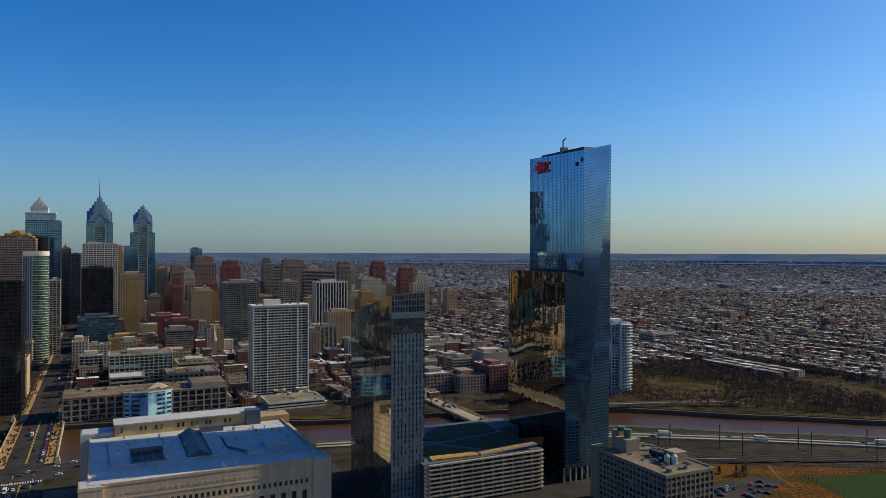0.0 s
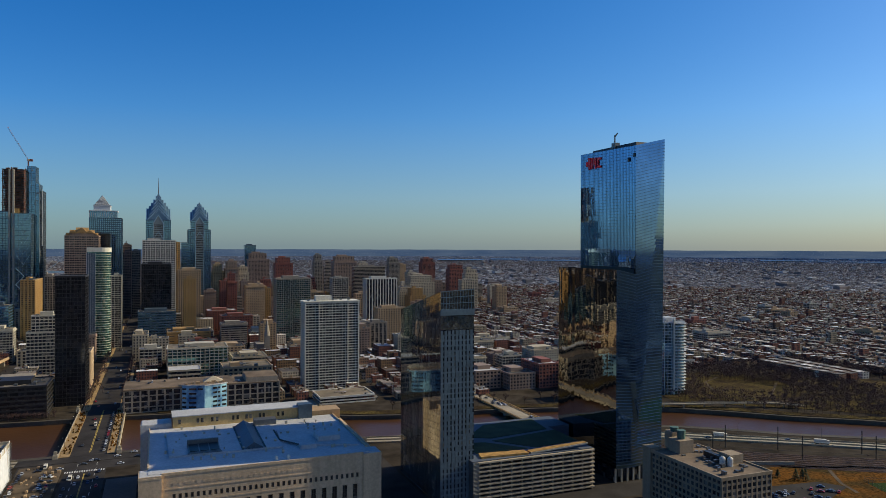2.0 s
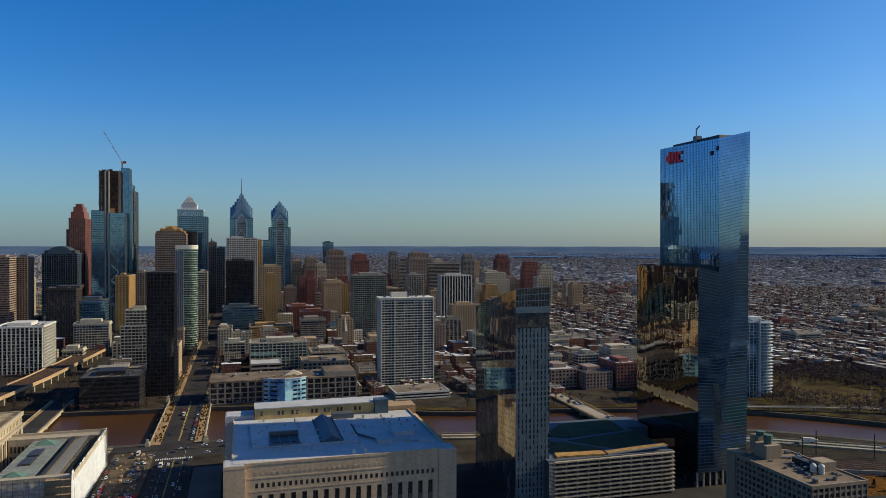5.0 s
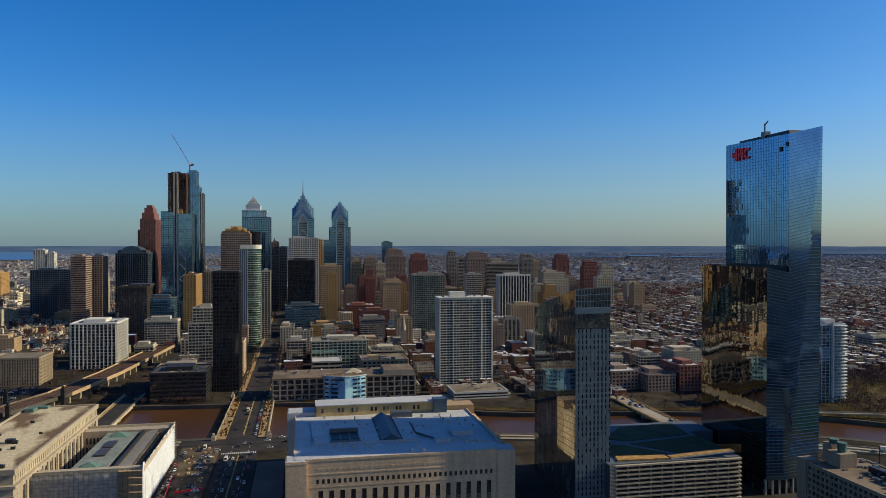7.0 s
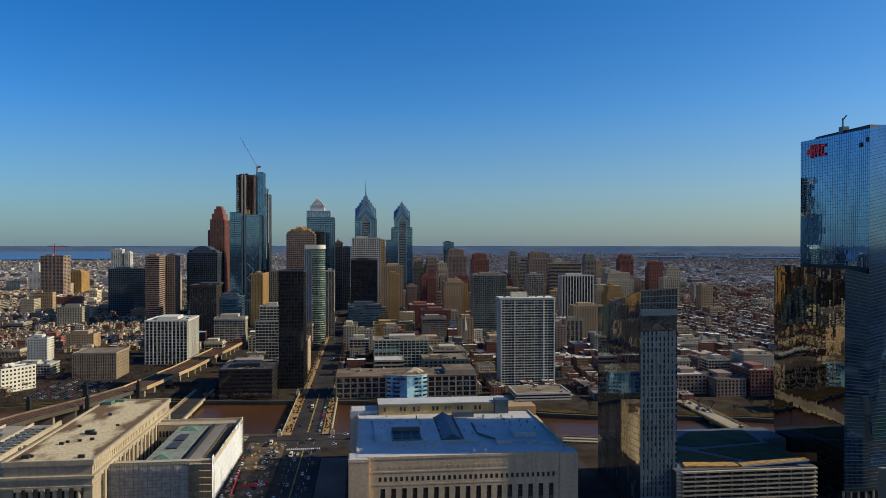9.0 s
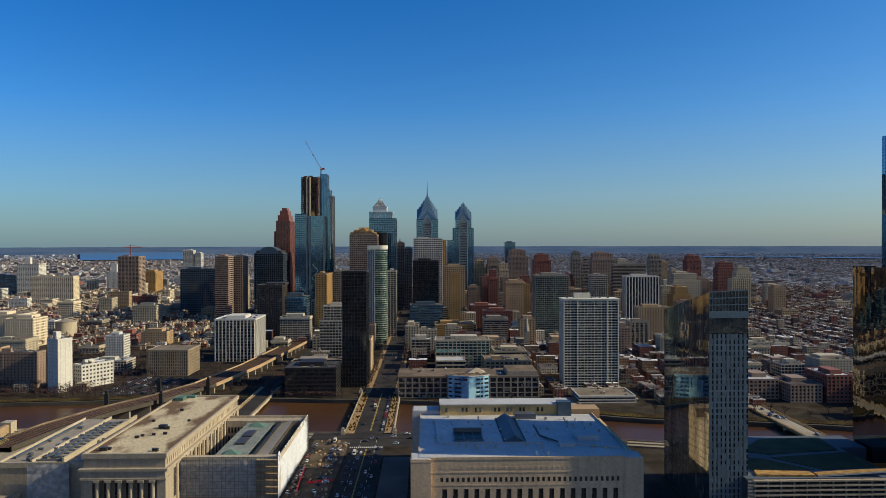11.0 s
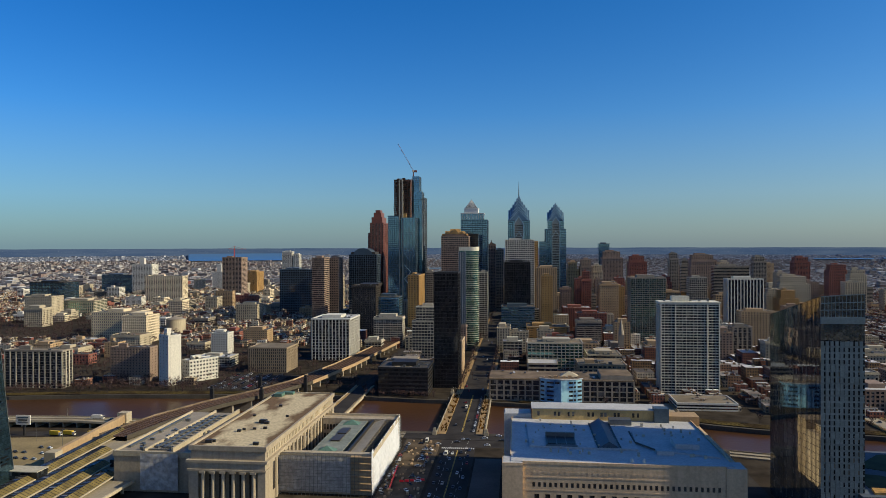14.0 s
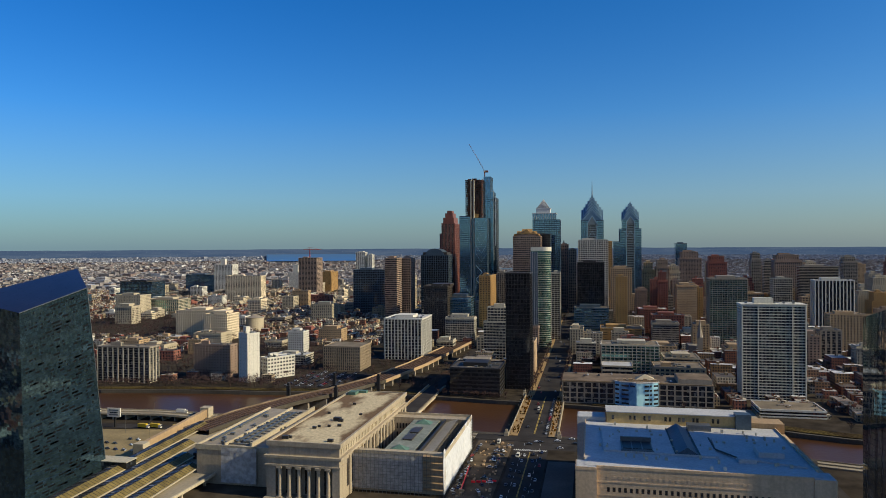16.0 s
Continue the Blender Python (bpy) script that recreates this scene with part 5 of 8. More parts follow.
part("roof_unit", units, M["dark"], st, kind="stuff")
part("stair_head", Solid().box(-190, -184, 532, 540, 33.7, 36).box(-187, -178, 541, 546, 33.7, 35.4), M["copper"], st, "green copper stair head")
# south wing round its court
part("west_range", Solid().box(-146.2, -90, 421, 430, 0, 23.4), L, st)
part("south_range", Solid().box(-107, -98.6, 430, 512, 0, 21.0), L, st)
# darkness of the scaffolded void, put in as a dark bronze box
part("shaded_strip", Solid().box(-98.5, -90.6, 430, 512, 0, 13), M["bronze"], st, "dark box standing for the shaded void behind the sheeting")
pole = Solid()
for i in range(34):
    for x in (-97.6, -94.4, -91.4):
        pole.box(x - 0.09, x + 0.09, 430.5 + i * 2.4, 430.7 + i * 2.4, 13, 24.4)
for j in range(6):
    pole.box(-97.7, -97.5, 430.5, 511, 14 + j * 2, 14.15 + j * 2).box(-91.5, -91.3, 430.5, 511, 14 + j * 2, 14.15 + j * 2)
part("strip_pole", pole, M["steel"], st, kind="stuff")
for i in range(6):
    part("court_window", Solid().box(-145 + i * 2.3, -143.8 + i * 2.3, 511.8, 512.02, 9, 12.5).box(-145 + i * 2.3, -143.8 + i * 2.3, 511.8, 512.02, 15, 19), m_pane, st)
part("east_range", Solid().box(-146.2, -90, 512, 521, 0, 23.4), L, st)
part("inner_range", Solid().box(-131, -112.5, 430, 512, 0, 21.5), L, st)
m_copper = surface("grey_green_roof", (0.20, 0.215, 0.18), vary=0.25, big=0.2)
part("inner_roof", Solid().box(-131.4, -112, 430, 512, 21.5, 22.0), m_copper, st, "grey green flat roof")
part("inner_skylight", Solid().box(-125, -119, 456, 470, 22, 23.0).box(-125, -119, 474, 488, 22, 23.0), M["bronze"], st)
for y in (436, 503):
    gb = Solid()
    gb.v += [(-128, y - 4, 22), (-116, y - 4, 22), (-116, y + 4, 22), (-128, y + 4, 22), (-122, y, 25)]
    gb.f += [(0, 1, 4), (1, 2, 4), (2, 3, 4), (3, 0, 4)]
    part("copper_hip", gb, M["copper"], st, "green copper hipped roof")
sl = Solid().quad((-107.2, 430, 21.1), (-98.4, 430, 23.8), (-98.4, 512, 23.8), (-107.2, 512, 21.1))
part("south_roof", sl, M["cream"], st, "cream sloping roof")
part("ridge_rail", Solid().box(-108.4, -107.2, 430, 512, 20, 23.2), M["dark"], st)
part("west_parapet", Solid().box(-146.2, -90, 420.5, 421.4, 23.2, 25).box(-146.2, -90, 520.6, 521.4, 23.2, 25).box(-90.4, -89.6, 421.4, 520.6, 22, 25), M["cream"], st)
# builders' wrapping
m_tarp = surface("white_sheeting", (0.66, 0.665, 0.67), rough=0.6, vary=0.06, fine=0.35, bump=0.5)
m_net, nt, p = base_mat("scaffold_netting", 0.8)
n1 = noise_of(nt, 0.35, 4)
r1 = ramp_of(nt, (0.30, 0.28, 0.255), (0.50, 0.475, 0.44), 0.35, 0.7)
nt.links.new(n1.outputs[0], r1.inputs[0])
nt.links.new(r1.outputs[0], p.inputs["Base Color"])


def sheet(fn, cols, rows, thick=0.12):
    s = Solid()
    for k in (0, 1):
        s.v += [fn(i / cols, j / rows, k * thick) for j in range(rows + 1) for i in range(cols + 1)]
    w = cols + 1
    m = w * (rows + 1)
    for j in range(rows):
        for i in range(cols):
            a = j * w + i
            s.f += [(a, a + 1, a + w + 1, a + w), (m + a, m + a + w, m + a + w + 1, m + a + 1)]
    return s


def south_sheet(u, v, o):
    y = 419 + u * 101
    top = 25.2 + 1.6 * noise.noise(Vector((y * 0.11, 3.1, 0))) + (2.2 if u < 0.05 else 0)
    top -= 3.5 * max(0, 1 - abs(u - 0.13) / 0.07)
    z = 0.6 + v * (top - 0.6)
    return (-87.6 + o + 0.55 * noise.noise(Vector((y * 0.25, z * 0.05, 0))) + 0.2 * math.sin(y * 1.9), y, z)


wrap = thing("scaffold_sheeting", "white builders' sheeting hung over a station wing", "sheeting", (-88, 470, 0))
part("south_sheet", sheet(south_sheet, 60, 10), m_tarp, wrap, smooth=True)


def west_sheet(u, v, o):
    x = -145 + u * 44.5
    z = 2.2 + v * 21.4
    return (x, 418.2 + o + 0.25 * noise.noise(Vector((x * 0.4, z * 0.3, 5))), z)


part("west_netting", sheet(west_sheet, 40, 12), m_net, wrap, "grey scaffold netting")


def north_sheet(u, v, o):
    x = -229.5 + u * 24
    z = 2 + v * 22
    return (x, 411.8 + o + 0.3 * noise.noise(Vector((x * 0.3, z * 0.3, 9))), z)


part("north_netting", sheet(north_sheet, 24, 12), m_net, wrap, "grey scaffold netting")
scaf = thing("scaffolding", "steel pole scaffolding round a station wing", "scaffold", (-95, 420, 0))
poles = Solid()
for i in range(24):
    x = -145.5 + i * 2.52
    poles.box(x - 0.1, x + 0.1, 417.2, 417.4, 0, 25.4)
for j in range(13):
    poles.box(-145.5, -87.4, 417.2, 417.35, 1.4 + j * 2, 1.55 + j * 2)
part("west_frame", poles, M["steel"], scaf, kind="stuff")
poles = Solid()
for i in range(41):
    y = 419.5 + i * 2.5
    poles.box(-86.6, -86.45, y - 0.08, y + 0.08, 0, 25 if i > 36 else 3.4)
for j in range(12):
    poles.box(-86.6, -86.45, 511, 521, 1.6 + j * 2, 1.75 + j * 2)
part("south_frame", poles, M["steel"], scaf, kind="stuff")
decks = Solid()
for j in range(6):
    decks.box(-100.2, -88, 417.4, 420.4, 3.6 + j * 4, 3.75 + j * 4)
part("deck", decks, M["tan"], scaf, "timber scaffold decks", kind="stuff")
# north wing
part("north_wing", Solid().box(-250, -193.2, 414, 520, 0, 23.4), L, st)
part("north_parapet", Solid().box(-250.5, -193.2, 413.4, 414.4, 21.6, 24.8).box(-250.5, -249.5, 414.4, 520, 22, 24.8).box(-232, -231, 416, 520, 23.4, 25.4).box(-214, -212.8, 416, 520, 23.4, 26.5), M["cream"], st)
part("north_roof", Solid().box(-249, -193.6, 415, 519, 23.4, 23.7), M["grey"], st)
part("glass_vault", Solid().box(-206, -199, 430, 508, 23.7, 25.6), M["glassgreen"], st, "long roof skylight")
nu = Solid()
for i in range(34):
    x, y = rnd.uniform(-246, -198), rnd.uniform(418, 512)
    nu.box(x, x + rnd.uniform(1, 3.5), y, y + rnd.uniform(1, 3), 23.7, 24.4 + rnd.uniform(0, 1.2))
part("roof_unit", nu, M["steel"], st, kind="stuff")
st.location.x += 2.3
FOOT.append((-250, -87, 388, 548))

# ---- old brick office, foreground ----
ob = tower("brick_office", "old tan brick office block with rows of square windows", 271, 305, 284.6, 340, 30, wall="oldtan", glass="glassdark", floor=3.5, bay=3.3, band=1.2, pier=0.88, out=0.3, pent=0, z0=0, roof="rustroof", group="foreground offices")
part("stair_bay", Solid().box(270.2, 278, 340.6, 348, 0, 31.5), M["oldtan"], ob)
part("brick_penthouse", Solid().box(281, 291, 328, 338, 30, 37.5).box(284, 292, 338, 345, 30, 40), M["oldtan"], ob)
part("brick_penthouse", Solid().box(294, 303, 302, 311, 30, 35), M["oldtan"], ob)
for x, y in ((287.5, 340.5), (286.2, 333)):
    part("cooling_tower", Solid().tube((x, y), 2.2, 38 if y > 338 else 37.5, 42.5, 8, 2.6), M["copper"], ob, "green metal cooling tower")
for x, y in ((289, 303), (292, 300.5)):
    part("air_tank", Solid().tube((x, y), 1.6, 30, 34, 14).tube((x, y), 1.6, 34, 35, 14, 0.6), M["paint"], ob, "white ventilator drum")
ru = Solid()
for i in range(30):
    x, y = rnd.uniform(275, 302), rnd.uniform(288, 336)
    ru.box(x, x + rnd.uniform(0.8, 3), y, y + rnd.uniform(0.8, 3), 30, 30.6 + rnd.uniform(0.2, 1.6))
part("roof_unit", ru, M["steel"], ob, kind="stuff")
part("lean_to", Solid().box(291, 294, 304, 320, 30, 33.4), M["dark"], ob, "dark duct run")

# ---- garage with a planted roof ----
gar = thing("parking_garage", "open concrete parking garage with long slots and planted roof", "garage", (222, 420, 0))
# solid black box stands in for the shade between the decks
part("dark_fill", Solid().box(181, 261.6, 388.4, 446, -6.5, 18.6), M["glassblack"], gar, "black filling standing for the shade inside open decks")
for k in range(-3, 8):
    z = 0.3 + k * 2.62
    part("deck_edge", Solid().box(180, 262.4, 386.4, 388.4, z, z + 0.85).box(261.6, 262.8, 388.4, 446, z, z + 0.95), M["stationstone"], gar)
gp = Solid()
for i in range(12):
    x = 181 + i * 7.3
    gp.box(x - 0.3, x + 0.3, 387.4, 388.3, -6.2, 19)
part("post", gp, M["concrete"], gar, kind="stuff")
part("end_screen", Solid().box(176.5, 180, 386.8, 400, -6.2, 19.5), M["steel"], gar, "slatted stair screen")
lines = Solid()
for k in range(24):
    lines.box(176.4, 180.05, 386.6, 386.8, 0.5 + k * 0.8, 0.75 + k * 0.8)
part("screen_slat", lines, M["white"], gar, kind="stuff")
m_lawn = surface("dark_lawn", (0.045, 0.055, 0.022), rough=0.95, vary=0.35, big=0.08)
m_plant = surface("dry_planting", (0.36, 0.20, 0.06), rough=0.95, vary=0.4, big=0.3)
m_bluepave = surface("blue_grey_paving", (0.085, 0.10, 0.125), vary=0.15)
part("terrace", Solid().box(176.5, 262.4, 388.5, 446, 19.6, 20.0).box(190, 280, 446, 474, 10, 20.0), m_bluepave, gar, "blue grey roof paving")
part("lawn", Solid().prism([(186, 402), (222, 402), (202, 424), (186, 428)], 20, 20.3), m_lawn, gar)
part("lawn", Solid().prism([(228, 402), (262, 406), (262, 436), (208, 426)], 20, 20.3), m_lawn, gar)
part("lawn", Solid().prism([(210, 432), (258, 440), (262, 470), (220, 466), (196, 440)], 20, 20.3), m_lawn, gar)
part("planted_roof", Solid().prism([(184, 392), (216, 390), (216, 397), (186, 400)], 20, 21.2), m_plant, gar, "strip of orange dry planting")
wed = Solid()
wed.v += [(218, 391, 20.2), (258, 389, 22.8), (258, 393.5, 22.8), (218, 396, 20.2), (218, 391, 21.0), (258, 389, 23.8), (258, 393.5, 23.8), (218, 396, 21.0)]
wed.f += [tuple(q) for q in QUADS]
part("roof_canopy", wed, m_plant, gar, "rising planted canopy")
part("canopy_edge", Solid().beam((218, 390.8, 20.3), (258.6, 388.8, 23.2), 0.5, 0.9), M["white"], gar)
gar.location, gar.scale = (213.1, 403.2, 6.0), (0.96, 0.96, 0.96)
part("base_wall", Solid().box(175, 252, 374, 428, -0.4, 0.6), M["grey"], gar)
FOOT += [(168, 308, 372, 474), (150, 174, 376, 454)]


# ---- further city blocks between the towers ----
frnd = random.Random(77)
LOOKS = [("tan", "tan brick mid-rise block with punched windows", 1.5, 1.4, "glassdark"), ("cream", "cream masonry mid-rise with flat roof", 1.5, 1.5, "glassdark"), ("grey", "grey concrete mid-rise with ribbon windows", 1.7, 0.0, "glassdark"),
         ("brown", "dark brown brick apartment block", 1.5, 1.5, "glassdark"), ("red", "red brick loft block with many windows", 1.3, 1.4, "glassdark"), ("white", "pale concrete apartment block with floor bands", 1.1, 0.5, "glassdark"),
         ("bluemetal", "blue grey glass office block", 1.0, 0.4, "glassblue"), ("cream", "limestone office block with tall windows", 1.1, 1.5, "glassdark"), ("gold", "golden brick block with a plain roof", 1.7, 1.8, "glassdark"),
         ("lightcream", "pale cream concrete block with window bands", 1.5, 1.2, "glassdark"), ("paint", "white painted block with dark windows", 1.6, 1.4, "glassdark")]


def clear(x0, x1, y0, y1, m=4):
    return not any(x0 - m < b and x1 + m > a and y0 - m < d and y1 + m > c for a, b, c, d in FOOT)


def fill_zone(xa, xb, ya, yb, count, hmin, hmax, picks, wmin=18, wmax=46):
    made = tries = 0
    while made < count and tries < count * 30:
        tries += 1
        w, d = frnd.uniform(wmin, wmax), frnd.uniform(16, 34)
        x, y = frnd.uniform(xa, xb - w), frnd.uniform(ya, yb - d)
        if any(abs((y + q) % 128 - 25) < 1 for q in (0,)) or not clear(x, x + w, y, y + d) or (-66 < x + w and x < -26):
            continue
        k, label, band, pier, glass = LOOKS[frnd.choice(picks)]
        h = hmin + (hmax - hmin) * frnd.random() ** 1.7
        tower("city_block", label, x, x + w, y, y + d, h, wall=k, glass=glass, floor=frnd.uniform(3.1, 3.9), bay=frnd.uniform(3.2, 5), band=band, pier=pier, out=0.18,
              roof=frnd.choice(("roof", "darkroof", "whiteroof", "rustroof", "darkroof")), pent=frnd.choice((0.25, 0.4, 0.6)), pent_h=frnd.uniform(3, 6), group="city blocks",
              steps=(frnd.choice((0, 0, 1, 1)) if h > 42 else 0), cornice=frnd.choice((0, 0, 0.8)))
        made += 1


fill_zone(120, 330, 880, 1250, 16, 18, 42, (0, 1, 3, 4, 7, 5))
fill_zone(200, 560, 1250, 1700, 34, 30, 92, (0, 0, 1, 2, 3, 3, 4, 5, 8, 7))
fill_zone(280, 900, 1550, 2250, 34, 40, 112, (0, 0, 1, 2, 3, 3, 4, 5, 7))
fill_zone(-28, 130, 900, 1300, 10, 16, 40, (0, 1, 2, 4, 5, 7))
fill_zone(-150, -66, 880, 1300, 7, 30, 80, (0, 2, 5, 6, 7, 3))
fill_zone(-330, -140, 960, 1350, 10, 18, 55, (0, 2, 3, 5, 6, 7))
fill_zone(-290, -60, 1560, 2100, 10, 60, 120, (0, 2, 3, 6, 7))
fill_zone(-760, -300, 1400, 2200, 34, 14, 44, (0, 1, 9, 2, 10, 9, 4))
fill_zone(-1500, -480, 1180, 2600, 110, 10, 38, (0, 1, 9, 9, 10, 10, 7, 2, 6, 4))
fill_zone(-700, -330, 830, 1150, 12, 9, 24, (0, 1, 4, 5, 7))
fill_zone(60, 300, 1380, 1750, 14, 40, 100, (0, 1, 2, 3, 3, 4, 7), 16, 30)
fill_zone(300, 520, 760, 1000, 12, 12, 22, (0, 1, 3, 4, 7, 5))
fill_zone(450, 1500, 800, 2200, 26, 12, 24, (0, 1, 4, 4, 5, 7))
# drum-shaped hall and museum fronts on the north side
dr = thing("drum_hall", "round beige hall with a low conical roof", "building", (-593, 1180, 0))
part("wall", Solid().tube((-593, 1180), 16, 0, 24, 32), M["cream"], dr, smooth=False)
part("roof", Solid().tube((-593, 1180), 16.6, 24, 28, 32, 2), M["grey"], dr)
FOOT.append((-610, -576, 1163, 1197))
# slanting white church spire among the blocks
sp = thing("church_spire", "grey stone church with a slender spire", "church", (142, 1010, 0))
part("nave", Solid().box(128, 146, 1010, 1040, 0, 14), M["grey"], sp)
part("tower", Solid().box(138, 145, 1003, 1010, 0, 26), M["grey"], sp)
part("spire", Solid().tube((141.5, 1006.5), 4.2, 26, 50, 8, 0.2), M["grey"], sp)
FOOT.append((126, 148, 1000, 1042))
# far suspension bridge
sb = thing("suspension_bridge", "far pale blue suspension bridge with two towers", "bridge", (-290, 3000, 0))
m_pale = surface("pale_blue_steel", (0.30, 0.42, 0.48), vary=0.1)
for x in (-318, -262):
    part("pylon", Solid().box(x - 4, x - 1, 2998, 3004, -40, 118).box(x + 1, x + 4, 2998, 3004, -40, 118).box(x - 4, x + 4, 2999, 3003, 112, 118), m_pale, sb)
cb = Solid()
for a, b in (((-380, 3000, 60), (-318, 3000, 118)), ((-262, 3000, 118), (-200, 3000, 60))):
    cb.beam(a, b, 1.5)
for i in range(12):
    f0, f1 = i / 12, (i + 1) / 12
    q = lambda u: (-318 + 56 * u, 3000, 70 + 48 * (2 * u - 1) ** 2)
    cb.beam(q(f0), q(f1), 1.5)
part("cable", cb, m_pale, sb)
part("deck", Solid().box(-420, -160, 2995, 3007, 50, 56), m_pale, sb)


# ---- the low town: row houses and small blocks ----
def boxes_mesh(name, rows, mats):
    """rows: x, y, half width, half depth, base, height, scale; one mesh of open-bottomed boxes with a roof slot and a wall slot."""
    a = np.asarray(rows)
    k = len(a)
    sx = np.array([-1, 1, 1, -1, -1, 1, 1, -1])
    sy = np.array([-1, -1, 1, 1, -1, -1, 1, 1])
    up = np.array([0, 0, 0, 0, 1, 1, 1, 1])
    vx = a[:, 0:1] + a[:, 2:3] * sx
    vy = a[:, 1:2] + a[:, 3:4] * sy
    vz = a[:, 4:5] + a[:, 5:6] * up
    co = np.stack([vx, vy, vz], -1).reshape(-1, 3)
    quad = np.array([(4, 5, 6, 7), (0, 1, 5, 4), (1, 2, 6, 5), (2, 3, 7, 6), (3, 0, 4, 7)])
    idx = (np.arange(k)[:, None, None] * 8 + quad[None]).reshape(-1)
    me = bpy.data.meshes.new(name)
    me.vertices.add(len(co))
    me.vertices.foreach_set("co", co.astype(np.float32).ravel())
    me.loops.add(len(idx))
    me.loops.foreach_set("vertex_index", idx.astype(np.int32))
    me.polygons.add(k * 5)
    me.polygons.foreach_set("loop_start", (np.arange(k * 5) * 4).astype(np.int32))
    for m in mats:
        me.materials.append(m)
    me.polygons.foreach_set("material_index", np.tile([0, 1, 1, 1, 1], k).astype(np.int32))
    me.polygons.foreach_set("use_smooth", np.zeros(k * 5, dtype=bool))
    me.update(calc_edges=True)
    return me


m_roofs = palette("town_roofs", [(0.324, 0.3, 0.276), (0.084, 0.078, 0.072), (0.204, 0.168, 0.138), (0.696, 0.672, 0.624), (0.132, 0.102, 0.082), (0.264, 0.228, 0.192), (0.072, 0.066, 0.062), (0.168, 0.132, 0.108), (0.456, 0.396, 0.312), (0.102, 0.079, 0.065), (0.156, 0.132, 0.114), (0.54, 0.516, 0.492), (0.096, 0.084, 0.077)])
m_walls = palette("town_walls", [(0.237, 0.094, 0.062), (0.288, 0.163, 0.1), (0.35, 0.263, 0.163), (0.2, 0.077, 0.053), (0.35, 0.275, 0.175), (0.188, 0.075, 0.045), (0.112, 0.069, 0.045), (0.425, 0.362, 0.263), (0.175, 0.069, 0.04), (0.25, 0.15, 0.075), (0.525, 0.475, 0.388)], windows=True)


PARKS = [(-560, -300, 760, 1010), (-1020, -640, 1050, 1370), (430, 765, 400, 700), (-330, -255, 680, 812), (-270, -140, 640, 1010), (-62, -28, 690, 2200)]


def free(x0, x1, y0, y1):
    if any(x0 < b and x1 > a and y0 < d and y1 > c for a, b, c, d in FOOT):
        return False
    return not any(x0 < b and x1 > a and y0 < d and y1 > c for a, b, c, d in PARKS)


rnd = random.Random(11)
near_rows, far_rows, haze_rows = [], [], []
for bi in range(-60, 60):
    for bj in range(-22, 22):
        bx, by = bi * 58.0 + 5, 640 + bj * 128.0
        d0 = math.hypot(bx + 26, by + 60)
        side_az = abs(math.degrees(math.atan2(bx, by)))
        behind = by < 100 or side_az > 62
        if bx > 350 and d0 < 1100 and 52 < side_az < 85 and by < 430:
            continue
        if d0 > (2750 if not behind else 1500) or (behind and (d0 < 260 or (by > 100 and d0 > 900))) or (behind and abs(bx) < 420 and 0 < by + 64):
            continue
        core_zone = (-330 < bx < 520 and 720 < by < 2100) or (behind and d0 < 700)
        west_zone = bx < -330 and 0 < by < 1500
        for side in (0, 1):
            y = by + 6
            row_h = rnd.uniform(6.2, 8.8)
            while y < by + 118:
                w = rnd.uniform(4.5, 8.5) if not core_zone else rnd.choice((rnd.uniform(6, 11), rnd.uniform(11, 28)))
                depth = rnd.uniform(10, 13.5) if not core_zone else rnd.uniform(12, 22)
                x0 = bx + 5 if side == 0 else bx + 53 - depth
                ht = row_h + rnd.choice((0, 0, 0, 0.3, -0.4, 1.2)) if not core_zone else rnd.choice((8, 9, 10, 12, 14, 17, 22)) * rnd.uniform(0.85, 1.15)
                az = math.degrees(math.atan2(x0, y))
                ok = behind or math.hypot(x0, y) > far_bank(az) + (55 if x0 < 330 else 110)
                if ok and rnd.random() < (0.93 if not west_zone else 0.6) and free(x0, x0 + depth, y, y + w):
                    if not core_zone and rnd.random() < 0.018:
                        ht *= rnd.uniform(1.4, 2.3)
                    near_rows.append((x0 + depth / 2, y + w / 2, depth / 2, w / 2 - 0.1, -0.5, ht))
                    if not behind:
                        for _ in range(rnd.choice((0, 1, 1, 2)) if not core_zone else rnd.choice((1, 2, 3, 4))):
                            near_rows.append((x0 + depth / 2 + rnd.uniform(-3.5, 3.5), y + w / 2 + rnd.uniform(-w / 4, w / 4), rnd.uniform(0.4, 1.8), rnd.uniform(0.4, 1.5), ht - 1, rnd.uniform(1.6, 3.2)))
                        if rnd.random() < 0.45:
                            d2 = rnd.uniform(3, 6)
                            xr = x0 + depth if side == 0 else x0 - d2
                            near_rows.append((xr + d2 / 2, y + w / 2, d2 / 2, w / 2 * rnd.uniform(0.5, 0.9), -0.5, ht * rnd.uniform(0.4, 0.75)))
                y += w + (0 if rnd.random() < 0.85 else rnd.uniform(2, 9))
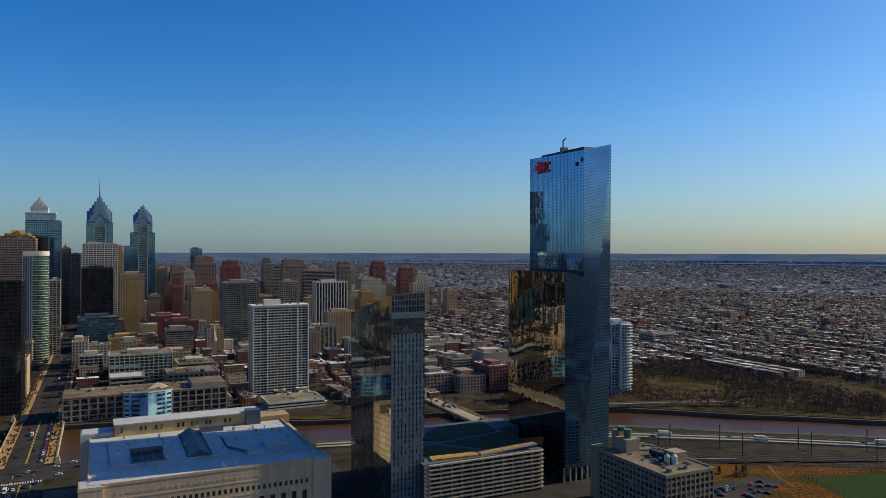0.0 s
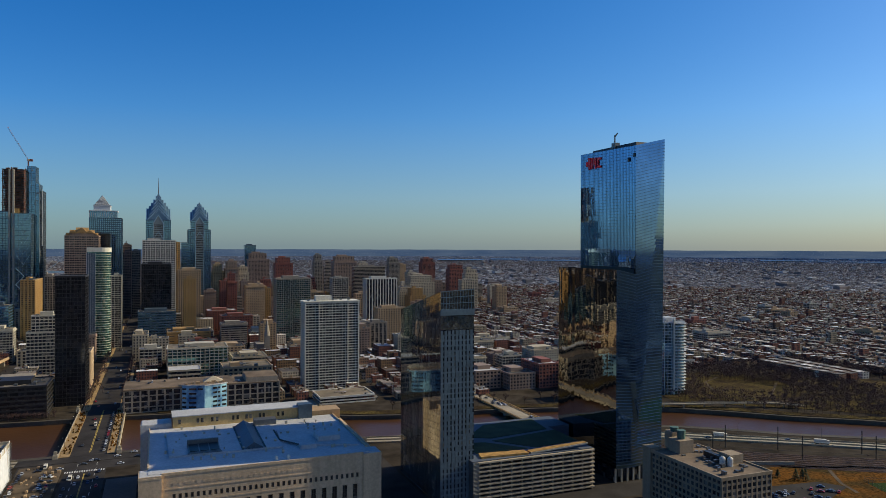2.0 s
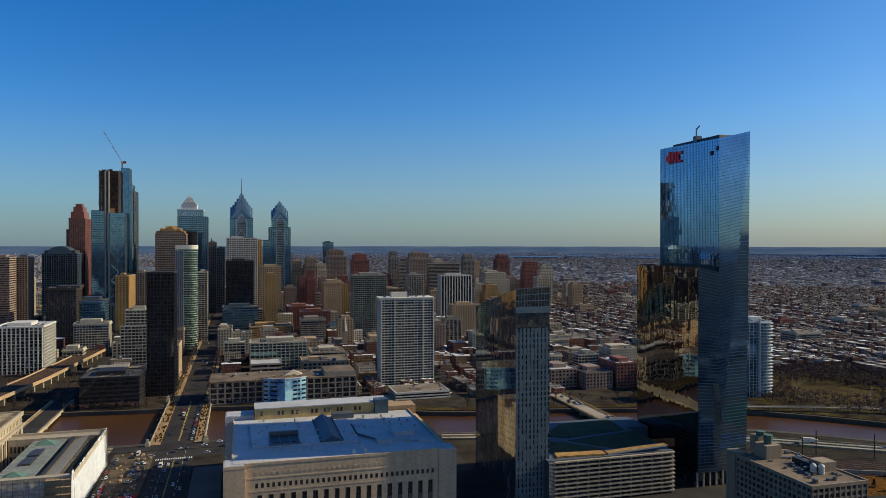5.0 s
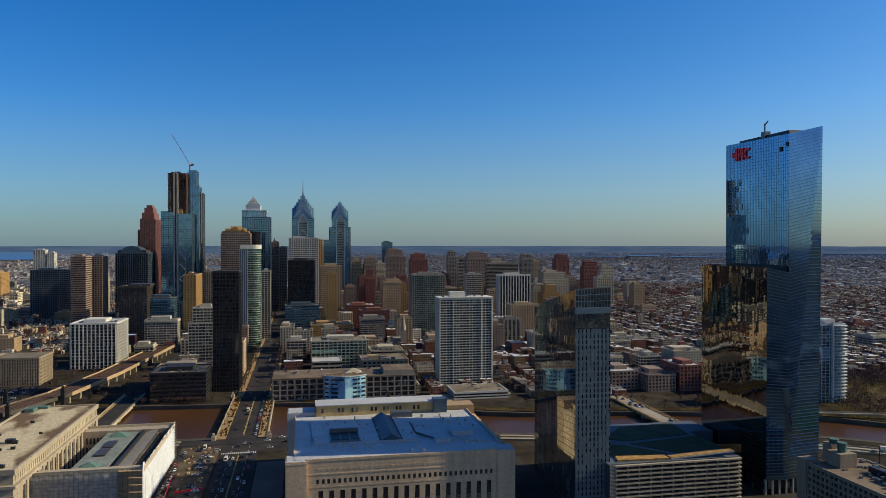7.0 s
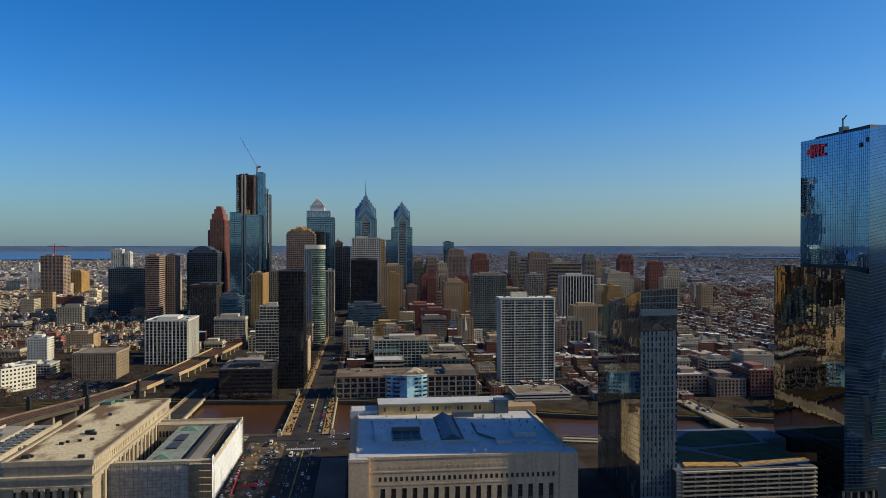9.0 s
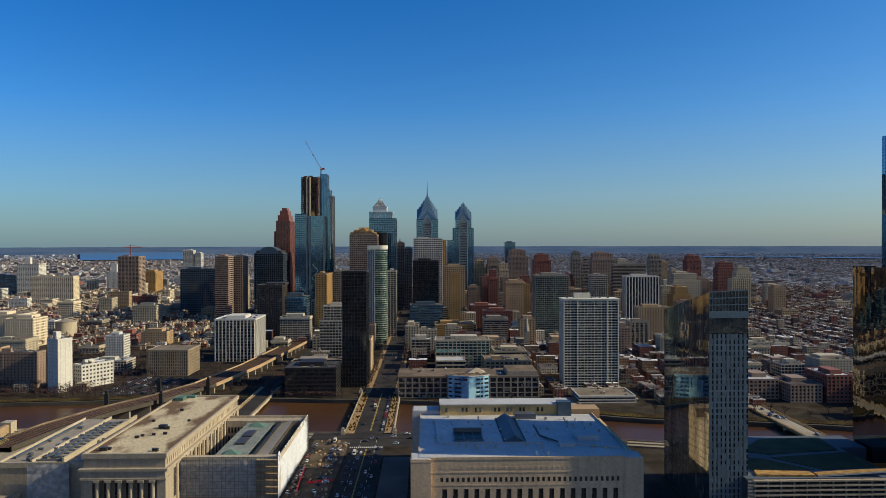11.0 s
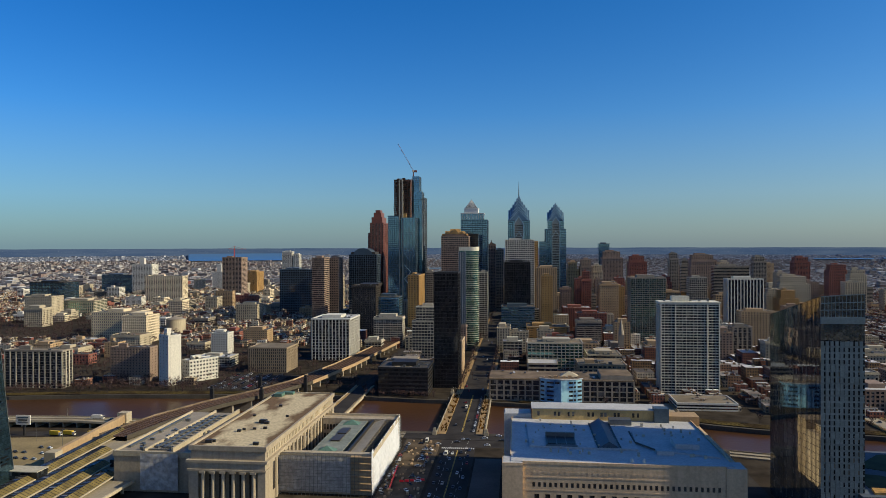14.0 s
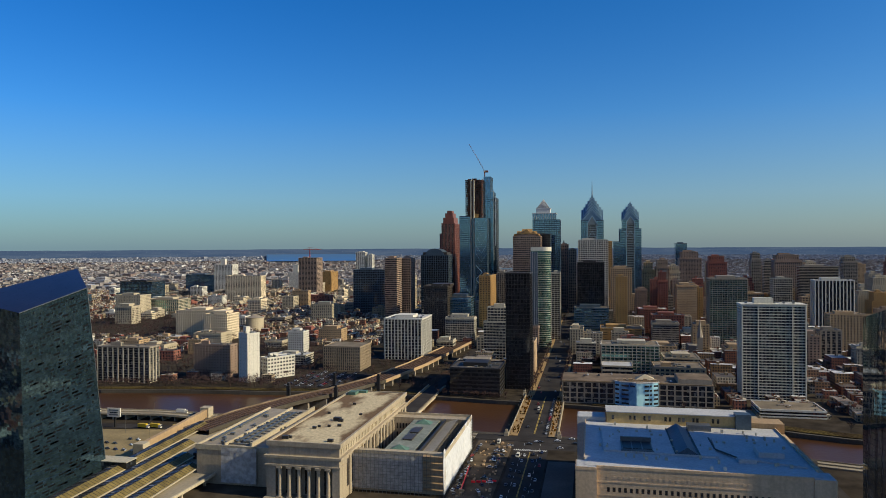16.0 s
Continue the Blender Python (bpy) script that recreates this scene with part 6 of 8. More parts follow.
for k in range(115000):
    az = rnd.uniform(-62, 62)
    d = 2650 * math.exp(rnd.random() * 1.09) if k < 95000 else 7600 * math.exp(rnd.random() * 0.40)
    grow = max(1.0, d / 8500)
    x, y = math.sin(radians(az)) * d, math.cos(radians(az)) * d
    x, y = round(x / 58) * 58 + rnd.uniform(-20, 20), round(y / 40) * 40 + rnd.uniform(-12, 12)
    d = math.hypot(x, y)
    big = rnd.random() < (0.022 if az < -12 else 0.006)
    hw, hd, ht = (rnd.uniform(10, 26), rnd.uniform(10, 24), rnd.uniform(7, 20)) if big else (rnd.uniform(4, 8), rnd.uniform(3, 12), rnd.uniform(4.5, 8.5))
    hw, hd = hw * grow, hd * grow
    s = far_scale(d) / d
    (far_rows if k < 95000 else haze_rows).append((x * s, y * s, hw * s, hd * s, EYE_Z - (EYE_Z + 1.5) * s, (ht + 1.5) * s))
m_roofs_n = palette("northern_roofs", [(0.28, 0.25, 0.21), (0.10, 0.085, 0.07), (0.21, 0.17, 0.12), (0.48, 0.45, 0.40), (0.13, 0.09, 0.06), (0.30, 0.25, 0.17), (0.07, 0.06, 0.052), (0.20, 0.15, 0.10), (0.42, 0.35, 0.23), (0.10, 0.075, 0.055)])
m_walls_n = palette("northern_walls", [(0.27, 0.12, 0.075), (0.42, 0.33, 0.20), (0.54, 0.47, 0.34), (0.22, 0.075, 0.05), (0.52, 0.48, 0.40), (0.28, 0.18, 0.11), (0.22, 0.13, 0.09), (0.64, 0.60, 0.52), (0.38, 0.29, 0.18), (0.47, 0.37, 0.22)], windows=True)
# far roofs are greyed and cooled: distance haze put into their colours
m_roofs_f = palette("hazed_far_roofs", [(0.25, 0.25, 0.26), (0.11, 0.11, 0.12), (0.60, 0.60, 0.60), (0.14, 0.135, 0.14), (0.13, 0.12, 0.12), (0.18, 0.17, 0.175), (0.10, 0.10, 0.11), (0.24, 0.23, 0.23), (0.14, 0.135, 0.135), (0.10, 0.09, 0.09), (0.13, 0.11, 0.105)], fine=0.05)
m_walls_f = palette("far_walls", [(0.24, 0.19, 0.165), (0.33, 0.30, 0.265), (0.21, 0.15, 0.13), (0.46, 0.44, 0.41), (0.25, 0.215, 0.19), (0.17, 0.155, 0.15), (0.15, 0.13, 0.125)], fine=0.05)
north_rows = [r for r in near_rows if r[0] < -330]
near_rows = [r for r in near_rows if r[0] >= -330]
for x in (712, 730, 749):
    for i in range(22):
        y, h = 572 + i * 5.4, 8.2 + rnd.choice((0, 0, 0.3))
        near_rows.append((x + 5.5, y + 2.6, 5.5, 2.6, -0.5, h))
# unseen houses behind the camera, darkened to darken what the glass mirrors
western_rows = [r for r in near_rows + north_rows if r[1] < 60]
near_rows, north_rows = [r for r in near_rows if r[1] >= 60], [r for r in north_rows if r[1] >= 60]
m_roofs_w = palette("western_roofs", [(0.06, 0.055, 0.05), (0.10, 0.085, 0.07), (0.045, 0.04, 0.038), (0.14, 0.12, 0.10), (0.075, 0.06, 0.05), (0.20, 0.18, 0.16)])
m_walls_w = palette("western_walls", [(0.16, 0.075, 0.05), (0.20, 0.14, 0.09), (0.11, 0.07, 0.05), (0.24, 0.19, 0.13)], windows=True)
western = new("western_houses", boxes_mesh("western_houses", western_rows, [m_roofs_w, m_walls_w]))
tagged(western, "unseen houses west of the station, darkened for the glass reflections", "houses", "", "stuff")
northern = new("northern_houses", boxes_mesh("northern_houses", north_rows, [m_roofs_n, m_walls_n]))
tagged(northern, "pale and brick low houses of the northern town", "houses", "", "stuff")
houses = new("row_houses", boxes_mesh("row_houses", near_rows, [m_roofs, m_walls]))
tagged(houses, "dense brick row houses with flat grey and white roofs", "houses", "", "stuff")
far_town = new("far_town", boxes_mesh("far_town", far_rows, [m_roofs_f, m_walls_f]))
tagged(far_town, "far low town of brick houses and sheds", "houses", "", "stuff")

# roofs and walls alike carry the blue of the haze in their colours
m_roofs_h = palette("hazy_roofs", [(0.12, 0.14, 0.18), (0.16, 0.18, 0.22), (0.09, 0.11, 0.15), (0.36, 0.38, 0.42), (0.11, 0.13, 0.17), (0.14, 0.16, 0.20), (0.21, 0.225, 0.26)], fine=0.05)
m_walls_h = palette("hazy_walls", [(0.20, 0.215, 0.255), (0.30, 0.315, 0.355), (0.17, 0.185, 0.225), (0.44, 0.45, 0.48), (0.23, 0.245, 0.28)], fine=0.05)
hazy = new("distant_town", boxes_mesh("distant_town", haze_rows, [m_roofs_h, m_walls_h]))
tagged(hazy, "most distant suburbs with blue haze put into their colours", "houses", "", "stuff")
# far river, and the glowing haze band that closes the view
m_far_water, nt, p = base_mat("far_water", 0.25)
p.inputs["Base Color"].default_value = (0.07, 0.16, 0.30, 1)
p.inputs["Specular IOR Level"].default_value = 0.2
# horizon haze painted as emission: streaky blue with pale specks
m_haze_band, nt, p = base_mat("far_haze_glow", 1.0)
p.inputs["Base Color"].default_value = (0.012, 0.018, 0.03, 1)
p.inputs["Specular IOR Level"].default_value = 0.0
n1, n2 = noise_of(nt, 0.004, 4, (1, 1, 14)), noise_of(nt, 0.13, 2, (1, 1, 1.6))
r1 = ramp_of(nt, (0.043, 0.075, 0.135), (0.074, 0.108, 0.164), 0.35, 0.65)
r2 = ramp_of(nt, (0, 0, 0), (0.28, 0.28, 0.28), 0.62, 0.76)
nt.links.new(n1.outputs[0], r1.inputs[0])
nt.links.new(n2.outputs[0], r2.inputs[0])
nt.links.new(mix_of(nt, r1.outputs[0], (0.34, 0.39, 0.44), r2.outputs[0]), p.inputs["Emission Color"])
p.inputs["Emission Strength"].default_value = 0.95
fw = Solid()
def far_patch(a0, a1, d0, d1):
    k = max(2, int(abs(a1 - a0) / 1.0))
    for i in range(k):
        p0, p1 = a0 + (a1 - a0) * i / k, a0 + (a1 - a0) * (i + 1) / k
        fw.quad(*[lay(math.sin(radians(q)) * d, math.cos(radians(q)) * d, 14.0) for q, d in ((p0, d0), (p1, d0), (p1, d1), (p0, d1))])
far_patch(-25.8, -18.6, 6900, 14000)
far_patch(-12, -9, 6300, 6900)
for a0, a1, d0, d1 in ((21.5, 25.2, 7600, 8150), (25.8, 28.2, 8000, 8700), (28.9, 33, 7500, 7950), (46, 50.5, 8300, 8800), (51.2, 58, 8000, 8400)):
    far_patch(a0, a1, d0, d1)
far_water = part("far_river", fw, m_far_water)
tagged(far_water, "distant pale blue reach of a wide river", "river", "", "structure")
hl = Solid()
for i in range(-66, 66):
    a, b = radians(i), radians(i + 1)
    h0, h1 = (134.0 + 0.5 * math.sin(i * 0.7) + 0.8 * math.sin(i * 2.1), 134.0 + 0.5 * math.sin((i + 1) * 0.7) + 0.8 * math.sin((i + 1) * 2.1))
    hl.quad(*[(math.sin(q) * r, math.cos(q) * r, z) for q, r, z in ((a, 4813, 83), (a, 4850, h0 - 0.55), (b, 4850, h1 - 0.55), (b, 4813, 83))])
haze_band = part("backdrop", hl, m_haze_band)
tagged(haze_band, "far land drawn as a glowing blue haze band", "woods", "", "structure")


# ---- streets, bridges, railway, banks ----
def ribbon(points, width, z, thick=0.3, z1=None):
    """A band along a line of plan points, mitred at the bends."""
    s = Solid()
    pts = [Vector((p[0], p[1], p[2] if len(p) > 2 else z)) for p in points]
    left, right = [], []
    for i, p in enumerate(pts):
        d = (pts[min(i + 1, len(pts) - 1)] - pts[max(i - 1, 0)])
        d.z = 0
        d.normalize()
        nrm = Vector((-d.y, d.x, 0)) * width / 2
        left.append(p + nrm)
        right.append(p - nrm)
    k = len(pts)
    s.v += [tuple(p) for p in left] + [tuple(p) for p in right] + [(p.x, p.y, p.z - thick) for p in left] + [(p.x, p.y, p.z - thick) for p in right]
    for i in range(k - 1):
        s.f += [(k + i, k + i + 1, i + 1, i), (2 * k + i, 2 * k + i + 1, 3 * k + i + 1, 3 * k + i), (i, i + 1, 2 * k + i + 1, 2 * k + i), (k + i + 1, k + i, 3 * k + i, 3 * k + i + 1)]
    return s


def offset_line(points, d):
    out = []
    for i, p in enumerate(points):
        a, b = Vector(points[max(i - 1, 0)][:2]), Vector(points[min(i + 1, len(points) - 1)][:2])
        t = (b - a).normalized()
        out.append((p[0] - t.y * d, p[1] + t.x * d, *p[2:]))
    return out


def setting(ob, label, category):
    return tagged(ob, label, category, "", "structure")


m_paint_line = surface("road_paint", (0.62, 0.60, 0.54), vary=0.2, big=0.5)
m_yellow_line = surface("yellow_road_paint", (0.55, 0.38, 0.08), vary=0.2, big=0.5)
m_walk = surface("tan_sidewalk", (0.32, 0.205, 0.085), vary=0.25, big=0.2)
m_ballast = surface("brown_ballast", (0.06, 0.037, 0.024), spec=0.05, vary=0.35, big=0.1)
m_rail = surface("rusty_rail", (0.16, 0.10, 0.075), rough=0.5, metal=0.5)
m_grass = turf_mix("winter_grass", (0.040, 0.027, 0.015), (0.088, 0.064, 0.022))
m_dry = turf_mix("dry_orange_grass", (0.055, 0.036, 0.012), (0.135, 0.055, 0.010))
m_turf = surface("sports_turf", (0.03, 0.05, 0.014), rough=0.95, spec=0.02, vary=0.12, big=0.05)
m_lot = surface("worn_lot_asphalt", (0.25, 0.185, 0.085), rough=0.95, vary=0.25, big=0.06)
m_dirt = surface("trampled_dirt", (0.10, 0.075, 0.05), rough=0.95, spec=0.05, vary=0.5, big=0.08)

# Market Street and the streets crossing it
setting(part("road", Solid().box(-57, -32, 150, 575, 0.0, 0.06), M["asphalt"]), "dark asphalt avenue leading to the bridge", "road")
setting(part("pavement", Solid().box(-30.5, -12, 300, 500, 0, 0.2), M["flagstone"]), "dark grey sidewalk beside the post office", "pavement")
setting(part("pavement", Solid().box(-86, -59, 390, 545, 0, 0.12), m_dirt), "torn up plaza beside the station", "pavement")
setting(part("road", Solid().box(-87, 60, 528, 552, 0, 0.07), M["asphalt"]), "cross street before the river bridge", "road")
setting(part("road", Solid().box(-260, 340, 352, 375, 0, 0.055), M["asphalt"]), "wide dark street before the station", "road")
setting(part("road", Solid().box(119, 149, 200, 560, 0, 0.065), M["asphalt"]), "street between post office and glass slab", "road")
setting(part("road", Solid().box(-57, -33, 712, 2000, 0, 0.06), M["asphalt"]), "city avenue running between towers", "road")
for x0, x1 in ((-63.5, -57.2), (-32.8, -26)):
    setting(part("pavement", Solid().box(x0, x1, 718, 1500, 0, 0.16), m_walk), "tan sidewalk along the city avenue", "pavement")
for i, y in enumerate((790, 915, 1045, 1172, 1298, 1425, 1552, 1680)):
    setting(part("road", Solid().box(-330, 700, y, y + 13, 0, 0.05), M["asphalt"]), "city cross street in the shade", "road")
for x in (-165, 122, 246, 370):
    setting(part("road", Solid().box(x - 7, x + 7, 715, 1900, 0, 0.045), M["asphalt"]), "city street between blocks", "road")
zeb = Solid()
for y in (556.5, 523):
    for i in range(17):
        zeb.box(-57 + i * 1.45, -56.3 + i * 1.45, y, y + 3.6, 0.07, 0.085)
for i in range(8):
    zeb.box(-62 + i * 1.6, -61.2 + i * 1.6, 404, 406.5, 0.13, 0.14)
tagged(part("crosswalk", zeb, m_paint_line), "white striped crosswalks at the crossing", "road marking", "", "stuff")
lane = Solid()
for x in (-50.5, -38.5):
    for i in range(30):
        lane.box(x - 0.1, x + 0.1, 160 + i * 13, 166 + i * 13, 0.065, 0.08)
tagged(part("lane_marking", lane, m_paint_line), "worn white lane dashes on the avenue", "road marking", "", "stuff")
lane = Solid().box(-45.0, -44.8, 160, 520, 0.065, 0.08).box(-44.5, -44.3, 160, 520, 0.065, 0.08).box(-45.9, -45.6, 570, 712, 0.36, 0.38).box(-45.2, -44.9, 570, 712, 0.36, 0.38)
tagged(part("centre_line", lane, m_yellow_line), "worn yellow centre line", "road marking", "", "stuff")


def bridge(name, label, x0, x1, y0, y1, z, walk_w, parapet, pier_ys, deck="asphalt"):
    b = thing(name, label, "bridge", ((x0 + x1) / 2, (y0 + y1) / 2, 0))
    part("deck", Solid().box(x0, x1, y0, y1, z - 1.8, z), M[deck], b)
    for a, c in ((x0, x0 + walk_w), (x1 - walk_w, x1)):
        part("sidewalk", Solid().box(a, c, y0, y1, z, z + 0.22), m_walk, b)
    for a in (x0 - 0.6, x1):
        rail = Solid().box(a, a + 0.6, y0, y1, z - 1.8, z + 0.35).box(a, a + 0.6, y0, y1, z + 1.0, z + 1.25)
        n = int((y1 - y0) / 2.2)
        for i in range(n + 1):
            y = y0 + (y1 - y0 - 0.5) * i / n
            rail.box(a + 0.08, a + 0.52, y, y + 0.5, z + 0.35, z + 1.0)
        part("parapet", rail, parapet, b)
    for y in pier_ys:
        part("pier", Solid().box(x0 + 0.5, x1 - 0.5, y - 2, y + 2, WATER_Z - 3, z - 1.8), M["grey"], b)
    return b


mk = bridge("road_bridge", "wide stone road bridge with sandy sidewalks over the river", -65, -27, 562, 716, 0.35, 7.0, M["cream"], (598, 640, 682))
br2 = bridge("road_bridge", "concrete road bridge beside the station over the river", -172, -153.5, 540, 745, 0.6, 2.2, M["cream"], (600, 650, 700))
br3 = bridge("road_bridge", "pale concrete road bridge beyond the garage", 292, 308, 500, 676, 1.0, 2.0, m_walk, (540, 575), "concrete")
brx = bridge("road_bridge", "low concrete road bridge behind the post office", 124, 142, 520, 690, 0.4, 2.0, M["concrete"], (580, 610), "concrete")
# lamps and eagles' plinths on the bridge: plain posts
for x in (-64, -28):
    for i in range(7):
        y = 566 + i * 24
        lp = thing("street_lamp", "dark twin street lamp on a bridge parapet", "lamp", (x, y, 0.5), "bridge lamps")
        part("post", Solid().tube((x, y), 0.12, 0.5, 7.5, 6, 0.07), M["dark"], lp)
        part("arm", Solid().beam((x - 1.2, y, 7.2), (x + 1.2, y, 7.2), 0.12), M["dark"], lp)
        for q in (-1.2, 1.2):
            part("globe", Solid().tube((x + q, y), 0.28, 7.2, 7.8, 8, 0.18), M["paint"], lp)
for x in (-66.5, -25.5):
    for y in (561, 714):
        pl = thing("stone_plinth", "pale stone plinth at the end of a bridge", "plinth", (x, y, 0))
        part("block", Solid().box(x - 1.6, x + 1.6, y - 1.6, y + 1.6, -6, 3.2).box(x - 1.0, x + 1.0, y - 1.0, y + 1.0, 3.2, 5.4), M["cream"], pl)
pot = Solid()
prnd = random.Random(3)
for i in range(130):
    x, y = prnd.choice((prnd.uniform(-63.5, -58.5), prnd.uniform(-33.5, -28.5))), prnd.uniform(566, 708)
    pot.tube((x, y), 0.55, 0.57, 1.3, 7, 0.7).tube((x, y), 0.5, 1.3, 2.0, 7, 0.15)
tagged(part("planter", pot, m_dry), "round planters with dry shrubs on the bridge", "planter", "", "stuff")

# river walls and green banks
bank_w = Solid()
bank_e = Solid()
lawn = Solid()
A3 = [i * 1.5 for i in range(-40, 46)]
P = lambda q, d, z: (math.sin(radians(q)) * d, math.cos(radians(q)) * d, z)
for a, b in zip(A3, A3[1:]):
    for s, fn, o0, o1 in ((bank_w, near_bank, -8.5, -2.2), (bank_e, far_bank, 1.2, 4.6)):
        i0 = len(s.v)
        s.v += [P(q, fn(q) + o, z) for q in (a, b) for o, z in ((o0, WATER_Z - 2), (o0, 0.2), (o1, 0.2), (o1, WATER_Z - 2))]
        s.f += [(i0 + k, i0 + k + 1, i0 + 5 + k, i0 + 4 + k) for k in range(3)]
    if -14.5 < a < -1:
        continue
    lawn.quad(P(a, far_bank(a) + 7, 0.35), P(a, far_bank(a) + 20, 0.4), P(b, far_bank(b) + 20, 0.4), P(b, far_bank(b) + 7, 0.35))
setting(part("quay_wall", bank_w, M["bankstone"]), "grey stone quay along the near bank", "wall")
setting(part("quay_wall", bank_e, M["bankstone"]), "grey concrete river walk along the far bank", "wall")
lw = setting(part("bank_lawn", lawn, m_grass), "strip of winter grass along the far bank", "lawn")
lw.data.flip_normals()

# expressway on the near bank: raised on columns to the north
HW = [(-900, 505, 5.5), (-560, 540, 5.5), (-450, 553, 5.5), (-370, 560, 5.5), (-300, 561, 3.5), (-220, 560, 0.6), (-90, 556, 0.3), (10, 553, 0.3), (150, 528, 0.3), (260, 500, 0.4), (383, 452, 0.4), (462, 401, 0.4), (551, 336, 0.4), (700, 214, 0.4)]
hw = thing("expressway", "riverside expressway with pale concrete barriers and columns", "road", (-100, 555, 0))
m_hway = surface("pale_highway", (0.30, 0.25, 0.17), vary=0.2)
for seg, top in ((HW[:7], m_hway), (HW[6:9], M["asphalt"]), (HW[8:], m_hway)):
    part("deck", ribbon(seg, 15, 0.4, 1.0), top, hw)
    for d in (-7.8, 0, 7.8) if top is m_hway else ():
        part("barrier", ribbon([(x, y, z + 0.9) for x, y, z in offset_line(seg, d)], 0.4, 1.2, 1.6), M["concrete"], hw)
for i in range(26):
    x = -560 + i * 11.5
    y = float(np.interp(x, [p[0] for p in HW], [p[1] for p in HW]))
    z = float(np.interp(x, [p[0] for p in HW], [p[2] for p in HW]))
    if z > 3:
        part("column", Solid().box(x - 0.6, x + 0.6, y - 6, y + 6, 0, z - 0.9), M["concrete"], hw)
setting(part("road", ribbon([(x, y - 26, 0.12) for x, y, z in HW[:6]], 13, 0.12), M["asphalt"]), "lower river road beside the expressway", "road")
setting(part("parking_lot", Solid().prism([(-405, 462), (-300, 446), (-305, 520), (-318, 532), (-420, 516)], 0.0, 0.1), m_lot), "sandy parking lot below the expressway", "parking lot")
setting(part("parking_lot", Solid().prism([(-330, 716), (-268, 716), (-262, 812), (-330, 806)], 0.0, 0.12), M["asphalt"]), "parking lot beside the railway viaduct", "parking lot")
setting(part("parking_lot", Solid().prism([(332, 300), (352, 296), (402, 316), (392, 330), (340, 336)], 0, 0.1), M["asphalt"]), "small parking lot below the grass slope", "parking lot")
setting(part("grass_slope", Solid().prism([(308, 250), (440, 230), (560, 262), (480, 322), (400, 362), (312, 372)], 0, 0.06), m_dry), "slope of orange dry grass above the tracks", "grass")
setting(part("sports_field", Solid().prism([(404, 268), (500, 250), (520, 285), (420, 316)], 0.02, 0.14), m_turf), "green sports field behind a fence", "field")
setting(part("shore_park", Solid().prism([(470, 555), (545, 495), (600, 450), (700, 395), (790, 420), (760, 560), (700, 660), (560, 680), (480, 640)], 0, 0.2), m_grass), "riverside park with worn paths", "park")

# rail tracks by the expressway
tb = [(300, 452), (345, 425), (400, 378), (460, 340), (520, 306), (620, 240)]
setting(part("track_bed", ribbon(tb, 34, 0.2), m_ballast), "wide brown bed of railway tracks", "railway")
rails = Solid()
for k in range(7):
    for g in (-0.75, 0.75):
        r = ribbon([(x, y, 0.42) for x, y in offset_line(tb, -14 + k * 4.7 + g)], 0.22, 0.42, 0.2)
        n = len(rails.v)
        rails.v += r.v
        rails.f += [tuple(n + i for i in q) for q in r.f]
tagged(part("rail", rails, m_rail), "rusty steel rails in parallel", "railway", "", "stuff")
for i, (x, y) in enumerate(((428, 394), (476, 363), (516, 336), (423, 368), (472, 349), (500, 318), (395, 412), (372, 400), (545, 320), (345, 440))):
    m = thing("catenary_mast", "dark steel railway catenary mast", "mast", (x, y, 0), "catenary masts")
    part("pole", Solid().box(x - 0.25, x + 0.25, y - 0.25, y + 0.25, 0, 17), M["dark"], m)
    part("arm", Solid().beam((x - 3, y - 2, 14), (x + 3, y + 2, 14), 0.25), M["dark"], m)
wires = Solid()
for z in (13.8, 9.5):
    for d in (-9, 4):
        L2 = offset_line(tb, d)
        for p, q in zip(L2, L2[1:]):
            wires.beam((p[0], p[1], z), (q[0], q[1], z), 0.12)
tagged(part("catenary_wire", wires, M["dark"]), "overhead railway wires", "wire", "", "stuff")

# the raised railway to the east and its piers
VD = [(-300, 500), (-290, 560), (-272, 612), (-245, 664), (-224, 722), (-206, 830), (-186, 1030), (-176, 1180)]
vd = thing("railway_viaduct", "curving stone railway viaduct with brown tracks", "viaduct", (-240, 700, 0))
part("deck", ribbon(VD, 23, 9.0, 2.2), m_ballast, vd, "brown ballasted deck")
for d in (-11.8, 11.8):
    line = [(x, y, 10.3) for x, y in offset_line(VD, d)]
    # near stretch of each parapet is darker than the far stretch
    part("parapet", ribbon(line[:5], 0.9, 10.0, 3.4), M["bankstone"] if d < 0 else M["rustroof"], vd, "darker stone parapet")
    part("parapet", ribbon(line[4:], 0.9, 10.0, 3.4), M["tan"], vd, "pale stone parapet")
vr = Solid()
for k in range(5):
    for g in (-0.75, 0.75):
        r = ribbon([(x, y, 9.25) for x, y in offset_line(VD, -9 + k * 4.5 + g)], 0.25, 9.25, 0.2)
        n = len(vr.v)
        vr.v += r.v
        vr.f += [tuple(n + i for i in q) for q in r.f]
part("rail", vr, m_rail, vd, kind="stuff")
for i in range(28):
    y = 520 + i * 20
    x = float(np.interp(y, [p[1] for p in VD], [p[0] for p in VD]))
    part("pier", Solid().box(x - 10.5, x + 10.5, y - 2, y + 2, -11, 6.9), M["grey"], vd)
for x, y in ((-286, 640), (-262, 700), (-238, 640), (-215, 702)):
    part("pylon", Solid().box(x - 1.6, x + 1.6, y - 1.6, y + 1.6, -8, 17).box(x - 1.0, x + 1.0, y - 1.0, y + 1.0, 17, 19.5), M["dark"], vd, "dark stone pylon")

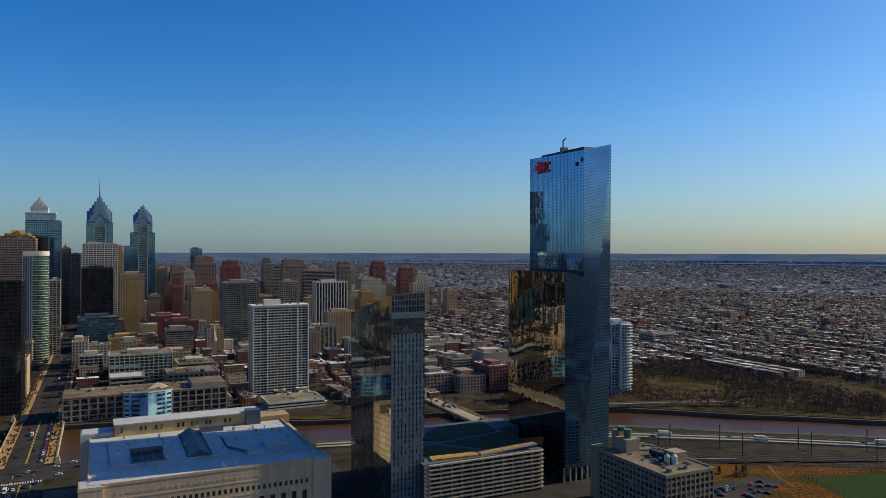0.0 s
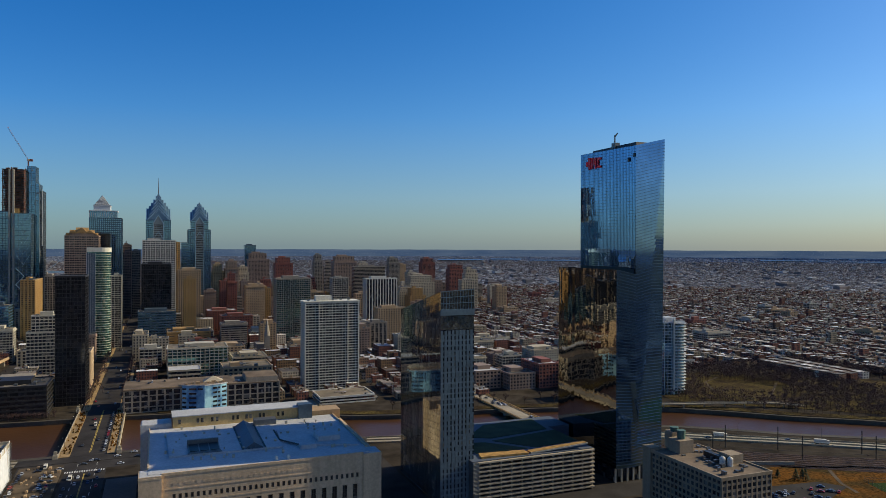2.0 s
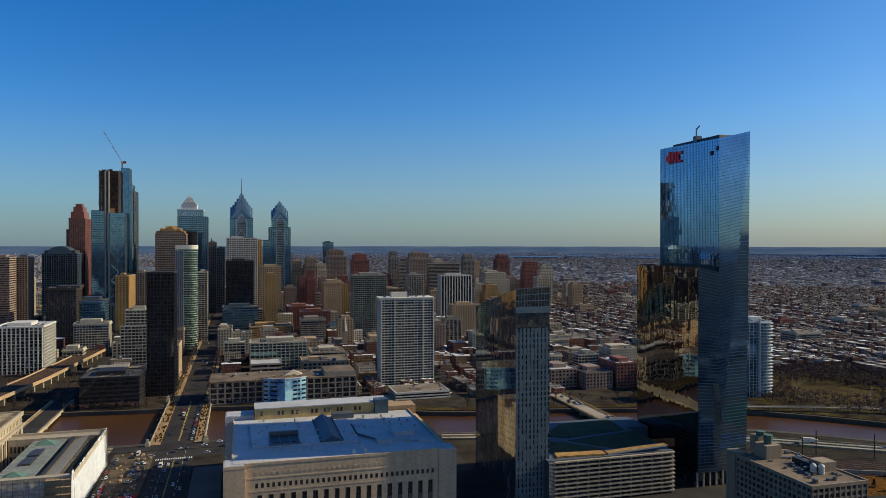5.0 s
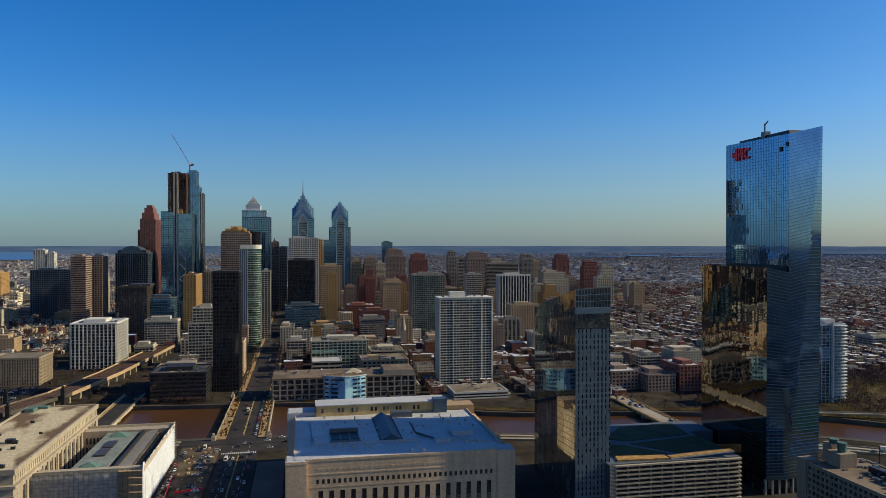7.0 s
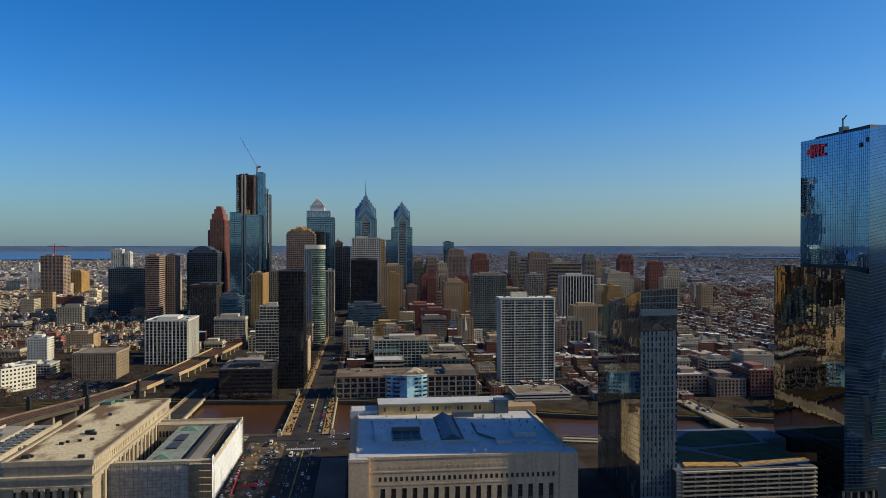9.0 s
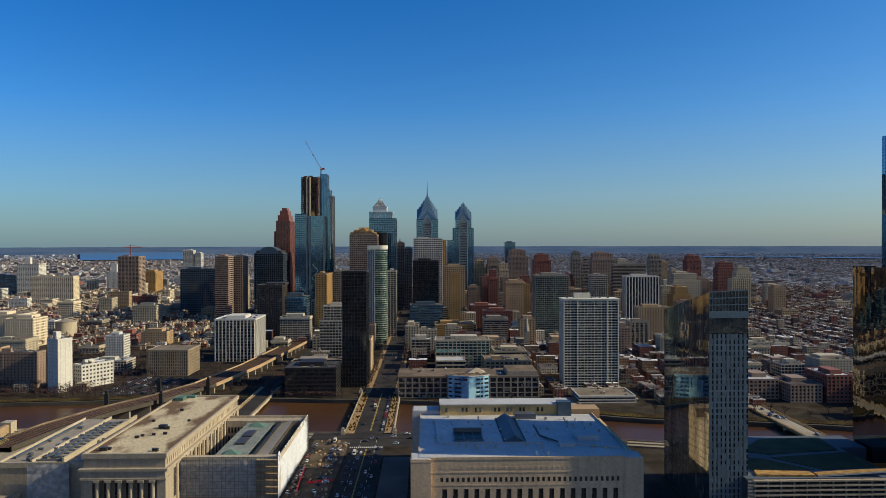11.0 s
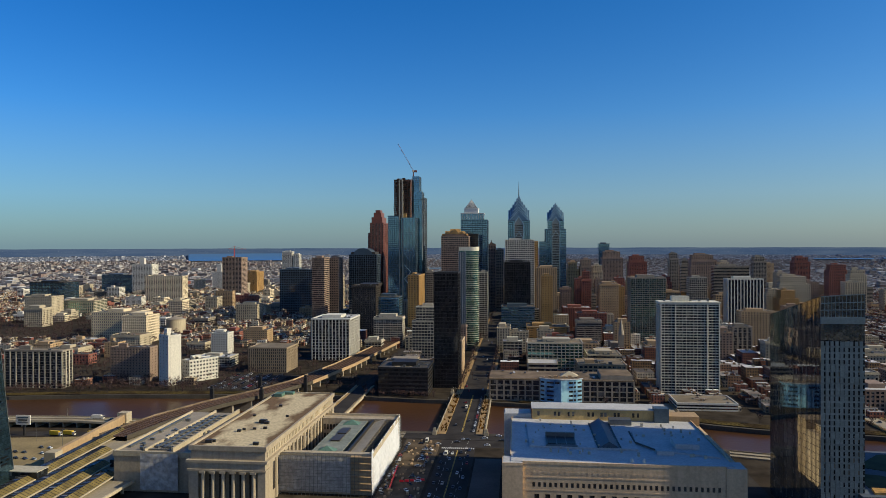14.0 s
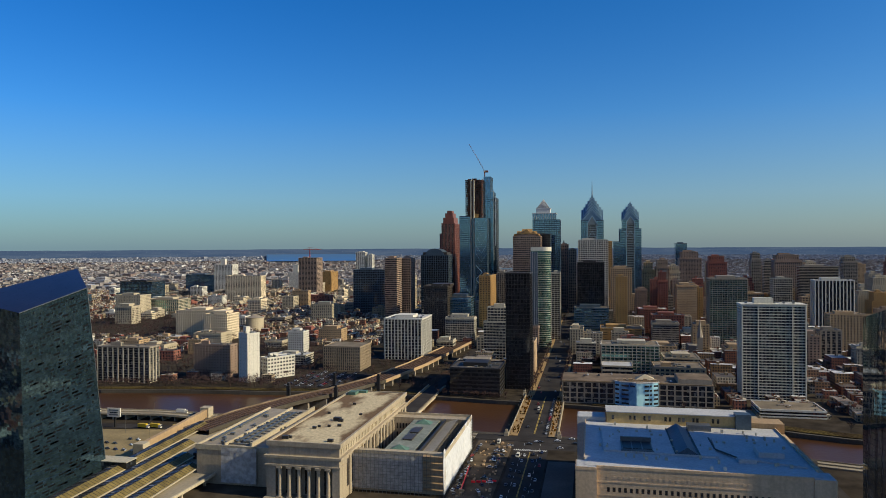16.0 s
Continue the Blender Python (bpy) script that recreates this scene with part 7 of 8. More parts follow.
# platform roofs of the upper station level
m_shed = surface("yellow_brown_shed_roof", (0.17, 0.125, 0.04), vary=0.4, big=0.15)
for k, (xs, y0, y1) in enumerate(((-296, 318, 520), (-281, 318, 470), (-266, 316, 440), (-251, 312, 420))):
    ps = thing("platform_roof", "long ridged platform roof with a strip of skylights", "roof", (xs, (y0 + y1) / 2, 6), "platform roofs")
    lean = lambda y: xs - 0.06 * (y - 340)
    for q, (w0, w1, z0, z1) in enumerate(((-6.5, -1.6, 8.4, 10.6), (1.6, 6.5, 10.6, 8.4))):
        s = Solid()
        s.v += [(lean(y) + w, y, z) for y in (y0, y1) for w, z in ((w0, z0), (w1, z1), (w1, z1 - 0.4), (w0, z0 - 0.4))]
        s.f += [(0, 1, 5, 4), (3, 7, 6, 2), (0, 4, 7, 3), (1, 2, 6, 5), (0, 3, 2, 1), (4, 5, 6, 7)]
        part("slope", s, m_shed, ps)
    s = Solid()
    s.v += [(lean(y) + w, y, z) for y in (y0, y1) for w, z in ((-1.9, 10.7), (1.9, 10.7), (1.9, 10.3), (-1.9, 10.3))]
    s.f += [(0, 1, 5, 4), (3, 7, 6, 2), (0, 4, 7, 3), (1, 2, 6, 5), (0, 3, 2, 1), (4, 5, 6, 7)]
    part("skylight", s, M["glassdark"], ps, "dark glass skylight strip")
    bars = Solid()
    for i in range(int((y1 - y0) / 2.4)):
        y = y0 + 1 + i * 2.4
        bars.box(lean(y) - 2.0, lean(y) + 2.0, y, y + 0.35, 10.65, 10.95)
    part("glazing_bar", bars, M["bronze"], ps, kind="stuff")
    seams = Solid()
    for i in range(int((y1 - y0) / 3.0)):
        y = y0 + 1 + i * 3.0
        seams.beam((lean(y) - 6.5, y, 8.5), (lean(y) - 1.7, y, 10.66), 0.14, 0.2).beam((lean(y) + 1.7, y, 10.66), (lean(y) + 6.5, y, 8.5), 0.14, 0.2)
    part("seam", seams, M["bronze"], ps, "dark standing seams", kind="stuff")
    part("gutter", Solid().beam((lean(y0) + 6.9, y0, 8.2), (lean(y1) + 6.9, y1, 8.2), 0.8, 0.6), M["cream"], ps)
    legs = Solid()
    for i in range(int((y1 - y0) / 14)):
        y = y0 + 4 + i * 14
        legs.box(lean(y) - 0.3, lean(y) + 0.3, y - 0.3, y + 0.3, 0, 10.3)
    part("leg", legs, M["dark"], ps, kind="stuff")
up = thing("platform_deck", "raised concrete deck under the platform roofs", "deck", (-272, 400, 0))
part("slab", Solid().prism([(-303, 310), (-240, 310), (-236, 420), (-252, 424), (-262, 520), (-316, 520)], 4.0, 6.0), M["concrete"], up)
part("edge_beam", Solid().beam((-238, 310, 6.3), (-234.5, 420, 6.3), 1.2, 1.6), M["cream"], up)
for y in (330, 356, 382, 408):
    part("frame", Solid().box(-240, -238.5, y, y + 1.5, 0, 4).box(-246, -238, y, y + 1.2, 3, 4.2), M["cream"], up)
part("black_cover", Solid().box(-266, -252, 440, 456, 6, 10.5), M["dark"], up, "black sheeted end of a roof")
# platform walls behind the deck
pw = thing("platform_wall", "long cream wall with brown coping by the tracks", "wall", (-310, 480, 0))
part("wall", Solid().prism([(-316, 455), (-313, 455), (-324, 560), (-327, 560)], 4, 11), M["tan"], pw)
part("end_pier", Solid().box(-318, -310, 448, 456, 0, 11.5).box(-330, -322, 556, 564, 0, 12.5), M["cream"], pw)

ducts = Solid()
for x in (-226, -221, -244):
    ducts.box(x, x + 1.6, 424, 506, 23.7, 25.0)
for i in range(14):
    ducts.box(-229.5, -215, 420 + i * 6.6, 420.8 + i * 6.6, 23.7, 24.5)
part("duct_run", ducts, M["steel"], st, "grey roof ducts", kind="stuff")
setting(part("track_bed", ribbon([(-176, 745), (-168, 830), (-150, 960)], 12, 0.3), m_ballast), "lower railway yard beside the viaduct", "railway")
# billboard by the lot
bb = thing("billboard", "white roadside billboard with plain bars on one post", "billboard", (-391, 527, 0))
part("post", Solid().box(-391.6, -390.4, 526.6, 527.8, 0, 9), M["dark"], bb)
part("panel", Solid().box(-397, -385, 525.4, 526.4, 9, 16.4), M["paint"], bb)
for z, w, c in ((14.2, 9, "bluemetal"), (12.2, 7.5, "dark"), (10.4, 8.4, "steel")):
    part("print_bar", Solid().box(-391 - w / 2, -391 + w / 2, 525.2, 525.39, z, z + 1.0), M[c], bb)

# builders' clutter on the plaza
for i in range(9):
    y = 430 + i * 5.2
    bn = thing("barrier", "red plastic building site barrier", "barrier", (-79 - 0.4 * i, y, 0.1), "site barriers")
    part("panel", Solid().box(-79.6 - 0.3 * i, -79.0 - 0.3 * i, y, y + 4.6, 0.2, 1.5), m_red, bn)
    part("foot", Solid().box(-80.2 - 0.3 * i, -78.4 - 0.3 * i, y + 0.4, y + 0.9, 0.1, 0.3), M["dark"], bn)
for i in range(5):
    bn = thing("barrier", "red plastic building site barrier", "barrier", (-74 + i * 3, 446 + i, 0.1), "site barriers")
    part("panel", Solid().box(-75.4 + i * 3.2, -72.8 + i * 3.2, 446 + i, 446.5 + i, 0.2, 1.5), m_red, bn)
heap = Solid()
for i in range(90):
    x, y = prnd.uniform(-85, -60), prnd.uniform(405, 540)
    s = prnd.uniform(0.4, 1.6)
    heap.box(x, x + s, y, y + s * prnd.uniform(0.6, 2.2), 0.1, 0.3 + s * prnd.uniform(0.4, 0.9))
tagged(part("site_clutter", heap, M["tan"]), "pallets and stacked building material on the plaza", "clutter", "", "stuff")


# ---- mid-sized buildings by the river ----
mg = thing("mural_garage", "long concrete garage with a blue mural bay", "garage", (40, 715, 0))
part("dark_fill", Solid().box(-28, 109, 691, 738, 0, 19.4), M["glassdark"], mg, "dark glass filling behind the garage frame")
b, p = facade(-28, 109, 691, 738, 0, 20, 5.0, 7.0, 0.95, 1.5, 0.5)
part("banding", b, M["grey"], mg, kind="stuff")
part("framing", p, M["grey"], mg, kind="stuff")
part("roof", Solid().box(-28.6, 109.6, 690.4, 738.6, 20, 20.8), M["rustroof"], mg)
m_mural, nt, p = base_mat("blue_mural", 0.7)
vn = noise_of(nt, 0.12, 3)
rr = nt.nodes.new("ShaderNodeValToRGB")
rr.color_ramp.elements[0].color, rr.color_ramp.elements[1].color = (0.02, 0.12, 0.30, 1), (0.35, 0.62, 0.72, 1)
rr.color_ramp.elements[0].position, rr.color_ramp.elements[1].position = 0.32, 0.62
nt.links.new(vn.outputs[0], rr.inputs[0])
nt.links.new(rr.outputs[0], p.inputs["Base Color"])
PROW = [(20, 691), (25.5, 687), (40, 682.5), (54.5, 687), (61, 691)]
part("mural_bay", Solid().prism(PROW + [(61, 700), (20, 700)], 0, 22.0), m_mural, mg, "blue painted mural bay")
for (ax, ay), (bx, by), u0, u1 in ((PROW[0], PROW[1], 0.2, 0.8), (PROW[1], PROW[2], 0.08, 0.52), (PROW[1], PROW[2], 0.60, 0.9), (PROW[2], PROW[3], 0.52, 0.78), (PROW[2], PROW[3], 0.84, 0.97), (PROW[3], PROW[4], 0.2, 0.8)):
    for j in range(5):
        if u0 == 0.60 and j < 4:
            continue
        z = 2.6 + j * 4.1
        at_ = lambda u: (ax + (bx - ax) * u, ay + (by - ay) * u - 0.02, z)
        part("mural_opening", Solid().beam(at_(u0), at_(u1), 0.3, 1.7), M["glassblack"], mg)
for (ax, ay), (bx, by) in zip(PROW, PROW[1:]):
    part("mural_cornice", Solid().beam((ax, ay - 0.1, 22.3), (bx, by - 0.1, 22.3), 0.7, 0.8), M["pale"], mg)
part("mural_roof", Solid().prism(PROW + [(61, 700), (20, 700)], 22.0, 22.3), M["rustroof"], mg)
for k in range(8):
    x = 24 + k * 4.6
    part("roof_tank", Solid().box(x, x + 1.6 + (k % 3), 693 + (k % 2) * 2, 695 + (k % 2) * 2, 22.3, 23.3 + (k % 3) * 0.5), M["tan"], mg)
gb = Solid()
gb.v += [(40, 700, 22.4), (58, 700, 22.4), (58, 712, 22.4), (40, 712, 22.4), (49, 706, 27)]
gb.f += [(0, 1, 4), (1, 2, 4), (2, 3, 4), (3, 0, 4)]
part("hipped_roof", gb, M["cream"], mg)
part("upper_block", Solid().box(78, 108, 692, 726, 20.8, 25.4), M["grey"], mg)
part("upper_roof", Solid().box(78.5, 107.5, 692.5, 725.5, 25.4, 25.7), M["rustroof"], mg)
part("roof_rail", Solid().box(-28.4, 78, 690.5, 690.9, 20.8, 21.8), M["tan"], mg)
FOOT.append((-30, 111, 680, 740))
tower("brick_warehouse", "flat roofed brick warehouse with pale stone frame", 63, 112, 760, 800, 24, wall="tan", glass="glassdark", floor=4.2, bay=5, band=1.5, pier=1.2, roof="roof", pent=0.2)
tower("stone_corner_block", "pale stone corner block on the avenue", -30, -12, 1000, 1050, 34, wall="cream", glass="glassdark", floor=3.6, bay=3.6, band=1.2, pier=1.4)
tower("old_stone_block", "old grey stone block beside a round cornered tower", -84, -66, 830, 870, 38, wall="limestone", glass="glassdark", floor=3.6, bay=3.2, band=1.1, pier=1.3, pent=0.4)
tower("low_office_block", "low grey office block with a brown roof", -150, -92, 770, 810, 20, wall="grey", glass="glassdark", floor=4, band=1.6, pier=0.6, roof="roof")
tower("parking_deck", "low white parking deck in front of an apartment tower", 143, 196, 664, 700, 6.5, wall="paint", glass="glassblack", floor=3, band=1.2, pier=0, out=0.3, pent=0)
tower("brick_block", "brown brick loft block with pale window bays", 342, 372, 660, 700, 17, wall="brown", glass="glassdark", floor=3.6, bay=3.6, band=1.2, pier=1.2, roof="darkroof")
tower("brick_block", "red brick loft block with white windows", 404, 440, 640, 690, 21, wall="red", glass="glassdark", floor=3.6, bay=3.6, band=1.2, pier=1.2, roof="darkroof")



# river park: footbridge, paths and fence
fb = thing("footbridge", "pale concrete footbridge ramp on columns by the river park", "bridge", (490, 515, 0))
FBL = [(430, 541, 3.6), (486, 520, 4.4), (541, 500, 4.4), (560, 486, 3.0)]
part("deck", ribbon(FBL, 3.6, 4, 0.7), M["concrete"], fb)
for d in (-1.8, 1.8):
    part("railing", ribbon([(x, y, z + 1.0) for x, y, z in offset_line(FBL, d)], 0.15, 4, 0.5), M["concrete"], fb)
for x, y in ((440, 537), (458, 530.5), (476, 524), (494, 517), (512, 510.5), (530, 504), (546, 496.5)):
    part("column", Solid().box(x - 0.5, x + 0.5, y - 0.5, y + 0.5, -5, 3.2), M["grey"], fb)
setting(part("lawn", Solid().prism([(539, 566), (575, 541), (630, 588), (567, 618)], 0.2, 0.3), m_grass), "winter green lawn in the riverside park", "lawn")
for i, L4 in enumerate(([(530, 560), (570, 535), (640, 592)], [(535, 572), (566, 622), (600, 640)], [(565, 520), (620, 500), (700, 470)])):
    setting(part("path", ribbon([(x, y, 0.42) for x, y in L4], 2.4, 0.42, 0.3), m_dirt), "sandy path through the riverside park", "path")
fence = thing("chain_fence", "dark chain fence along a sports field", "fence", (450, 320, 0))
FP = [(404, 268), (420, 318.5), (520, 287)]
for (ax, ay), (bx, by) in zip(FP, FP[1:]):
    n = int(math.hypot(bx - ax, by - ay) / 4)
    for i in range(n):
        x, y = ax + (bx - ax) * i / n, ay + (by - ay) * i / n
        part("post", Solid().box(x - 0.08, x + 0.08, y - 0.08, y + 0.08, 0, 3.2), M["dark"], fence)
    for z in (0.8, 2.0, 3.1):
        part("rail", Solid().beam((ax, ay, z), (bx, by, z), 0.08), M["dark"], fence)
setting(part("path", ribbon([(398, 306, 0.16), (404, 322, 0.16), (427, 353, 0.16)], 2.4, 0.16, 0.1), m_dirt), "trodden path down the grass slope", "path")
setting(part("path", ribbon([(396, 362, 0.2), (470, 330, 0.2), (560, 286, 0.2)], 5, 0.2, 0.12), m_grass), "yellow grass strip above the tracks", "grass")
rt = thing("retaining_wall", "short pale concrete wall above the tracks", "wall", (390, 368, 0))
part("wall", Solid().beam((374, 375, 1.2), (408, 361, 1.2), 0.8, 2.4), M["concrete"], rt)
# ---- bare winter trees ----
m_bark = surface("grey_brown_bark", (0.05, 0.034, 0.024), rough=0.95, vary=0.3, big=0.5)
m_twig = surface("brown_twigs", (0.078, 0.047, 0.043), rough=0.95, vary=0.4, big=0.2, island=0.5)
m_needle = surface("dark_evergreen", (0.022, 0.038, 0.014), rough=0.95, vary=0.4, big=0.6, island=0.4)


def bare_tree(rng, h, twigs):
    """Trunk and limbs, and a crown of thin twigs, both about the origin."""
    wood, crown = Solid(), Solid()
    wood.tube((0, 0), 0.028 * h, -0.3, h * 0.42, 7, 0.014 * h)
    tips = []
    for i in range(7):
        a = 2 * math.pi * i / 7 + rng.uniform(-0.4, 0.4)
        z0 = h * rng.uniform(0.26, 0.42)
        r = h * rng.uniform(0.16, 0.34)
        tip = Vector((r * math.cos(a), r * math.sin(a), h * rng.uniform(0.6, 0.92)))
        wood.beam((0, 0, z0), tip, 0.012 * h)
        for _ in range(2):
            mid = Vector((0, 0, z0)).lerp(tip, rng.uniform(0.4, 0.7))
            t2 = mid + Vector((rng.uniform(-0.16, 0.16), rng.uniform(-0.16, 0.16), rng.uniform(0.08, 0.2))) * h
            wood.beam(mid, t2, 0.007 * h)
            tips.append((mid, t2))
        tips.append((Vector((0, 0, z0)), tip))
    for _ in range(twigs):
        a, b = rng.choice(tips)
        p = a.lerp(b, rng.uniform(0.35, 1.05))
        d = Vector((rng.gauss(0, 1), rng.gauss(0, 1), rng.gauss(0.5, 0.8))).normalized() * h * rng.uniform(0.07, 0.17)
        s = d.cross(Vector((rng.gauss(0, 1), rng.gauss(0, 1), rng.gauss(0, 1)))).normalized() * h * (0.011 if twigs > 100 else 0.017)
        crown.quad(p - s, p + s, p + d)
    return wood, crown


trng = random.Random(21)
kinds = []
for i in range(4):
    w, c = bare_tree(trng, 10.0, 170)
    kinds.append((mesh_from("trunk", w.v, w.f, [m_bark]), mesh_from("crown", c.v, c.f, [m_twig])))


def plant(x, y, z, h, k, label="bare winter tree with grey brown twigs", group="bank trees"):
    t = thing("tree", label, "tree", (x, y, z), group)
    t.rotation_euler[2] = trng.uniform(0, 6.28)
    t.scale = (h / 10,) * 3
    for me, nm in zip(kinds[k], ("trunk", "crown")):
        o = new(nm, me)
        o.parent = t


for i in range(70):
    a = trng.uniform(-47, 34)
    if -2 > a > -8.5 or 11 < a < 17 or 24 < -a < 30 and trng.random() < 0.6:
        continue
    d = far_bank(a) + trng.uniform(14, 48)
    x, y = math.sin(radians(a)) * d, math.cos(radians(a)) * d
    if not any(x0 - 3 < x < x1 + 3 and y0 - 3 < y < y1 + 3 for x0, x1, y0, y1 in FOOT):
        plant(x, y, 0, trng.uniform(8, 13), trng.randrange(4))

# woods and street trees too many to count
base = []
for k in range(3):
    w, c = bare_tree(trng, 10.0, 90)
    base.append((np.array(w.v), w.f, np.array(c.v), c.f))


def grove(name, label, spots, hmin, hmax):
    vs, fs, n = [], [], 0
    for x, y in spots:
        wv, wf, cv, cf = base[trng.randrange(3)]
        s = trng.uniform(hmin, hmax) / 10
        a = trng.uniform(0, 6.28)
        rot = np.array([[math.cos(a), -math.sin(a), 0], [math.sin(a), math.cos(a), 0], [0, 0, 1]]) * s
        v = cv @ rot.T + (x, y, 0)
        vs.append(v)
        fs += [tuple(i + n for i in f) for f in cf]
        n += len(v)
        t = np.array([(-0.2, 0, 0), (0.2, 0, 0), (0.1, 0, 6), (-0.1, 0, 6), (0, -0.2, 0), (0, 0.2, 0), (0, 0.1, 6), (0, -0.1, 6)]) * s + (x, y, 0)
        vs.append(t)
        fs += [(n, n + 1, n + 2, n + 3), (n + 4, n + 5, n + 6, n + 7)]
        n += 8
    ob = new(name, mesh_from(name, np.concatenate(vs).tolist(), fs, [m_twig]))
    return tagged(ob, label, "trees", "", "stuff")


def spots_in(x0, x1, y0, y1, n):
    out = []
    while len(out) < n:
        x, y = trng.uniform(x0, x1), trng.uniform(y0, y1)
        a = math.degrees(math.atan2(x, y))
        if math.hypot(x, y) > far_bank(a) + 16 and not any(b0 - 2 < x < b1 + 2 and c0 - 2 < y < c1 + 2 for b0, b1, c0, c1 in FOOT):
            out.append((x, y))
    return out


lawn_free = lambda p: math.hypot(p[0] - 577, p[1] - 579) > 44 and not 705 < p[0] < 764 and (p[0] > 600 or trng.random() < 0.6)
grove("park_trees", "bare brown trees of the riverside park", [p for p in spots_in(470, 800, 380, 700, 3600) if lawn_free(p)], 7, 12)
grove("park_trees", "bare brown trees between northern apartment blocks", spots_in(-640, -300, 670, 1010, 620), 7, 12)
grove("park_trees", "bare brown trees along the northern parkway", spots_in(-1150, -560, 1000, 1420, 1000), 8, 13)
bushes = []
while len(bushes) < 520:
    a = trng.uniform(-50, -14)
    d = far_bank(a) + trng.uniform(21, 58)
    x, y = math.sin(radians(a)) * d, math.cos(radians(a)) * d
    if not any(b0 - 1 < x < b1 + 1 and c0 - 1 < y < c1 + 1 for b0, b1, c0, c1 in FOOT) and not (-272 < x < -145) and not (-330 < x < -262 and y > 714):
        bushes.append((x, y))
bushes += [(math.sin(radians(a)) * (far_bank(a) + o), math.cos(radians(a)) * (far_bank(a) + o)) for a, o in ((trng.uniform(-12.3, -6.8), trng.uniform(7, 17)) for _ in range(90))]
bushes += [(x, y) for x, y in ((trng.uniform(-268, -145), trng.uniform(735, 1000)) for _ in range(260)) if not any(b0 - 2 < x < b1 + 2 and c0 - 2 < y < c1 + 2 for b0, b1, c0, c1 in FOOT) and abs(x + 224 - (y - 722) * 0.15) > 15]
grove("bank_scrub", "bare brown scrub and small trees along the river bank", bushes, 3.5, 8)
street = []
for _ in range(4200):
    bi, bj = trng.randint(-24, 34), trng.randint(0, 12)
    x = bi * 58.0 + 5 + trng.choice((-2.5, 2.5, 29)) + trng.uniform(-1.5, 1.5)
    y = 640 + bj * 128 + trng.uniform(0, 128)
    a = math.degrees(math.atan2(x, y))
    if abs(a) < 55 and math.hypot(x, y) > far_bank(a) + 20 and not any(b0 - 2 < x < b1 + 2 and c0 - 2 < y < c1 + 2 for b0, b1, c0, c1 in FOOT):
        street.append((x, y))
street += [(x + trng.uniform(-0.8, 0.8), 722 + i * 11 + trng.uniform(-2, 2)) for x in (-60.5, -30) for i in range(50)]
grove("street_trees", "bare street trees among the row houses", street, 8, 13)
slope = [(trng.uniform(312, 560), trng.uniform(240, 440)) for _ in range(170)]
slope = [(x, y) for x, y in slope if 12 < near_bank(math.degrees(math.atan2(x, y))) - math.hypot(x, y)]
grove("scrub", "low bare scrub on the grass slope", [(x, y) for x, y in slope if math.hypot(x - 450, y - 290) > 50], 1.5, 3.5)
for x, y, h in ((383, 338, 6.5), (388, 335, 7), (391, 340, 5), (376, 346, 4.5), (352, 366, 3.5)):
    t = thing("evergreen_tree", "dark green evergreen on a dry grass slope", "tree", (x, y, 0), "evergreens")
    part("trunk", Solid().tube((x, y), 0.2, -0.2, 1.4, 6), m_bark, t)
    c = Solid()
    for _ in range(260):
        z = trng.uniform(0.1, 1) ** 1.2
        r = (1 - z) * h * 0.36 * trng.uniform(0.55, 1.1)
        a = trng.uniform(0, 6.28)
        p = Vector((x + r * math.cos(a), y + r * math.sin(a), 0.8 + z * h))
        d = Vector((math.cos(a), math.sin(a), -0.5)) * 0.8
        s = Vector((-math.sin(a), math.cos(a), 0)) * 0.3
        c.quad(p - s, p + s, p + d)
    part("crown", c, m_needle, t)

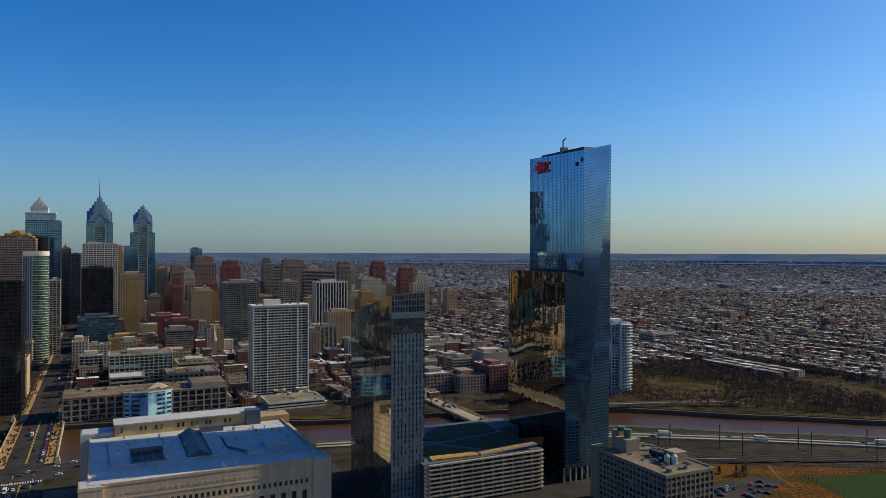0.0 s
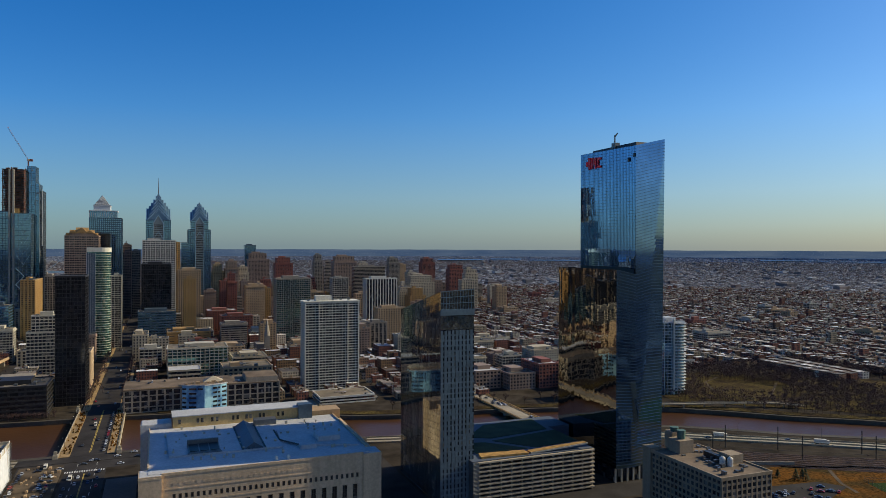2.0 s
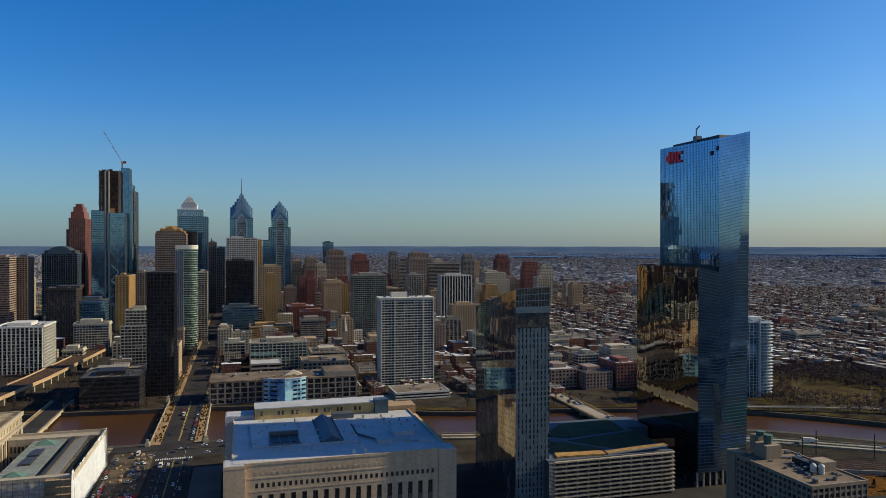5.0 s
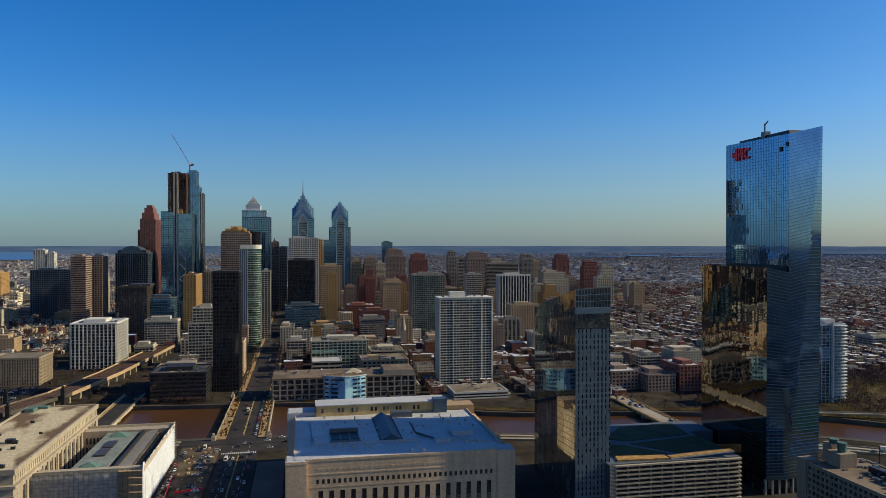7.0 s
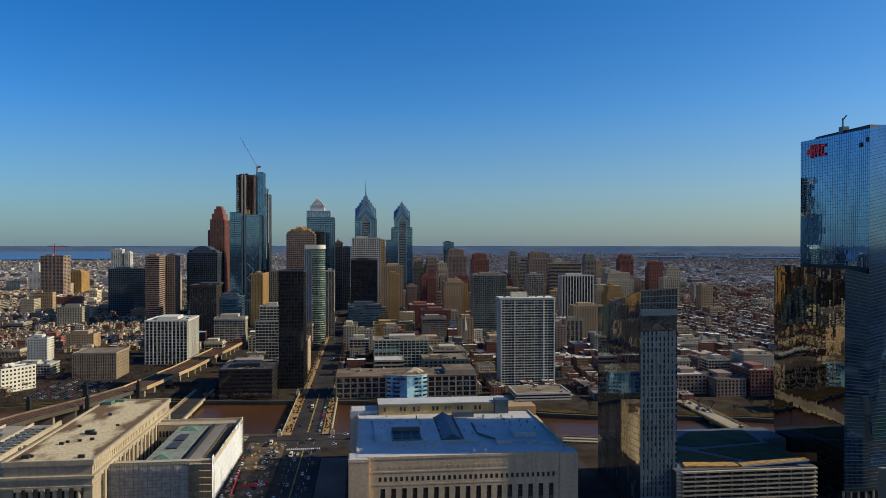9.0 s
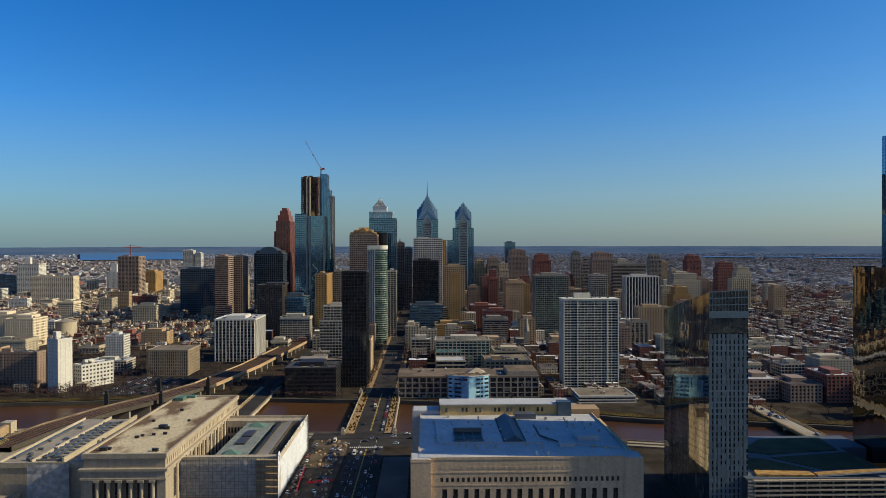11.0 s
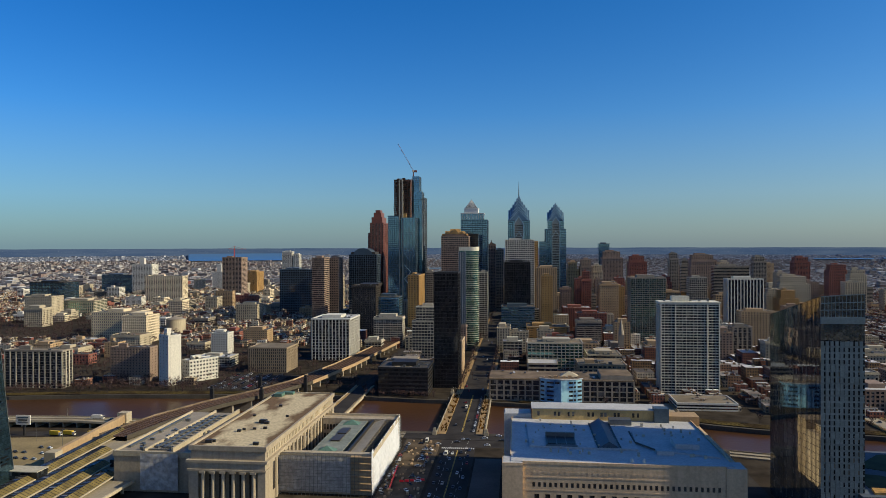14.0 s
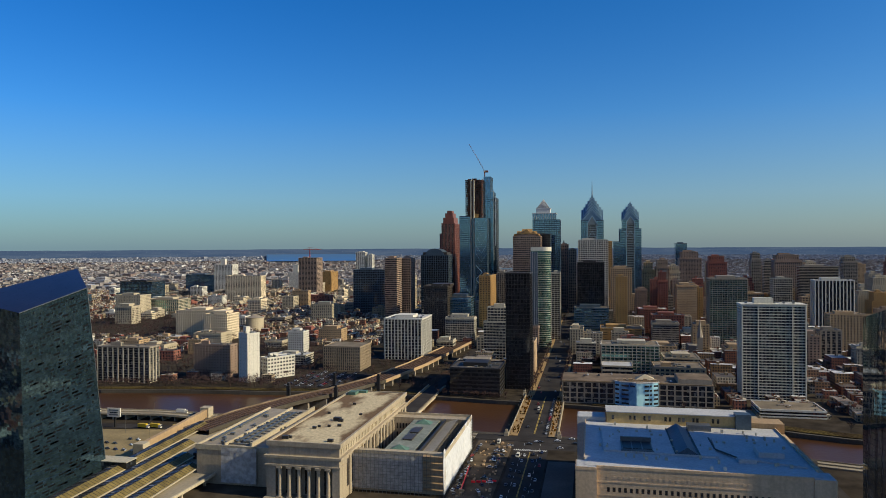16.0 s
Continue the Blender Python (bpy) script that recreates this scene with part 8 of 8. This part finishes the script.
# ---- cars ----
m_carglass = glazing("car_glass", (0.06, 0.07, 0.08), metal=0.5, rough=0.05)
m_tyre = surface("tyre_rubber", (0.015, 0.015, 0.015), rough=0.9)
PAINTS = [("white", (0.72, 0.72, 0.70)), ("black", (0.015, 0.015, 0.017)), ("silver", (0.38, 0.39, 0.40)), ("dark grey", (0.06, 0.062, 0.068)), ("red", (0.34, 0.02, 0.018)), ("dark blue", (0.02, 0.035, 0.09))]
protos = []
for nm, col in PAINTS:
    m = surface(nm.replace(" ", "_") + "_car_paint", col, rough=0.3, vary=0.04, spec=0.5, bump=0)
    car = thing("car", f"{nm} car parked or driving on the street", "car", (0, -900, 0.1), "cars")
    body = Solid()
    prof = [(-2.2, 0.35), (-2.25, 0.75), (-1.3, 0.95), (1.5, 0.92), (2.25, 0.72), (2.3, 0.35)]
    body.v += [(-0.86, -y, z) for y, z in prof] + [(0.86, -y, z) for y, z in prof]
    k = len(prof)
    body.f += [tuple(range(k)), tuple(range(2 * k - 1, k - 1, -1))] + [(i, i + k, (i + 1) % k + k, (i + 1) % k) for i in range(k)]
    cab = Solid().frustum([(-0.8, -1.35), (0.8, -1.35), (0.8, 1.5), (-0.8, 1.5)], 0.9, [(-0.64, -0.7), (0.64, -0.7), (0.64, 0.95), (-0.64, 0.95)], 1.42)
    roof = Solid().box(-0.65, 0.65, -0.72, 0.97, 1.41, 1.47)
    for pn, s, mm in (("body", body, m), ("cabin", cab, m_carglass), ("roof", roof, m)):
        o = new(pn, mesh_from(pn, s.v, s.f, [mm]))
        o.parent = car
    wh = Solid()
    n = 10
    for sx in (-0.11, 0.11):
        wh.v += [(sx, 0.33 * math.cos(2 * math.pi * i / n), 0.33 * math.sin(2 * math.pi * i / n)) for i in range(n)]
    wh.f += [tuple(range(n)), tuple(range(2 * n - 1, n - 1, -1))] + [(i, (i + 1) % n, (i + 1) % n + n, i + n) for i in range(n)]
    wme = mesh_from("wheel", wh.v, wh.f, [m_tyre])
    for x in (-0.8, 0.8):
        for y in (-1.4, 1.4):
            o = new("wheel", wme)
            o.parent, o.location = car, (x, y, 0.33)
    protos.append(car)
crng = random.Random(8)
spots = []
for x, dz in ((-53.5, 180), (-48, 180), (-41, 0), (-36, 0)):
    y = 330 + crng.uniform(0, 20)
    while y < 520:
        spots.append((x + crng.uniform(-0.5, 0.5), y, 0.07, dz))
        y += crng.uniform(12, 34)
for i in range(15):
    spots.append((-36.2, 572 + i * 9 + crng.uniform(-1, 1), 0.36, 0))
spots += [(-47, 640, 0.36, 180), (-52, 590, 0.36, 180), (-42, 604, 0.36, 0), (-50, 676, 0.36, 180)]
for i in range(10):
    spots.append((crng.uniform(-84, 40), crng.choice((533, 540, 547)), 0.08, 90))
for i in range(20):
    spots.append((crng.uniform(-84.5, -81.5), 424 + i * 5.6, 0.13, crng.uniform(-6, 6)))
for i in range(24):
    spots.append((-64 - crng.choice((0, 4.5)) + crng.uniform(-0.4, 0.4), 412 + crng.uniform(0, 110), 0.13, crng.choice((0, 90, 30))))
for r in range(3):
    for i in range(9):
        if crng.random() < 0.66:
            spots.append((-392 + i * 7.5 + r * 4, 472 + r * 13 - i * 0.6, 0.11, crng.uniform(60, 66)))
for r in range(5):
    for i in range(18):
        if crng.random() < 0.82:
            spots.append((-324 + r * 12.5, 720 + i * 4.9, 0.13, 90))
for i in range(20):
    spots.append((crng.uniform(342, 388), crng.uniform(304, 326), 0.11, crng.choice((35, 125))))
hx, hy, hz = ([p[k] for p in HW] for k in range(3))
for i in range(20):
    x = crng.uniform(-520, 640)
    q = crng.choice((-5, -2.5, 2.5, 5))
    y = float(np.interp(x, hx, hy))
    y2 = float(np.interp(x + 5, hx, hy))
    spots.append((x, y + q, float(np.interp(x, hx, hz)) + 0.02, math.degrees(math.atan2(y2 - y, 5)) + 90))
for i in range(26):
    spots.append((crng.choice((-55, -51, -47, -41, -37, -34.5)), crng.uniform(720, 1350), 0.07, 0))
for i in range(12):
    spots.append((crng.choice((296, 300.5, 304)), crng.uniform(520, 670), 1.02, 0))
for i in range(14):
    spots.append((crng.uniform(-250, 130), crng.choice((356, 361, 366, 371)), 0.07, 90))
for i, (x, y, z, a) in enumerate(spots):
    copy_thing(protos[crng.choice((0, 0, 1, 1, 1, 2, 2, 3, 3, 3, 4, 5))], pose(x, y, z, 0, 0, a))
# the first of each colour also stands in the streets
for i, c in enumerate(protos):
    c.location = (122 + i * 4.2, 366, 0.08)
    c.rotation_euler[2] = radians(90)
# a bus and vans
for x, y, c in ((-52, 508, "paint"), (-70, 540, "paint"), (-312, 382, "paint"), (-318, 372, "paint"), (-48, 655, "paint")):
    v = thing("van", "white delivery van on the street", "van", (x, y, 0.1), "vans")
    part("body", Solid().box(x - 1.05, x + 1.05, y - 1.8, y + 3.2, 0.5, 2.5), M[c], v)
    part("bonnet", Solid().frustum([(x - 1, y - 3.2), (x + 1, y - 3.2), (x + 1, y - 1.8), (x - 1, y - 1.8)], 0.5, [(x - 0.95, y - 2.9), (x + 0.95, y - 2.9), (x + 0.95, y - 1.8), (x - 0.95, y - 1.8)], 1.5), M[c], v)
    part("windscreen", Solid().frustum([(x - 0.95, y - 2.8), (x + 0.95, y - 2.8), (x + 0.95, y - 1.75), (x - 0.95, y - 1.75)], 1.5, [(x - 0.9, y - 2.0), (x + 0.9, y - 2.0), (x + 0.9, y - 1.75), (x - 0.9, y - 1.75)], 2.4), m_carglass, v)
    for sx in (-0.95, 0.95):
        for sy in (-2.2, 2.2):
            part("wheel", Solid().box(x + sx - 0.12, x + sx + 0.12, y + sy - 0.36, y + sy + 0.36, 0.08, 0.8), m_tyre, v)
# light poles on the bridge approaches and the lot
for x, y in ((-340, 500), (-370, 512), (-300, 470), (-430, 560), (-380, 565), (-330, 567), (-480, 556), (-300, 569), (-250, 568), (-530, 549), (420, 425), (470, 392), (520, 356), (350, 462), (-200, 567)):
    lp = thing("lamp_post", "tall grey lamp post by the expressway", "lamp", (x, y, 0), "lamp posts")
    part("pole", Solid().tube((x, y), 0.16, 0, 13, 6, 0.09), M["steel"], lp)
    part("arm", Solid().beam((x, y, 12.8), (x + 2.4, y, 13.2), 0.14), M["steel"], lp)



# lorries on the expressway and yellow plant by the lot
def lorry(x, y, z, turn, body, label):
    t = thing("lorry", label, "truck", (x, y, z), "lorries")
    t.rotation_euler[2] = radians(turn)
    for nm, s, mat in (("box", Solid().box(-1.25, 1.25, -3.6, 4.6, 0.9, 3.7), body), ("cab", Solid().box(-1.15, 1.15, -5.8, -3.8, 0.6, 2.9), M["paint"]), ("chassis", Solid().box(-0.9, 0.9, -5.6, 4.5, 0.5, 0.9), M["dark"]), ("windscreen", Solid().box(-1.05, 1.05, -5.9, -5.78, 1.7, 2.7), m_carglass)):
        o = new(nm, mesh_from(nm, s.v, s.f, [mat]))
        o.parent = t
    for wx in (-0.95, 0.95):
        for wy in (-4.8, 2.2, 3.6):
            o = new("wheel", wme)
            o.parent, o.location, o.scale = t, (wx, wy, 0.5), (1.6, 1.5, 1.5)


for x, q in ((412, 3), (470, -3), (-352, 3), (-200, -3), (545, 3), (-430, -3)):
    y, y2 = float(np.interp(x, hx, hy)), float(np.interp(x + 5, hx, hy))
    lorry(x, y + q, float(np.interp(x, hx, hz)) + 0.02, math.degrees(math.atan2(y2 - y, 5)) + 90, M["paint"], "white box lorry on the riverside expressway")
m_yel = surface("yellow_machine_paint", (0.55, 0.36, 0.02), rough=0.5, vary=0.1)
for x, y in ((-366, 529), (-356, 531), (-335, 531), (-329, 530)):
    lorry(x, y, 0.12, 84, m_yel, "yellow works truck parked by the river road")
# cars on the garage roof
for i in range(16):
    x, y = crng.uniform(-24, 104), crng.choice((697, 703, 718, 724, 733))
    if (not 16 < x < 64 or y > 714) and x < 74:
        copy_thing(protos[crng.choice((0, 1, 1, 2, 3, 3))], pose(x, y, 20.82, 0, 0, crng.choice((0, 180))))
